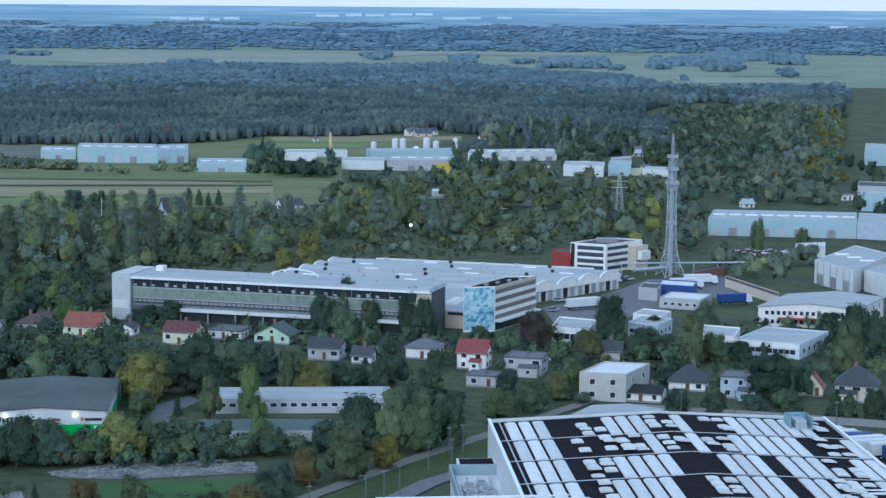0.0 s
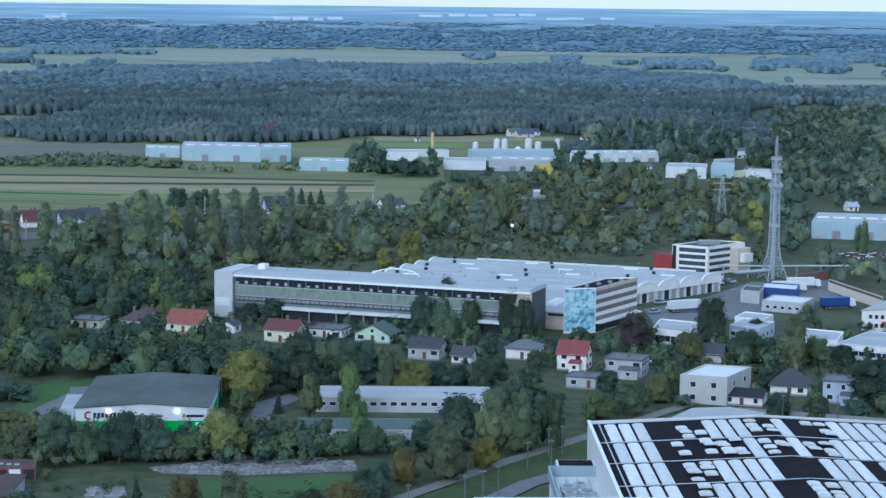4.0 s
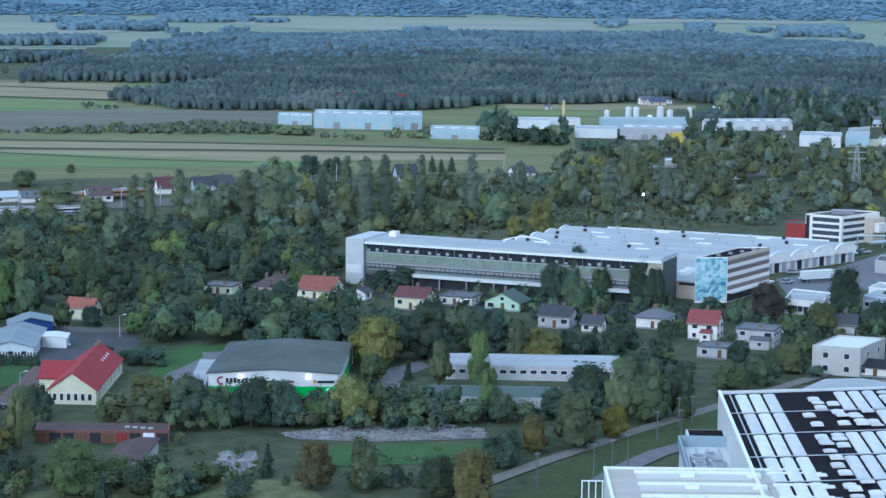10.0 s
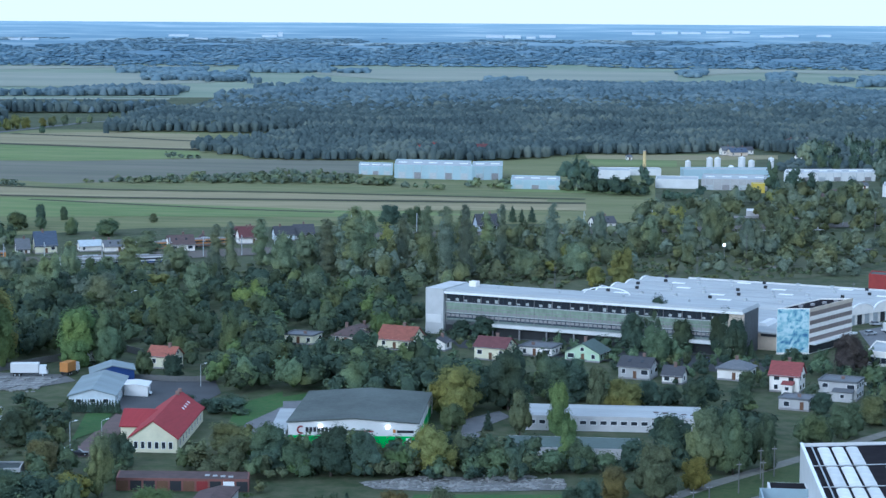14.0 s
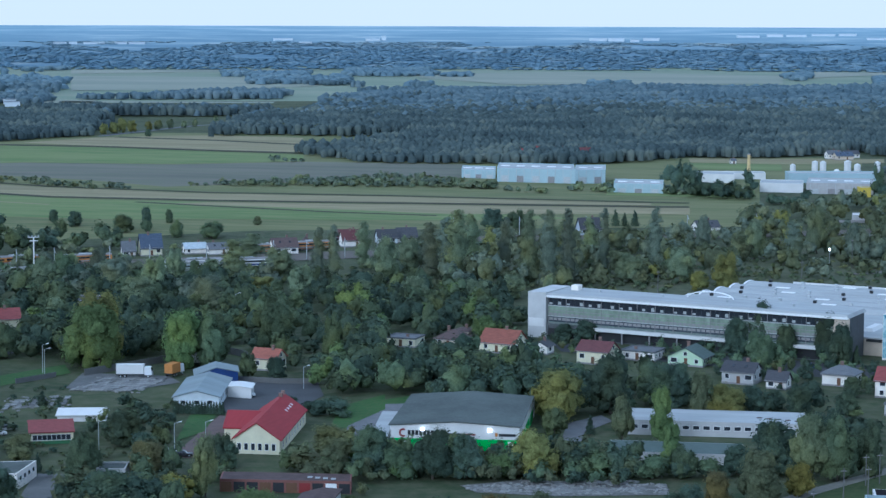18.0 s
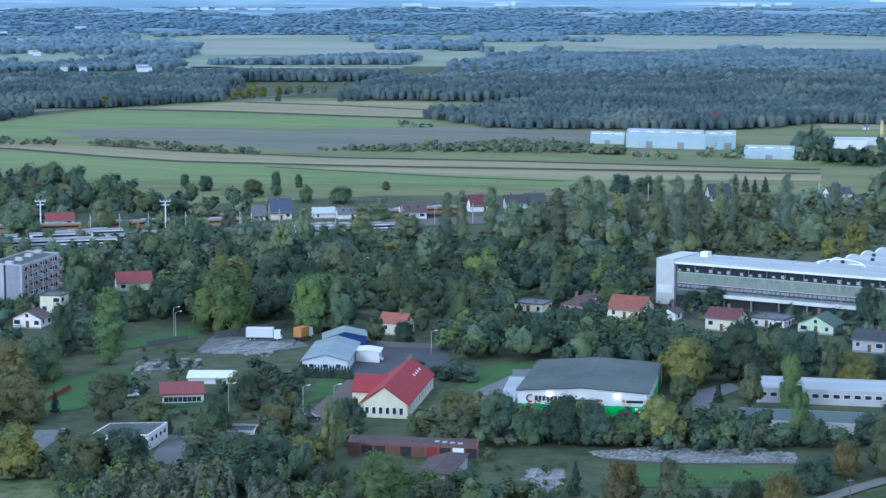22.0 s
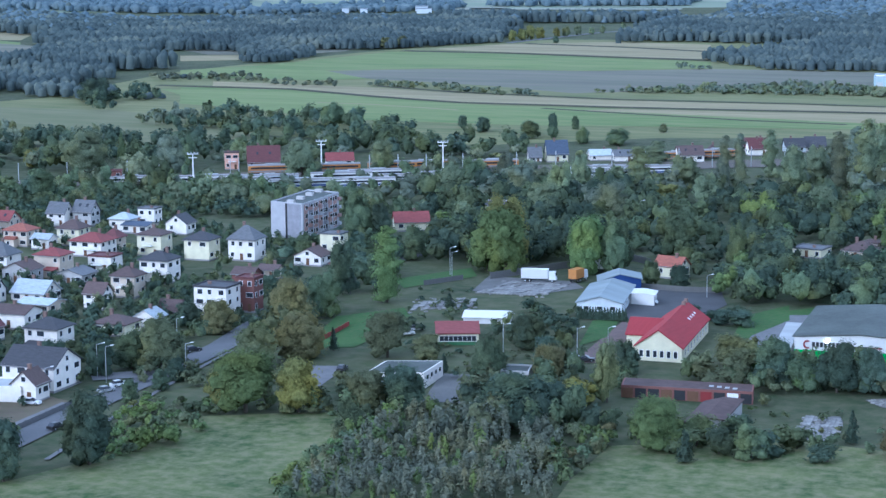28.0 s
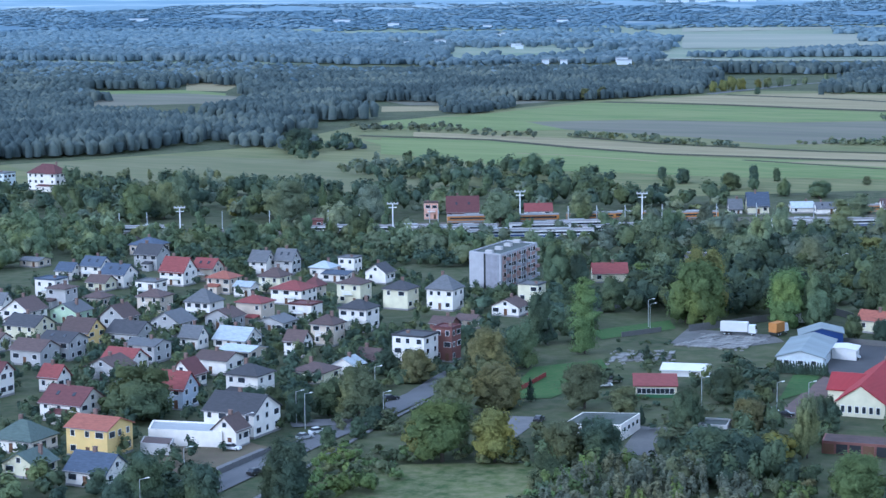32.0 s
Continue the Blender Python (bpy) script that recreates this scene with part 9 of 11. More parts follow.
tree(-81.6, 501.4, 4.5, 7.5, "round", "dark")
tree(-63.7, 476.8, 5.0, 3.3, "conifer", "dark")
tree(-143.7, 494.9, 3.0, 4.8, "bush", "dark")
tree(-224.6, 482.8, 21.2, 8.5, "poplar", "light")
tree(-216.0, 544.6, 21.4, 17.3, "round", "yellow")
tree(-211.7, 535.9, 18.4, 15.7, "round", "light")
tree(-191.4, 549.6, 15.3, 15.1, "round", "light")
tree(-183.7, 552.8, 15.3, 10.6, "round", "mid")
tree(-238.4, 389.5, 11.0, 12.5, "round", "olive")
tree(-246.2, 429.9, 8.5, 10.6, "round", "rust")
tree(-257.7, 435.2, 5.9, 7.5, "round", "dark")
tree(-226.9, 358.2, 5.2, 4.8, "round", "dark")
tree(-226.9, 370.9, 4.6, 4.7, "round", "dark")
tree(-228.5, 379.9, 5.5, 4.8, "round", "dark")
tree(-207.5, 312.8, 13.7, 12.5, "round", "dark")
tree(-215.9, 297.4, 11.1, 10.0, "round", "dark")
tree(-230.5, 297.3, 11.9, 10.4, "round", "dark")
tree(-231.9, 292.4, 7.6, 7.7, "round", "dark")
tree(-200.1, 360.0, 12.7, 15.3, "round", "light")
tree(-208.3, 365.2, 7.7, 8.8, "round", "yellow")
tree(-190.1, 364.4, 11.7, 11.8, "round", "yellow")
tree(-214.3, 411.9, 10.4, 15.5, "round", "rust")
tree(-218.8, 398.0, 9.1, 12.5, "round", "olive")
tree(-235.0, 447.2, 11.5, 13.0, "round", "rust")
tree(-231.1, 458.6, 12.1, 9.2, "round", "mid")
tree(-259.8, 481.5, 5.6, 8.1, "round", "dark")
tree(-195.5, 420.0, 10.7, 11.6, "round", "olive")
tree(-170.5, 373.0, 9.7, 12.8, "round", "dark")
tree(-176.8, 369.1, 8.7, 11.8, "round", "olive")
tree(-164.3, 405.9, 10.0, 8.1, "round", "mid")
tree(-152.9, 412.7, 7.4, 9.4, "round", "rust")
tree(-143.9, 370.6, 10.2, 15.9, "round", "dark")
tree(-136.8, 384.0, 7.3, 7.8, "round", "yellow")
tree(-138.0, 375.7, 8.3, 9.6, "round", "dark")
tree(-133.6, 396.2, 12.9, 6.7, "round", "olive")
tree(-111.9, 362.2, 10.0, 12.8, "round", "light")
tree(-185.1, 419.2, 6.1, 8.8, "round", "olive")
tree(-168.1, 440.1, 8.3, 9.8, "round", "dark")
tree(-158.0, 424.4, 6.7, 8.1, "round", "dark")
tree(-104.4, 355.3, 6.4, 4.2, "conifer", "dark")
tree(-118.4, 440.2, 6.9, 12.6, "round", "olive")
tree(-137.7, 423.7, 6.1, 6.6, "round", "dark")
tree(-105.9, 368.0, 7.3, 8.3, "bush", "mid")
tree(-100.3, 363.7, 6.6, 7.0, "bush", "dark")
tree(-93.5, 362.3, 6.6, 7.7, "round", "mid")
tree(-125.6, 376.1, 4.4, 4.9, "bush", "mid")
tree(-281.5, 364.4, 12.7, 17.5, "round", "mid")
tree(-253.2, 369.2, 9.4, 7.9, "round", "dark")
tree(-256.3, 381.8, 6.7, 6.8, "round", "dark")
tree(-247.7, 379.1, 8.0, 8.1, "round", "dark")
tree(-244.4, 387.0, 8.1, 8.2, "round", "dark")
tree(-174.0, 354.9, 7.0, 7.5, "bush", "mid")
tree(-167.9, 355.1, 4.1, 9.9, "bush", "light")
tree(-129.0, 486.3, 4.4, 9.2, "bush", "dark")
tree(-137.0, 489.1, 3.2, 6.2, "bush", "dark")
tree(-162.8, 456.7, 5.0, 6.0, "bush", "dark")
tree(-206.2, 481.9, 3.9, 4.4, "conifer", "dark")
tree(-210.4, 421.9, 5.6, 3.2, "conifer", "dark")
tree(-176.8, 409.8, 4.6, 2.5, "conifer", "dark")
tree(-241.3, 489.3, 14.4, 9.7, "round", "dark")
tree(-245.8, 548.5, 10.6, 8.9, "round", "mid")
tree(-273.9, 584.8, 11.4, 9.6, "round", "dark")
tree(-280.7, 582.1, 14.2, 11.5, "round", "mid")
tree(-247.2, 571.1, 9.1, 11.0, "round", "dark")
tree(-234.2, 564.7, 9.0, 9.0, "round", "dark")
tree(-443.8, 892.6, 13.3, 13.5, "round", "mid")
tree(-430.1, 891.8, 11.5, 8.1, "round", "mid")
tree(-636.3, 978.8, 14.1, 23.8, "round", "dark")
tree(-336.9, 884.8, 8.2, 11.1, "round", "mid")
tree(-327.0, 888.5, 6.3, 6.6, "round", "mid")
tree(-370.1, 908.4, 6.3, 7.5, "round", "dark")
tree(-388.1, 925.2, 5.5, 5.3, "round", "dark")
tree(-308.3, 877.1, 6.5, 7.6, "round", "mid")
tree(-290.7, 876.1, 7.2, 10.8, "round", "mid")
tree(-490.7, 705.8, 7.9, 11.0, "round", "yellow")
tree(-519.5, 705.5, 17.1, 10.1, "round", "willow")
tree(-455.9, 719.3, 16.0, 5.7, "conifer", "mid")
tree(-459.5, 697.0, 17.6, 24.4, "round", "willow")
tree(-426.8, 709.8, 15.2, 14.6, "round", "sage")
tree(-430.2, 729.3, 13.5, 7.5, "round", "mid")
tree(-415.1, 746.0, 10.4, 10.0, "round", "willow")
tree(-368.4, 712.7, 15.2, 16.5, "round", "willow")
tree(-346.9, 741.1, 13.1, 14.5, "round", "willow")
tree(-394.5, 647.5, 14.3, 12.5, "round", "mid")
tree(-427.3, 617.5, 11.9, 13.1, "round", "dark")
tree(-513.9, 686.1, 16.0, 14.9, "round", "willow")
tree(-519.0, 673.7, 15.8, 14.7, "round", "mid")
tree(-197.8, 787.4, 18.5, 7.8, "poplar", "willow")
tree(-162.0, 777.5, 22.0, 8.7, "poplar", "sage")
tree(-148.9, 762.7, 25.0, 9.0, "poplar", "willow")
tree(-139.2, 783.1, 22.0, 7.6, "poplar", "sage")
tree(-176.0, 774.0, 13.3, 10.3, "round", "willow")
tree(-109.1, 809.3, 20.2, 7.3, "poplar", "willow")
tree(-67.6, 860.0, 16.2, 8.6, "round", "sage")
tree(-45.3, 844.8, 15.9, 10.9, "round", "willow")
tree(-28.4, 829.2, 19.1, 10.5, "poplar", "sage")
tree(-20.5, 871.8, 21.3, 12.6, "round", "willow")
tree(-3.6, 835.3, 16.8, 12.1, "round", "sage")
tree(10.2, 879.4, 15.1, 11.7, "round", "willow")
tree(-216.0, 729.2, 12.7, 13.4, "round", "willow")
tree(-289.7, 679.2, 13.7, 12.8, "round", "willow")
tree(-293.9, 710.2, 11.9, 11.1, "round", "mid")
tree(-264.2, 685.3, 12.2, 12.8, "round", "sage")
tree(-245.5, 674.8, 14.9, 12.6, "round", "willow")
tree(-234.7, 692.5, 12.2, 12.8, "round", "mid")
tree(-241.7, 776.6, 13.5, 12.3, "poplar", "willow")
tree(-36.9, 363.7, 10.9, 9.9, "round", "rust")
tree(-67.7, 372.6, 9.3, 7.9, "round", "rust")
tree(-58.6, 373.9, 9.7, 7.9, "round", "olive")
tree(-52.8, 375.5, 5.2, 4.3, "bush", "dark")
tree(-78.7, 381.1, 6.6, 4.2, "conifer", "dark")
tree(-115.7, 373.8, 7.4, 10.4, "round", "light")
tree(-44.1, 370.8, 7.8, 7.9, "round", "dark")
tree(-41.4, 375.4, 6.2, 5.9, "bush", "dark")
tree(-100.0, 375.9, 5.7, 8.5, "bush", "dark")
tree(-87.6, 373.3, 5.1, 7.2, "bush", "mid")
tree(-139.7, 425.3, 5.2, 8.2, "bush", "olive")
tree(-74.0, 431.8, 5.8, 6.8, "bush", "yellow")
tree(-107.2, 362.2, 5.5, 8.2, "bush", "mid")
tree(-92.6, 364.2, 5.5, 9.4, "bush", "dark")
tree(-80.0, 365.9, 3.9, 7.0, "bush", "dark")

tree(-158.4, 531.7, 6.5, 7.2, "round", "dark")
tree(-167.1, 533.3, 7.0, 5.9, "round", "mid")

tree(-632, 1617, 9.0, 9.0, "round", "yellow")
tree(-627, 1627, 10.0, 10.0, "round", "yellow")
tree(-623, 1637, 13.0, 11.0, "round", "yellow")
tree(-621, 1654, 10.0, 9.0, "round", "yellow")
tree(-616, 1683, 8.0, 8.0, "round", "yellow")
tree(-611, 1693, 9.0, 9.0, "round", "willow")
tree(-607, 1713, 9.0, 9.0, "round", "willow")
tree(-601, 1734, 6.0, 7.0, "round", "willow")
tree(-598, 1754, 7.0, 6.0, "round", "willow")
tree(-592, 1796, 8.0, 6.0, "round", "willow")
tree(-689, 1485, 9.0, 12.0, "round", "olive")
tree(-680, 1496, 10.0, 10.0, "round", "olive")
tree(-492, 1681, 8.0, 10.0, "round", "olive")
tree(-473, 1668, 9.0, 11.0, "round", "olive")
tree(-455, 1656, 9.0, 10.0, "round", "olive")
tree(-585, 1596, 6.0, 7.0, "round", "dark")

# ---- woods and thickets ----
wood("wood", [(-241, 543), (-222, 533), (-222, 547), (-203, 557), (-185, 587), (-154, 536), (-139, 520), (-120, 512), (-88, 530), (-101, 596), (-109, 652), (-122, 700), (-150, 712), (-242, 705), (-312, 706)], 9.8, 5.4, 11.7, 8.5, "dark", "dense dark green town trees", 66, 0.55, 11, True)
wood("wood", [(-241, 543), (-222, 533), (-222, 547), (-203, 557), (-185, 587), (-154, 536), (-139, 520), (-120, 512), (-88, 530), (-101, 596), (-109, 652), (-122, 700), (-150, 712), (-242, 705), (-312, 706)], 12.5, 5.4, 11.7, 8.5, "mid", "green broadleaf trees of the town wood", 66, 0.55, 12, True)
wood("wood", [(-241, 543), (-222, 533), (-222, 547), (-203, 557), (-185, 587), (-154, 536), (-139, 520), (-120, 512), (-88, 530), (-101, 596), (-109, 652), (-122, 700), (-150, 712), (-242, 705), (-312, 706)], 27.8, 5.4, 11.7, 8.5, "mid", "green broadleaf trees of the town wood", 66, 0.55, 13, True)
wood("wood", [(-241, 543), (-222, 533), (-222, 547), (-203, 557), (-185, 587), (-154, 536), (-139, 520), (-120, 512), (-88, 530), (-101, 596), (-109, 652), (-122, 700), (-150, 712), (-242, 705), (-312, 706)], 31.7, 5.4, 11.7, 8.5, "light", "light green trees of the town wood", 66, 0.55, 14, True)
wood("wood", [(-138, 512), (-87, 524), (-93, 567), (-146, 555)], 7.3, 7.6, 11.2, 8.5, "dark", "dense dark green town trees", 66, 0.55, 21, True)
wood("wood", [(-138, 512), (-87, 524), (-93, 567), (-146, 555)], 12.2, 7.6, 11.2, 8.5, "mid", "green broadleaf trees of the town wood", 66, 0.55, 22, True)
wood("wood", [(-170, 711), (-118, 714), (-67, 751), (-41, 778), (7, 790), (38, 783), (50, 850), (79, 745), (118, 1122), (66, 1117), (23, 1148), (-54, 1025), (-60, 935), (-122, 893), (-207, 868)], 18.9, 5.4, 13.1, 8.5, "olive", "olive green trees turning in autumn", 57, 0.72, 31, True)
wood("wood", [(-170, 711), (-118, 714), (-67, 751), (-41, 778), (7, 790), (38, 783), (50, 850), (79, 745), (118, 1122), (66, 1117), (23, 1148), (-54, 1025), (-60, 935), (-122, 893), (-207, 868)], 21.1, 5.4, 13.1, 8.5, "sage", "green trees of the wood greyed by painted haze", 57, 0.72, 32, True)
wood("wood", [(-170, 711), (-118, 714), (-67, 751), (-41, 778), (7, 790), (38, 783), (50, 850), (79, 745), (118, 1122), (66, 1117), (23, 1148), (-54, 1025), (-60, 935), (-122, 893), (-207, 868)], 26.7, 5.4, 13.1, 8.5, "olive", "olive green trees turning in autumn", 57, 0.72, 33, True)
wood("wood", [(-170, 711), (-118, 714), (-67, 751), (-41, 778), (7, 790), (38, 783), (50, 850), (79, 745), (118, 1122), (66, 1117), (23, 1148), (-54, 1025), (-60, 935), (-122, 893), (-207, 868)], 58.6, 5.4, 13.1, 8.5, "yellow", "yellowing trees of the town wood", 57, 0.72, 34, True)
wood("wood", [(-114, 1173), (-60, 1140), (23, 1141), (24, 1202), (-66, 1239), (-82, 1282), (-121, 1242)], 11.2, 10.8, 16.0, 8.5, "dark", "dense dark green town trees", 57, 0.72, 41, True)
wood("wood", [(23, 1148), (116, 1121), (141, 1330), (112, 1491), (29, 1493), (27, 1358)], 16.6, 9.5, 17.4, 8.5, "dark", "dense dark green town trees", 57, 0.72, 45, True)
wood("wood", [(23, 1148), (116, 1121), (141, 1330), (112, 1491), (29, 1493), (27, 1358)], 22.2, 9.5, 17.4, 8.5, "sage", "green trees of the wood greyed by painted haze", 57, 0.72, 46, True)
wood("wood", [(88, 761), (106, 815), (115, 909), (129, 998), (189, 976), (205, 1064), (360, 1822), (195, 1798)], 16.6, 6.0, 11.5, 8.5, "sage", "green trees of the wood greyed by painted haze", 57, 0.72, 51, True)
wood("wood", [(88, 761), (106, 815), (115, 909), (129, 998), (189, 976), (205, 1064), (360, 1822), (195, 1798)], 20.9, 6.0, 11.5, 8.5, "dark", "dense dark green town trees", 57, 0.72, 52, True)
wood("wood", [(88, 761), (106, 815), (115, 909), (129, 998), (189, 976), (205, 1064), (360, 1822), (195, 1798)], 27.8, 6.0, 11.5, 8.5, "sage", "green trees of the wood greyed by painted haze", 57, 0.72, 53, True)
wood("wood", [(193, 1095), (218, 1097), (338, 1734), (306, 1689)], 14.6, 6.0, 12.0, 8.5, "yellow", "yellowing trees of the town wood", 57, 0.72, 55, True)
wood("wood", [(93, 716), (127, 690), (140, 765), (111, 788)], 12.5, 5.4, 11.7, 8.5, "sage", "green trees of the wood greyed by painted haze", 66, 0.55, 57, True)
wood("wood", [(93, 716), (127, 690), (140, 765), (111, 788)], 16.6, 5.4, 11.7, 8.5, "willow", "green trees of the wood paled by painted haze", 66, 0.55, 58, True)
wood("wood", [(167, 838), (187, 820), (216, 953), (253, 1210), (240, 1208)], 22.2, 8.1, 14.6, 8.5, "dark", "dense dark green town trees", 66, 0.55, 58, True)
wood("wood", [(-510, 569), (-477, 618), (-423, 616), (-413, 647), (-358, 662), (-330, 683), (-310, 675), (-282, 687), (-311, 758), (-359, 732), (-421, 697), (-484, 649), (-544, 608)], 17.1, 5, 10, 5.5, "mid", "green broadleaf trees of the town wood", 48, 0.6, 61, True)
wood("wood", [(-510, 569), (-477, 618), (-423, 616), (-413, 647), (-358, 662), (-330, 683), (-310, 675), (-282, 687), (-311, 758), (-359, 732), (-421, 697), (-484, 649), (-544, 608)], 19.4, 4, 8, 5.5, "sage", "green trees of the wood greyed by painted haze", 48, 0.6, 62, True)
wood("wood", [(-569, 636), (-503, 675), (-437, 719), (-373, 782), (-304, 804), (-322, 851), (-415, 871), (-433, 823), (-486, 801), (-578, 776), (-629, 768), (-645, 721)], 15.3, 7, 13, 8.5, "dark", "dense dark green town trees", 57, 0.72, 65, True)
wood("wood", [(-569, 636), (-503, 675), (-437, 719), (-373, 782), (-304, 804), (-322, 851), (-415, 871), (-433, 823), (-486, 801), (-578, 776), (-629, 768), (-645, 721)], 18.1, 6, 12, 8.5, "mid", "green broadleaf trees of the town wood", 57, 0.72, 66, True)
wood("wood", [(-569, 636), (-503, 675), (-437, 719), (-373, 782), (-304, 804), (-322, 851), (-415, 871), (-433, 823), (-486, 801), (-578, 776), (-629, 768), (-645, 721)], 27.8, 5, 10, 8.5, "sage", "green trees of the wood greyed by painted haze", 57, 0.72, 67, True)
wood("wood", [(-546, 877), (-433, 823), (-404, 848), (-445, 934), (-519, 948)], 16.6, 6, 11, 8.5, "dark", "dense dark green town trees", 57, 0.72, 71, True)
wood("wood", [(-546, 877), (-433, 823), (-404, 848), (-445, 934), (-519, 948)], 19.5, 5, 10, 8.5, "mid", "green broadleaf trees of the town wood", 57, 0.72, 72, True)
wood("wood", [(-328, 658), (-200, 668), (-217, 724), (-286, 725), (-334, 681)], 12.5, 4.8, 9.2, 8.5, "sage", "green trees of the wood greyed by painted haze", 57, 0.72, 75, True)
wood("wood", [(-328, 658), (-200, 668), (-217, 724), (-286, 725), (-334, 681)], 16.6, 4.8, 10.5, 8.5, "mid", "green broadleaf trees of the town wood", 57, 0.72, 76, True)
wood("wood", [(-159, 302), (-163, 319), (-168, 358), (-162, 368), (-138, 370), (-128, 355), (-125, 335), (-117, 318)], 2.7, 4.0, 7.0, 2.2, "silver", "young silvery willow thicket", 74, 0.26, 81, True)
wood("wood", [(-159, 302), (-163, 319), (-168, 358), (-162, 368), (-138, 370), (-128, 355), (-125, 335), (-117, 318)], 9.0, 4.0, 7.0, 2.2, "light", "light green trees of the town wood", 44, 0.31, 82, True)
wood("wood", [(-166, 306), (-170, 343), (-173, 361), (-168, 358), (-163, 319), (-160, 301)], 5.0, 2.5, 5.0, 3.5, "light", "light green trees of the town wood", 56, 0.4, 85, True)
wood("wood", [(-166, 306), (-170, 343), (-173, 361), (-168, 358), (-163, 319), (-160, 301)], 5.0, 2.5, 5.0, 3.5, "mid", "green broadleaf trees of the town wood", 56, 0.4, 86, True)
wood("wood", [(-125, 335), (-125, 365), (-121, 362), (-117, 326)], 5.0, 3.0, 6.0, 3.5, "mid", "green broadleaf trees of the town wood", 56, 0.4, 87, True)
wood("wood", [(-125, 335), (-125, 365), (-121, 362), (-117, 326)], 6.0, 3.0, 6.0, 3.5, "olive", "olive green trees turning in autumn", 56, 0.4, 88, True)
wood("wood", [(-216, 322), (-215, 353), (-206, 362), (-199, 349), (-201, 324), (-207, 312)], 7.0, 2.0, 5.0, 3.5, "light", "light green trees of the town wood", 56, 0.4, 89, True)
wood("wood", [(-216, 322), (-215, 353), (-206, 362), (-199, 349), (-201, 324), (-207, 312)], 6.0, 2.0, 5.0, 3.5, "mid", "green broadleaf trees of the town wood", 56, 0.4, 90, True)
wood("wood", [(-203, 355), (-186, 363), (-164, 365), (-145, 368), (-149, 378), (-167, 373), (-188, 367)], 6.0, 3.0, 6.0, 4.0, "mid", "green broadleaf trees of the town wood", 64, 0.43, 91, True)
wood("wood", [(-203, 355), (-186, 363), (-164, 365), (-145, 368), (-149, 378), (-167, 373), (-188, 367)], 6.0, 3.0, 6.0, 4.0, "dark", "dense dark green town trees", 64, 0.43, 92, True)
wood("wood", [(-123, 356), (-90, 369), (-41, 372), (-42, 380), (-92, 377), (-127, 368)], 7.0, 2.5, 5.0, 4.0, "dark", "dense dark green town trees", 64, 0.43, 93, True)
wood("wood", [(-123, 356), (-90, 369), (-41, 372), (-42, 380), (-92, 377), (-127, 368)], 7.0, 2.5, 5.0, 4.0, "mid", "green broadleaf trees of the town wood", 64, 0.43, 94, True)
wood("wood", [(-83, 431), (-67, 429), (-18, 436), (0, 457), (0, 469), (-21, 448), (-58, 452), (-84, 440)], 6.0, 4.0, 8.0, 5.0, "dark", "dense dark green town trees", 72, 0.48, 95, True)
wood("wood", [(-83, 431), (-67, 429), (-18, 436), (0, 457), (0, 469), (-21, 448), (-58, 452), (-84, 440)], 8.0, 4.0, 8.0, 5.0, "mid", "green broadleaf trees of the town wood", 72, 0.48, 96, True)
wood("wood", [(-83, 431), (-67, 429), (-18, 436), (0, 457), (0, 469), (-21, 448), (-58, 452), (-84, 440)], 9.0, 4.0, 8.0, 5.0, "olive", "olive green trees turning in autumn", 72, 0.48, 97, True)
wood("wood", [(-100, 431), (-59, 427), (-61, 444), (-103, 445)], 6.0, 4.0, 7.0, 5.0, "dark", "dense dark green town trees", 72, 0.48, 97, True)
wood("wood", [(-100, 431), (-59, 427), (-61, 444), (-103, 445)], 8.0, 4.0, 7.0, 5.0, "mid", "green broadleaf trees of the town wood", 72, 0.48, 98, True)
wood("wood", [(-117, 507), (-69, 502), (-53, 510), (-56, 538), (-85, 549), (-124, 539)], 7.3, 6.5, 11.2, 7.3, "dark", "dense dark green town trees", 90, 0.5, 99, True)
wood("wood", [(-117, 507), (-69, 502), (-53, 510), (-56, 538), (-85, 549), (-124, 539)], 11.0, 6.5, 11.2, 7.3, "mid", "green broadleaf trees of the town wood", 90, 0.5, 100, True)
wood("wood", [(-258, 290), (-219, 309), (-236, 328), (-253, 323), (-256, 308), (-273, 307)], 6.0, 3.0, 7.0, 5.0, "dark", "dense dark green town trees", 72, 0.48, 103, True)
wood("wood", [(-258, 290), (-219, 309), (-236, 328), (-253, 323), (-256, 308), (-273, 307)], 8.0, 3.0, 7.0, 5.0, "mid", "green broadleaf trees of the town wood", 72, 0.48, 104, True)
wood("wood", [(-226, 535), (-197, 553), (-184, 574), (-194, 605), (-242, 573)], 11.0, 6.5, 10.5, 8.5, "dark", "dense dark green town trees", 66, 0.55, 107, True)
EDGE_71 = [(-124, 411), (-80, 421), (-84, 441), (-113, 438), (-128, 429)]
wood("wood", [(128, 1180), (215, 1180), (195, 1420), (262, 1850), (170, 1650), (140, 1400)], 15.0, 6.0, 11.5, 8.5, "dark", "dense dark green town trees", 57, 0.72, 811, True)
wood("wood", [(118, 1170), (205, 1180), (185, 1420), (240, 1750), (150, 1500)], 22.0, 6.0, 11.0, 8.5, "sage", "green trees of the wood greyed by painted haze", 57, 0.72, 812, True)
GARDENS = [(-455, 560), (-371, 622), (-306, 556), (-268, 488), (-256, 414), (-276, 362), (-290, 350)]
wood("thicket", GARDENS, 7.0, 2.0, 5.0, 4.0, "dark", "dark green garden bushes between the houses", 50, 0.4, 801, True, 0.8)
wood("thicket", GARDENS, 9.0, 2.0, 4.5, 3.6, "mid", "green garden bushes between the houses", 50, 0.4, 802, True, 0.8)
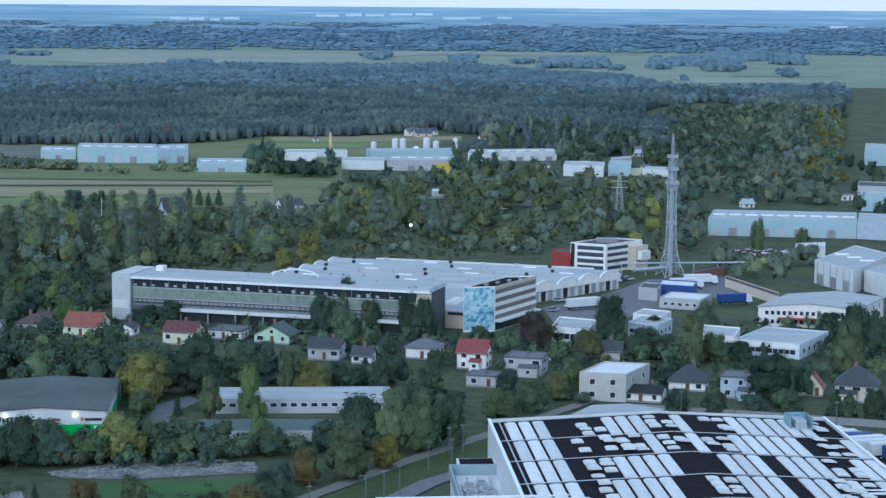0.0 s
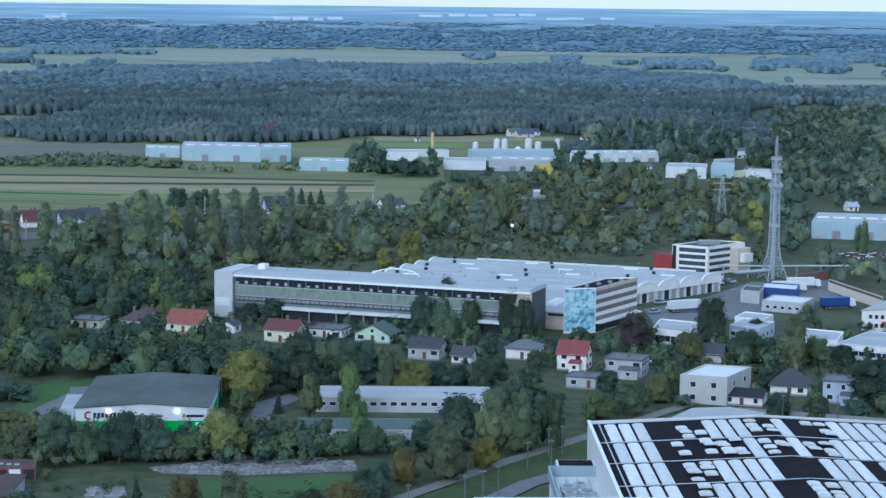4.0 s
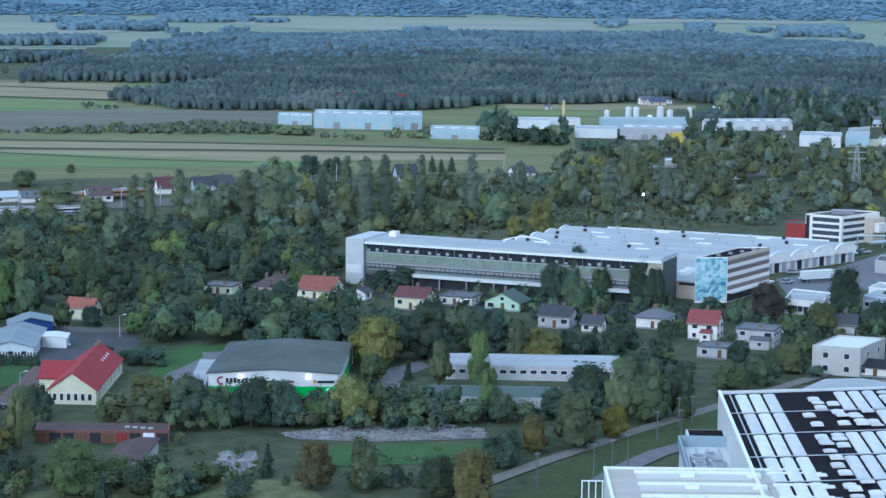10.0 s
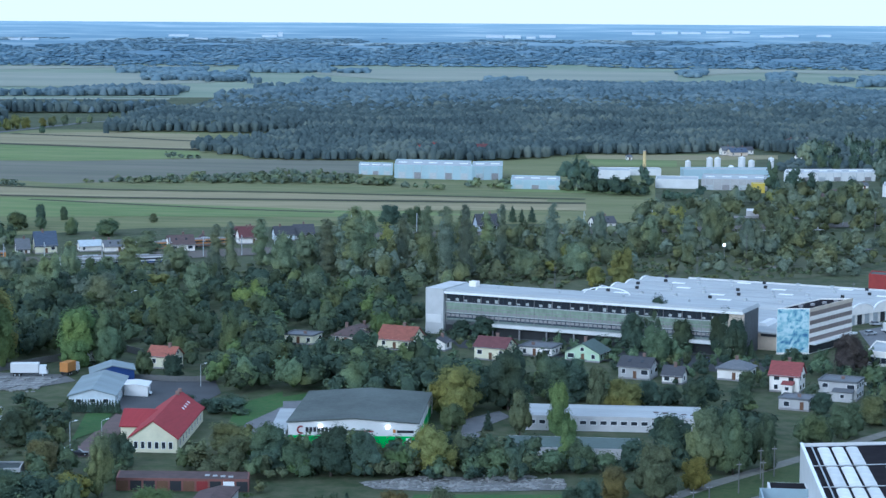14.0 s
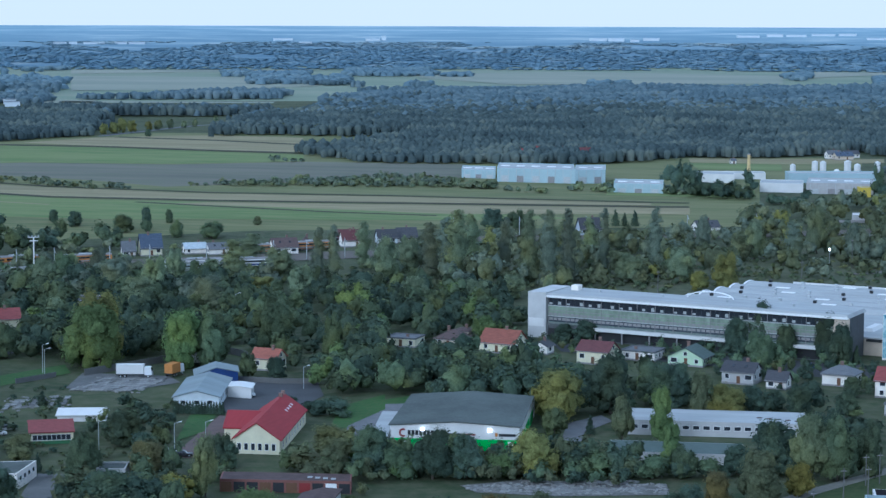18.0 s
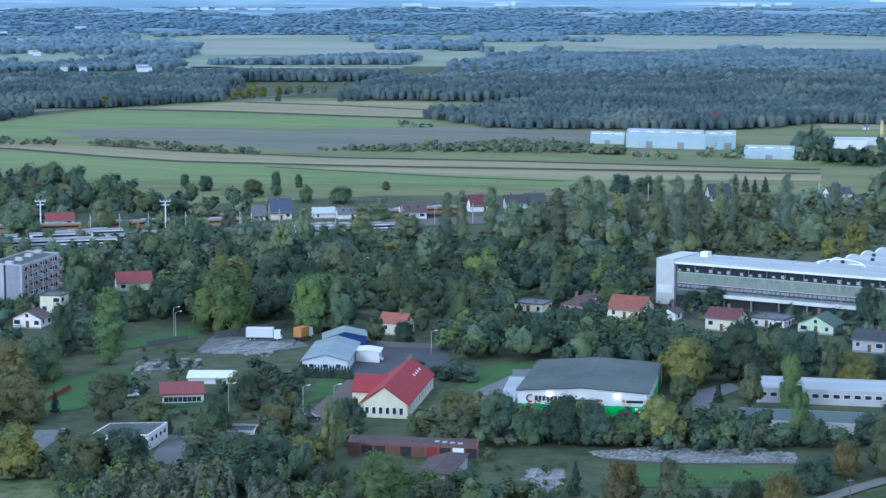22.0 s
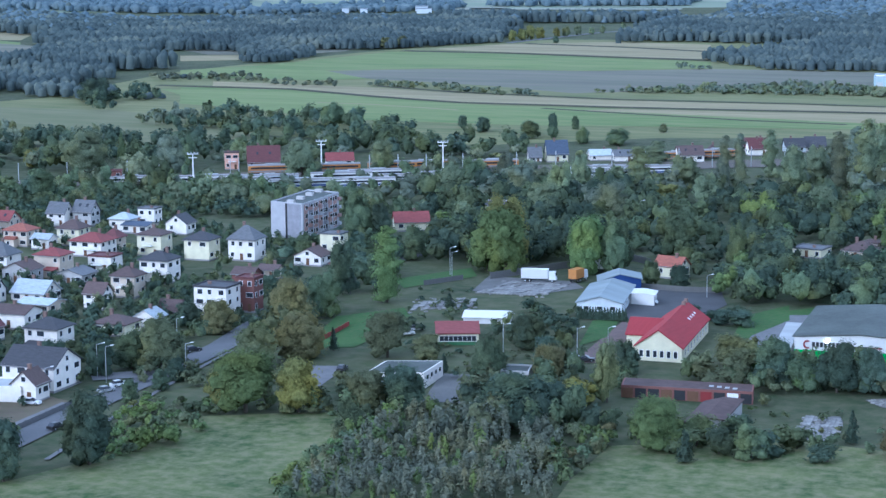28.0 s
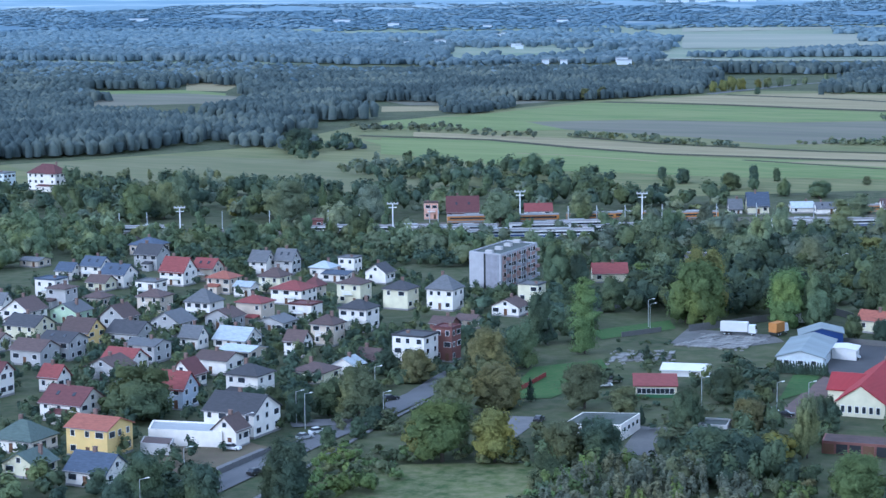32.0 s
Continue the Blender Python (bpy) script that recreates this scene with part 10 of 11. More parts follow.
wood("thicket", EDGE_71, 6.5, 3, 7, 5, "mid", "green hedge bushes and young trees", 60, 0.42, 710, True)
wood("thicket", EDGE_71, 7, 3, 7, 5, "olive", "olive green bushes turning in autumn", 60, 0.42, 711, True)
wood("thicket", EDGE_71, 10, 3, 6, 4.5, "light", "light green bushes at the meadow edge", 60, 0.4, 712, True)
EDGE_72 = [(-147, 352), (-126, 370), (-138, 407), (-150, 417), (-161, 410), (-163, 391)]
wood("thicket", EDGE_72, 6.0, 4, 9, 5.2, "mid", "green hedge bushes and young trees", 70, 0.42, 720, True)
wood("thicket", EDGE_72, 7, 4, 8, 5.2, "dark", "dark green hedge trees and bushes", 70, 0.42, 721, True)
wood("thicket", EDGE_72, 8, 4, 9, 5, "olive", "olive green bushes turning in autumn", 70, 0.42, 722, True)
EDGE_73 = [(-126, 329), (-120, 360), (-128, 382), (-132, 365), (-132, 344)]
wood("thicket", EDGE_73, 4.0, 1.5, 4, 3.2, "light", "light green bushes at the meadow edge", 50, 0.28, 730, True)
wood("thicket", EDGE_73, 4.5, 1.5, 4, 3.2, "olive", "olive green bushes turning in autumn", 50, 0.28, 731, True)
wood("thicket", EDGE_73, 7, 1.5, 4, 3.2, "rust", "rusty autumn bushes in the hedge", 50, 0.28, 732, True)
EDGE_74 = [(-206, 317), (-202, 338), (-215, 362), (-227, 366), (-219, 337)]
wood("thicket", EDGE_74, 4.5, 1.2, 3.6, 3.2, "light", "light green bushes at the meadow edge", 50, 0.28, 740, True)
wood("thicket", EDGE_74, 4.5, 1.2, 4, 3.2, "olive", "olive green bushes turning in autumn", 50, 0.28, 741, True)
EDGE_75 = [(-160, 313), (-165, 356), (-170, 367), (-176, 355), (-167, 326)]
wood("thicket", EDGE_75, 4.0, 1.2, 3.8, 3.2, "light", "light green bushes at the meadow edge", 50, 0.28, 750, True)
wood("thicket", EDGE_75, 5, 1.2, 3.8, 3.2, "olive", "olive green bushes turning in autumn", 50, 0.28, 751, True)
EDGE_76 = [(-200, 358), (-176, 365), (-179, 371), (-203, 364)]
wood("thicket", EDGE_76, 5, 2, 4, 3.5, "mid", "green hedge bushes and young trees", 50, 0.3, 760, True)
wood("thicket", EDGE_76, 6, 2, 4, 3.5, "olive", "olive green bushes turning in autumn", 50, 0.3, 761, True)
EDGE_77 = [(-105, 421), (-76, 422), (-49, 422), (-51, 437), (-79, 436), (-108, 435)]
wood("thicket", EDGE_77, 5.5, 2.5, 6, 4.5, "mid", "green hedge bushes and young trees", 56, 0.36, 770, True)
wood("thicket", EDGE_77, 6.5, 2.5, 6, 4.5, "olive", "olive green bushes turning in autumn", 56, 0.36, 771, True)
wood("thicket", EDGE_77, 7, 2.5, 5.5, 4.5, "dark", "dark green hedge trees and bushes", 56, 0.36, 772, True)
EDGE_78 = [(-142, 408), (-119, 401), (-99, 399), (-103, 413), (-125, 413), (-145, 418)]
wood("thicket", EDGE_78, 6.5, 1.5, 4.5, 3.8, "mid", "green hedge bushes and young trees", 50, 0.32, 780, True)
wood("thicket", EDGE_78, 7, 1.5, 4.5, 3.8, "olive", "olive green bushes turning in autumn", 50, 0.32, 781, True)
EDGE_79 = [(-236, 376), (-197, 367), (-180, 378), (-190, 397), (-218, 394), (-249, 396)]
wood("thicket", EDGE_79, 6.5, 2, 5, 4.2, "olive", "olive green bushes turning in autumn", 50, 0.34, 790, True)
wood("thicket", EDGE_79, 7, 2, 5, 4.2, "mid", "green hedge bushes and young trees", 50, 0.34, 791, True)
NORTH = [(-122, 702), (-75, 764), (-60, 810), (-128, 800), (-242, 777), (-333, 754), (-312, 708), (-242, 707), (-150, 714)]
wood("wood", NORTH, 28.0, 4.0, 10.0, 8.0, "sage", "green trees of the wood greyed by painted haze", 60, 0.6, 611, True)
wood("wood", NORTH, 34.0, 4.0, 9.0, 8.0, "willow", "green trees of the wood paled by painted haze", 60, 0.6, 612, True)
wood("wood", NORTH, 9.0, 0.8, 2.6, 3.0, "olive", "low olive scrub on open ground", 16, 0.5, 613, True)
CLEARING = [(-118, 690), (-60, 735), (20, 785), (60, 850), (20, 905), (-110, 880), (-200, 800), (-150, 725)]
flat("meadow", CLEARING, M_SCRUB, 0.104, "overgrown scrubby clearing behind the factory", "meadow")
wood("wood", CLEARING, 7.5, 0.6, 2.2, 3.0, "olive", "low olive scrub on open ground", 16, 0.5, 615, True)
wood("wood", CLEARING, 10.0, 0.8, 3.0, 3.2, "mid", "low green scrub on open ground", 16, 0.5, 616, True)
wood("wood", [(-542, 1141), (-453, 1108), (-413, 1096), (-421, 1118), (-465, 1138), (-547, 1167)], 7.0, 2.0, 4.0, 4.0, "sage", "grey-green bushes between the fields", 19, 0.84, 401, True)
wood("wood", [(-542, 1141), (-453, 1108), (-413, 1096), (-421, 1118), (-465, 1138), (-547, 1167)], 9.0, 2.0, 4.0, 4.0, "willow", "pale green bushes between the fields", 19, 0.84, 402, True)
wood("wood", [(-400, 1137), (-332, 1146), (-235, 1161), (-177, 1134), (-184, 1178), (-275, 1190), (-342, 1178)], 7.0, 2.0, 5.0, 5.0, "sage", "grey-green bushes between the fields", 19, 0.84, 405, True)
wood("wood", [(-400, 1137), (-332, 1146), (-235, 1161), (-177, 1134), (-184, 1178), (-275, 1190), (-342, 1178)], 8.0, 2.0, 5.0, 5.0, "willow", "pale green bushes between the fields", 19, 0.84, 406, True)
wood("wood", [(-400, 1137), (-332, 1146), (-235, 1161), (-177, 1134), (-184, 1178), (-275, 1190), (-342, 1178)], 14.0, 2.0, 5.0, 5.0, "olive", "olive green trees turning in autumn", 19, 0.84, 407, True)
wood("wood", [(-689, 1122), (-674, 1147), (-554, 1118), (-570, 1150), (-700, 1190), (-720, 1173)], 10.0, 2.0, 5.0, 5.0, "sage", "grey-green bushes between the fields", 19, 0.96, 409, True)
wood("wood", [(-410, 1330), (-377, 1341), (-381, 1356), (-415, 1346)], 8.0, 3.0, 5.0, 5.0, "sage", "grey-green bushes between the fields", 19, 0.96, 411, True)
wood("wood", [(-650, 980), (-679, 1061), (-623, 1028), (-604, 995), (-603, 930)], 12.5, 5.4, 10.1, 7.3, "dark", "dense dark green town trees", 28, 0.96, 413, True)
wood("wood", [(-552, 882), (-494, 866), (-434, 850), (-459, 913), (-542, 950), (-571, 923)], 11.4, 3.0, 7.0, 5.0, "sage", "green trees of the wood greyed by painted haze", 32, 0.72, 415, True)
wood("wood", [(-552, 882), (-494, 866), (-434, 850), (-459, 913), (-542, 950), (-571, 923)], 13.7, 3.0, 7.0, 5.0, "willow", "green trees of the wood paled by painted haze", 32, 0.72, 416, True)
wood("wood", [(-214, 1178), (-144, 1147), (-60, 1133), (-62, 1178), (-114, 1173), (-150, 1193), (-215, 1202)], 8.0, 2.0, 5.0, 5.0, "sage", "grey-green bushes between the fields", 19, 0.84, 417, True)
wood("wood", [(-214, 1178), (-144, 1147), (-60, 1133), (-62, 1178), (-114, 1173), (-150, 1193), (-215, 1202)], 8.0, 2.0, 5.0, 5.0, "willow", "pale green bushes between the fields", 19, 0.84, 418, True)
wood("wood", [(-329, 1147), (-307, 1169), (-203, 1156), (-146, 1156), (-66, 1154), (-68, 1193), (-152, 1203), (-215, 1229), (-318, 1210)], 8.0, 2.0, 5.0, 5.0, "willow", "pale green bushes between the fields", 20, 0.84, 421, True)
wood("wood", [(-329, 1147), (-307, 1169), (-203, 1156), (-146, 1156), (-66, 1154), (-68, 1193), (-152, 1203), (-215, 1229), (-318, 1210)], 9.0, 2.0, 5.0, 5.0, "sage", "grey-green bushes between the fields", 20, 0.84, 422, True)
wood("wood", [(-329, 1147), (-307, 1169), (-203, 1156), (-146, 1156), (-66, 1154), (-68, 1193), (-152, 1203), (-215, 1229), (-318, 1210)], 14.0, 2.0, 5.0, 5.0, "olive", "olive green trees turning in autumn", 20, 0.84, 423, True)
wood("wood", [(-362, 808), (-284, 802), (-243, 796), (-250, 819), (-292, 825), (-371, 828)], 10.3, 1.5, 3.5, 5.0, "sage", "green trees of the wood greyed by painted haze", 32, 0.72, 425, True)
wood("wood", [(-362, 808), (-284, 802), (-243, 796), (-250, 819), (-292, 825), (-371, 828)], 12.5, 1.5, 3.5, 5.0, "willow", "green trees of the wood paled by painted haze", 32, 0.72, 426, True)
wood("wood", [(-470, 573), (-426, 616), (-344, 639), (-301, 623), (-271, 606), (-240, 580), (-256, 619), (-319, 661), (-365, 668), (-494, 603)], 8.0, 4.0, 9.0, 5.5, "mid", "green broadleaf trees of the town wood", 48, 0.54, 501, True)
wood("wood", [(-470, 573), (-426, 616), (-344, 639), (-301, 623), (-271, 606), (-240, 580), (-256, 619), (-319, 661), (-365, 668), (-494, 603)], 12.5, 4.0, 9.0, 5.5, "willow", "green trees of the wood paled by painted haze", 48, 0.54, 502, True)
wood("wood", [(-470, 573), (-426, 616), (-344, 639), (-301, 623), (-271, 606), (-240, 580), (-256, 619), (-319, 661), (-365, 668), (-494, 603)], 20.5, 4.0, 9.0, 5.5, "willow", "green trees of the wood paled by painted haze", 48, 0.54, 503, True)
wood("wood", [(-299, 556), (-289, 566), (-273, 592), (-257, 573), (-231, 494), (-243, 489), (-261, 500)], 7.0, 3.0, 7.0, 5.0, "dark", "dense dark green town trees", 48, 0.5, 505, True)
wood("wood", [(-299, 556), (-289, 566), (-273, 592), (-257, 573), (-231, 494), (-243, 489), (-261, 500)], 9.0, 3.0, 7.0, 5.0, "mid", "green broadleaf trees of the town wood", 48, 0.5, 506, True)
wood("wood", [(-198, 434), (-182, 438), (-162, 454), (-170, 485), (-186, 486), (-182, 467), (-183, 448), (-194, 443), (-209, 460)], 6.0, 2.0, 5.0, 4.0, "dark", "dense dark green town trees", 40, 0.43, 509, True)
wood("wood", [(-198, 434), (-182, 438), (-162, 454), (-170, 485), (-186, 486), (-182, 467), (-183, 448), (-194, 443), (-209, 460)], 8.0, 2.0, 5.0, 4.0, "mid", "green broadleaf trees of the town wood", 40, 0.43, 510, True)
wood("wood", [(-179, 446), (-152, 427), (-161, 450), (-175, 451)], 7.0, 3.0, 7.0, 5.0, "dark", "dense dark green town trees", 48, 0.48, 513, True)
wood("wood", [(-179, 446), (-152, 427), (-161, 450), (-175, 451)], 9.0, 3.0, 7.0, 5.0, "mid", "green broadleaf trees of the town wood", 48, 0.48, 514, True)
wood("wood", [(-231, 427), (-227, 444), (-234, 470), (-245, 479), (-248, 460), (-240, 435)], 6.0, 3.0, 7.0, 5.0, "dark", "dense dark green town trees", 48, 0.48, 515, True)
wood("wood", [(-231, 427), (-227, 444), (-234, 470), (-245, 479), (-248, 460), (-240, 435)], 9.0, 3.0, 7.0, 5.0, "mid", "green broadleaf trees of the town wood", 48, 0.48, 516, True)
wood("wood", [(-231, 427), (-227, 444), (-234, 470), (-245, 479), (-248, 460), (-240, 435)], 9.0, 3.0, 7.0, 5.0, "olive", "olive green trees turning in autumn", 48, 0.48, 517, True)
wood("wood", [(-122, 535), (-103, 531), (-74, 526), (-52, 503), (-26, 490), (10, 478), (30, 503), (32, 522), (11, 513), (-13, 536), (-57, 550), (-92, 556), (-126, 551)], 8.0, 4.0, 8.0, 5.5, "dark", "dense dark green town trees", 48, 0.5, 519, True)
wood("wood", [(-122, 535), (-103, 531), (-74, 526), (-52, 503), (-26, 490), (10, 478), (30, 503), (32, 522), (11, 513), (-13, 536), (-57, 550), (-92, 556), (-126, 551)], 11.0, 4.0, 8.0, 5.5, "mid", "green broadleaf trees of the town wood", 48, 0.5, 520, True)
wood("wood", [(25, 506), (35, 492), (51, 491), (84, 484), (105, 478), (109, 499), (73, 499), (55, 496), (33, 503)], 6.0, 3.0, 7.0, 5.0, "dark", "dense dark green town trees", 48, 0.5, 523, True)
wood("wood", [(25, 506), (35, 492), (51, 491), (84, 484), (105, 478), (109, 499), (73, 499), (55, 496), (33, 503)], 10.0, 3.0, 7.0, 5.0, "mid", "green broadleaf trees of the town wood", 48, 0.5, 524, True)
for x, y, h, r in ((-45.8, 1279, 8.5, 1.8), (-32.4, 1282, 10.5, 2.0), (-27.5, 1282, 10.5, 2.0), (-12.5, 1284, 11.0, 2.2), (-6.5, 1284, 9.0, 2.0), (5.7, 1288, 10.5, 1.8)):
    tank = thing("storage_tank", x, y, 0.2, 0, "white upright storage tank behind the far depot", "tank", group="tanks behind the depot")
    part("shell", Shape().tube((0, 0, 0), (0, 0, h), r, n=14), M_WHITE, tank)
    part("lid", Shape().tube((0, 0, h), (0, 0, h + 0.9), r, 0.2, 14), M_WHITE, tank)
far_forest([(-771, 841), (-757, 891), (-739, 913), (-727, 942), (-746, 976), (-730, 999), (-734, 1034), (-754, 1074), (-806, 1133), (-810, 1119), (-899, 1183), (-952, 1178), (-1134, 1409), (-1172, 1436), (-1227, 1401), (-1255, 1373)], 900)
far_forest([(-13, 1559), (55, 1450), (150, 1350), (217, 1965), (117, 1798), (40, 1658)], 2001, height=8.5, thin=-0.6)
far_forest([(7, 1319), (140, 1287), (150, 1350), (55, 1450)], 2008, height=7, thin=-0.1)
wood("thicket", [(-113, 1132), (-62, 1118), (-65, 1148), (-115, 1162)], 5.5, 6, 9, 6.5, "dark", "dark green hedge trees and bushes", 40, 0.8, 2015, True)
wood("thicket", [(-53, 1093), (-9, 1101), (8, 1138), (-54, 1146)], 6.0, 4, 7, 6.5, "dark", "dark green hedge trees and bushes", 40, 0.8, 2022, True)
far_forest([(-698, 994), (-665, 994), (-780, 1160), (-803, 1152)], 907)
far_forest([(-745, 1118), (-724, 1126), (-770, 1194), (-789, 1187)], 914)
far_forest([(-853, 1185), (-795, 1188), (-736, 1215), (-748, 1233), (-775, 1257), (-911, 1475), (-988, 1452), (-895, 1312), (-857, 1223), (-874, 1218)], 921)
far_forest([(-656, 989), (-638, 1001), (-653, 1024), (-672, 1017)], 928, height=7)
far_forest([(-632, 995), (-611, 1011), (-616, 1017), (-637, 1005)], 935, height=3.5)
far_forest([(-700, 1140), (-680, 1157), (-684, 1163), (-705, 1150)], 942, height=3.5)
far_forest([(-708, 1290), (-690, 1326), (-773, 1480), (-804, 1471)], 949, height=9)
far_forest([(-1371, 1501), (-1182, 1468), (-1103, 1512), (-1169, 1602), (-1079, 1577), (-1005, 1477), (-863, 1399), (-787, 1424), (-700, 1468), (-677, 1483), (-629, 1595), (-702, 1777), (-829, 1943), (-1006, 1821), (-1302, 1860), (-1594, 1822), (-1652, 1809)], 956)
far_forest([(-1805, 1977), (-1743, 1992), (-1423, 2033), (-1099, 1990), (-1581, 2863), (-2172, 3106), (-2494, 2854), (-2553, 2801)], 963)
far_forest([(-1099, 1990), (-906, 2124), (-1103, 2654), (-1452, 3495), (-1554, 3261), (-1646, 2981)], 970, thin=-0.35)
far_forest([(-682, 1570), (-630, 1601), (-738, 1885), (-671, 1916), (-594, 1950), (-616, 2023), (-718, 1965), (-848, 1954)], 977)
far_forest([(-925, 2264), (-691, 2336), (-729, 2470), (-776, 2497), (-857, 2347), (-933, 2285)], 984)
far_forest([(-537, 1626), (-440, 1635), (-371, 1646), (-354, 1572), (-384, 1492), (-351, 1364), (-258, 1348), (-178, 1369), (-157, 1391), (-126, 1439), (-167, 1384), (-127, 1455), (-61, 1468), (-26, 1506), (12, 1560), (57, 1611), (124, 1678), (166, 1785), (204, 1913), (242, 2237), (201, 2539), (50, 2757), (-118, 2837), (-406, 2727), (-548, 2673), (-670, 2559), (-599, 2599), (-621, 2309), (-564, 2011), (-601, 1921), (-521, 1586)], 991)
far_forest([(-387, 1372), (-356, 1380), (-380, 1465), (-408, 1451)], 998)
far_forest([(166, 1785), (211, 1926), (256, 1988), (311, 1891), (317, 1811), (355, 1820), (446, 2297), (393, 2252), (276, 2149), (238, 2207)], 1005)
far_forest([(-1030, 3164), (-996, 3176), (-1069, 3404), (-1102, 3391)], 1012, height=8)
far_forest([(-878, 2842), (-803, 2867), (-956, 3406), (-1040, 3374)], 1019, height=8)
far_forest([(-791, 2820), (-733, 2839), (-818, 3161), (-879, 3139)], 1026, height=8)
far_forest([(-846, 3261), (-714, 3307), (-802, 3704), (-948, 3666)], 1033, height=8)
far_forest([(-694, 3281), (-633, 3302), (-654, 3400), (-713, 3378)], 1040, height=8)
far_forest([(-1469, 3439), (-1422, 3456), (-1444, 3504), (-1486, 3486)], 1047, height=8)
far_forest([(12, 3048), (43, 3059), (45, 3367), (14, 3353)], 1054, height=8)
far_forest([(100, 3133), (137, 3147), (133, 3093), (100, 3080)], 1061, height=8)
far_forest([(139, 2900), (233, 2933), (257, 3262), (156, 3221)], 1068, height=8)
far_forest([(228, 2842), (250, 2849), (255, 2928), (236, 2921)], 1075, height=8)
far_forest([(288, 2884), (306, 2890), (357, 3400), (340, 3393)], 1082, height=8)
far_forest([(332, 3039), (393, 3060), (434, 3400), (369, 3372)], 1089, height=8)
far_forest([(362, 2823), (407, 2838), (532, 3728), (476, 3703)], 1096, height=8)
far_forest([(477, 3331), (526, 3349), (585, 3745), (536, 3730)], 1103, height=8)
far_forest([(504, 3125), (547, 3141), (642, 3701), (594, 3680)], 1110, height=8)
far_forest([(432, 2631), (448, 2636), (486, 2868), (471, 2863)], 1117, height=8)
far_forest([(282, 2482), (294, 2486), (300, 2553), (290, 2550)], 1124, height=8)
far_forest([(-143, 3327), (-95, 3346), (-102, 3516), (-148, 3495)], 1131, height=8)
far_forest([(-401, 2974), (-380, 2981), (-395, 3085), (-413, 3079)], 1138, height=8)
far_forest([(-364, 2986), (-352, 2990), (-366, 3095), (-375, 3092)], 1145, height=8)
far_forest([(-117, 3232), (-93, 3240), (-108, 3681), (-132, 3672)], 1152, height=8)
far_forest([(13, 3110), (26, 3114), (26, 3294), (15, 3291)], 1159, height=8)
far_forest([(36, 3283), (49, 3288), (49, 3436), (39, 3433)], 1166, height=8)
far_forest([(-622, 2767), (-608, 2772), (-636, 2894), (-648, 2889)], 1173, height=8)
far_forest([(-719, 2778), (-697, 2786), (-693, 2764), (-712, 2756)], 1180, height=8)
far_forest([(-380, 3005), (-348, 3017), (-356, 3068), (-385, 3056)], 1187, height=8)


def upland_woods(r0, r1, spacing, height, material, label, thin, seed):
    """Belts of wood along the foot of the upland, broken by long clearings."""
    rng = np.random.default_rng(seed)
    n = int(math.radians(58) * (r1 ** 2 - r0 ** 2) / 2 / spacing ** 2)
    yaw, r = np.radians(rng.uniform(-14, 44, n)), np.sqrt(rng.uniform(r0 ** 2, r1 ** 2, n))
    f = np.sin(yaw * 31 + seed) * np.sin(r * 0.021 + yaw * 5) + 0.6 * np.sin(yaw * 77 + r * 0.011) + 0.35 * np.sin(yaw * 190 - r * 0.03) + rng.normal(scale=0.15, size=n)
    ok = f > thin
    x, y = -r[ok] * np.sin(yaw[ok]), r[ok] * np.cos(yaw[ok])
    crowns("wood", x, y, height * rng.uniform(0.6, 1.35, len(x)), spacing * rng.uniform(1.0, 1.7, len(x)), material, label, rng, 0.0)


upland_woods(3800, 4230, 11, 2.6, M_CANOPY_HAZE, "belt of wood in painted blue haze at the foot of the upland", -1.0, 5)
upland_woods(4230, 4420, 12, 1.6, M_UPLAND, "distant woods on the upland in painted blue haze", -0.2, 9)
wood("wood", [(-509, 621), (-370, 687), (-336, 627), (-385, 623), (-429, 605), (-458, 558)], 7.0, 4.0, 8.0, 5.0, "mid", "green broadleaf trees of the town wood", 48, 0.54, 531, True)
wood("wood", [(-509, 621), (-370, 687), (-336, 627), (-385, 623), (-429, 605), (-458, 558)], 9.1, 4.0, 8.0, 5.0, "willow", "green trees of the wood paled by painted haze", 48, 0.54, 532, True)
wood("wood", [(-509, 621), (-370, 687), (-336, 627), (-385, 623), (-429, 605), (-458, 558)], 18.2, 4.0, 8.0, 5.0, "willow", "green trees of the wood paled by painted haze", 48, 0.54, 533, True)
wood("wood", [(-624, 762), (-497, 799), (-516, 829), (-587, 836), (-647, 790)], 13.7, 4.0, 8.0, 5.0, "sage", "green trees of the wood greyed by painted haze", 48, 0.54, 535, True)
wood("wood", [(-624, 762), (-497, 799), (-516, 829), (-587, 836), (-647, 790)], 13.7, 4.0, 8.0, 5.0, "willow", "green trees of the wood paled by painted haze", 48, 0.54, 536, True)
wood("wood", [(-203, 439), (-150, 428), (-144, 406), (-167, 402), (-185, 413)], 7.0, 0.8, 2.4, 2.4, "mid", "green broadleaf trees of the town wood", 24, 0.31, 545, True)
wood("wood", [(-203, 439), (-150, 428), (-144, 406), (-167, 402), (-185, 413)], 9.0, 0.8, 2.4, 2.4, "dark", "dense dark green town trees", 24, 0.31, 546, True)
wood("wood", [(-203, 439), (-150, 428), (-144, 406), (-167, 402), (-185, 413)], 10.0, 0.8, 2.4, 2.4, "olive", "olive green trees turning in autumn", 24, 0.31, 547, True)
wood("wood", [(-132, 395), (-82, 404), (-75, 370), (-122, 363)], 7.0, 0.6, 2.2, 2.2, "mid", "green broadleaf trees of the town wood", 20, 0.29, 549, True)
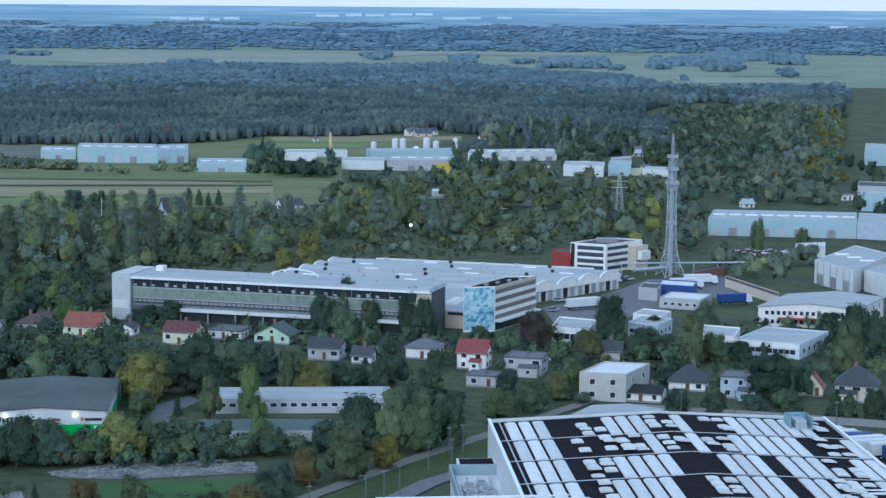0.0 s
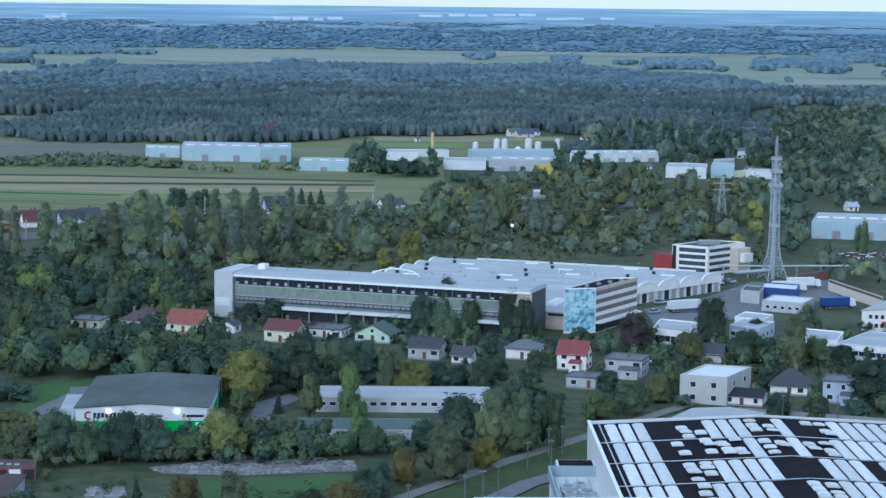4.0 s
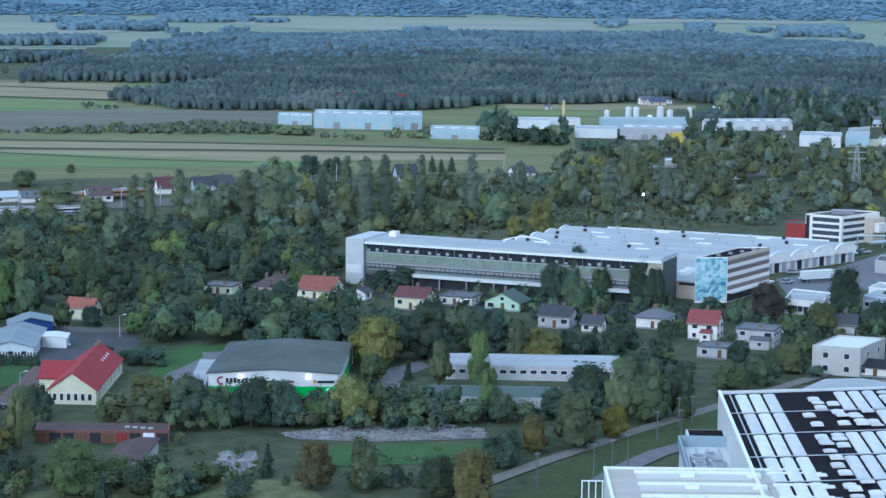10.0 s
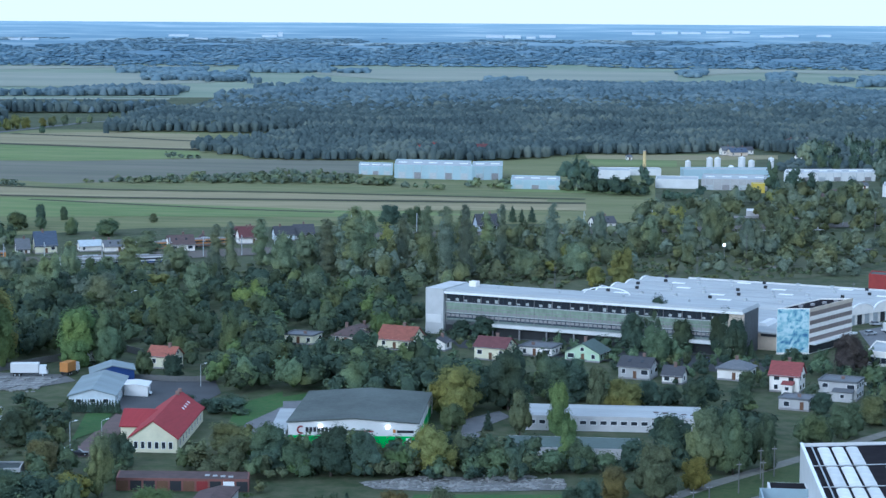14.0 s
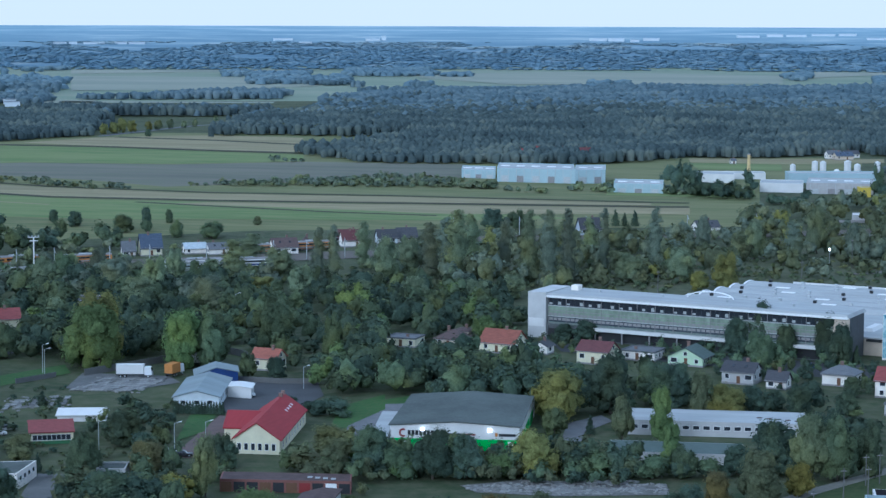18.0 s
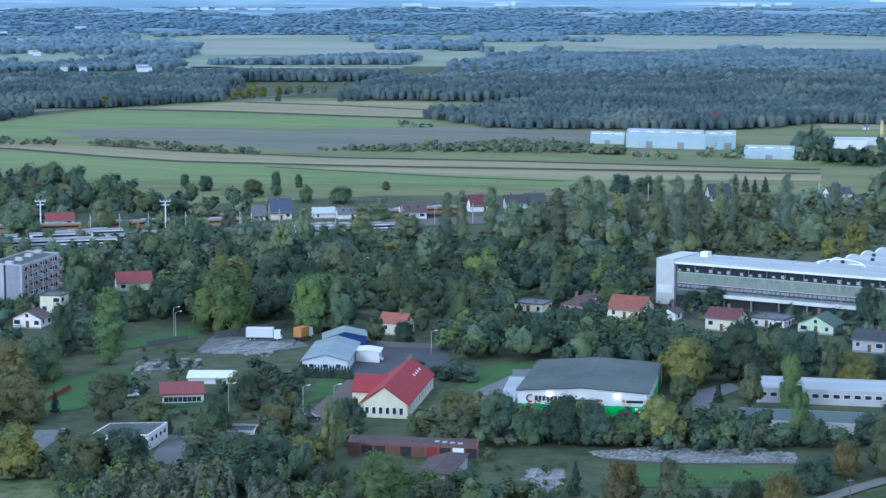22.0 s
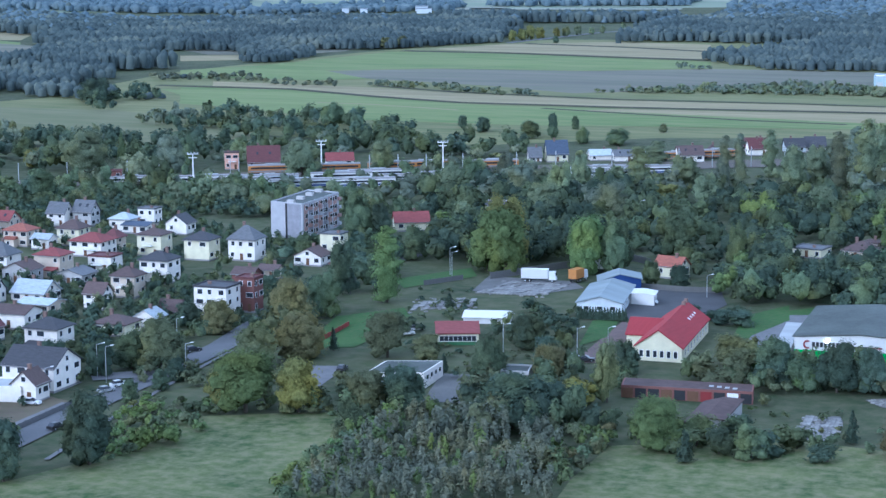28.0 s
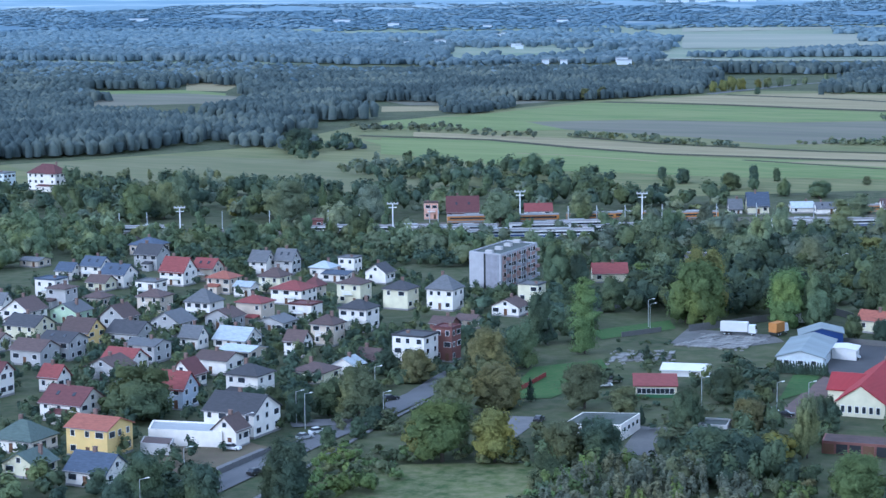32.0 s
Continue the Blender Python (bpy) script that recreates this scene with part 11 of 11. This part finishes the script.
wood("wood", [(-132, 395), (-82, 404), (-75, 370), (-122, 363)], 8.0, 0.6, 2.2, 2.2, "olive", "olive green trees turning in autumn", 20, 0.29, 550, True)
wood("wood", [(-132, 395), (-82, 404), (-75, 370), (-122, 363)], 12.0, 0.6, 2.2, 2.2, "light", "light green trees of the town wood", 20, 0.29, 551, True)
wood("wood", [(-78, 406), (-41, 412), (-42, 383), (-73, 379)], 8.0, 0.5, 1.6, 1.8, "mid", "green broadleaf trees of the town wood", 19, 0.29, 553, True)
wood("wood", [(-78, 406), (-41, 412), (-42, 383), (-73, 379)], 9.0, 0.5, 1.6, 1.8, "light", "light green trees of the town wood", 19, 0.29, 554, True)
wood("wood", [(-226, 496), (-211, 509), (-195, 474), (-190, 445), (-209, 460)], 7.0, 0.8, 2.4, 2.2, "mid", "green broadleaf trees of the town wood", 22, 0.31, 561, True)
wood("wood", [(-226, 496), (-211, 509), (-195, 474), (-190, 445), (-209, 460)], 8.0, 0.8, 2.4, 2.2, "dark", "dense dark green town trees", 22, 0.31, 562, True)
wood("wood", [(-212, 314), (-214, 342), (-211, 371), (-203, 355), (-202, 319)], 6.0, 0.6, 2.0, 2.2, "mid", "green broadleaf trees of the town wood", 22, 0.31, 565, True)
wood("wood", [(-212, 314), (-214, 342), (-211, 371), (-203, 355), (-202, 319)], 8.0, 0.6, 2.0, 2.2, "light", "light green trees of the town wood", 22, 0.31, 566, True)
wood("wood", [(-569, 632), (-539, 654), (-506, 656), (-482, 616), (-467, 556), (-472, 524)], 9.8, 4.3, 10.1, 7.3, "mid", "green broadleaf trees of the town wood", 66, 0.54, 571, True)
wood("wood", [(-569, 632), (-539, 654), (-506, 656), (-482, 616), (-467, 556), (-472, 524)], 12.5, 4.3, 10.1, 7.3, "willow", "green trees of the wood paled by painted haze", 66, 0.54, 572, True)
wood("wood", [(-569, 632), (-539, 654), (-506, 656), (-482, 616), (-467, 556), (-472, 524)], 22.2, 4.3, 10.1, 7.3, "willow", "green trees of the wood paled by painted haze", 66, 0.54, 573, True)
wood("wood", [(-389, 640), (-338, 614), (-291, 592), (-324, 660), (-364, 665)], 9.8, 4.3, 9.0, 7.3, "mid", "green broadleaf trees of the town wood", 66, 0.54, 575, True)
wood("wood", [(-389, 640), (-338, 614), (-291, 592), (-324, 660), (-364, 665)], 12.5, 4.3, 9.0, 7.3, "willow", "green trees of the wood paled by painted haze", 66, 0.54, 576, True)
wood("wood", [(-450, 705), (-437, 719), (-406, 668), (-418, 654)], 11.2, 4.3, 10.1, 7.3, "sage", "green trees of the wood greyed by painted haze", 66, 0.54, 579, True)
wood("wood", [(-479, 585), (-347, 645), (-328, 612), (-392, 586), (-443, 540)], 6.0, 2.5, 6.0, 4.5, "dark", "dense dark green town trees", 44, 0.5, 583, True)
wood("wood", [(-479, 585), (-347, 645), (-328, 612), (-392, 586), (-443, 540)], 7.0, 2.5, 6.0, 4.5, "mid", "green broadleaf trees of the town wood", 44, 0.5, 584, True)
wood("wood", [(-479, 585), (-347, 645), (-328, 612), (-392, 586), (-443, 540)], 13.0, 2.5, 6.0, 4.5, "olive", "olive green trees turning in autumn", 44, 0.5, 585, True)
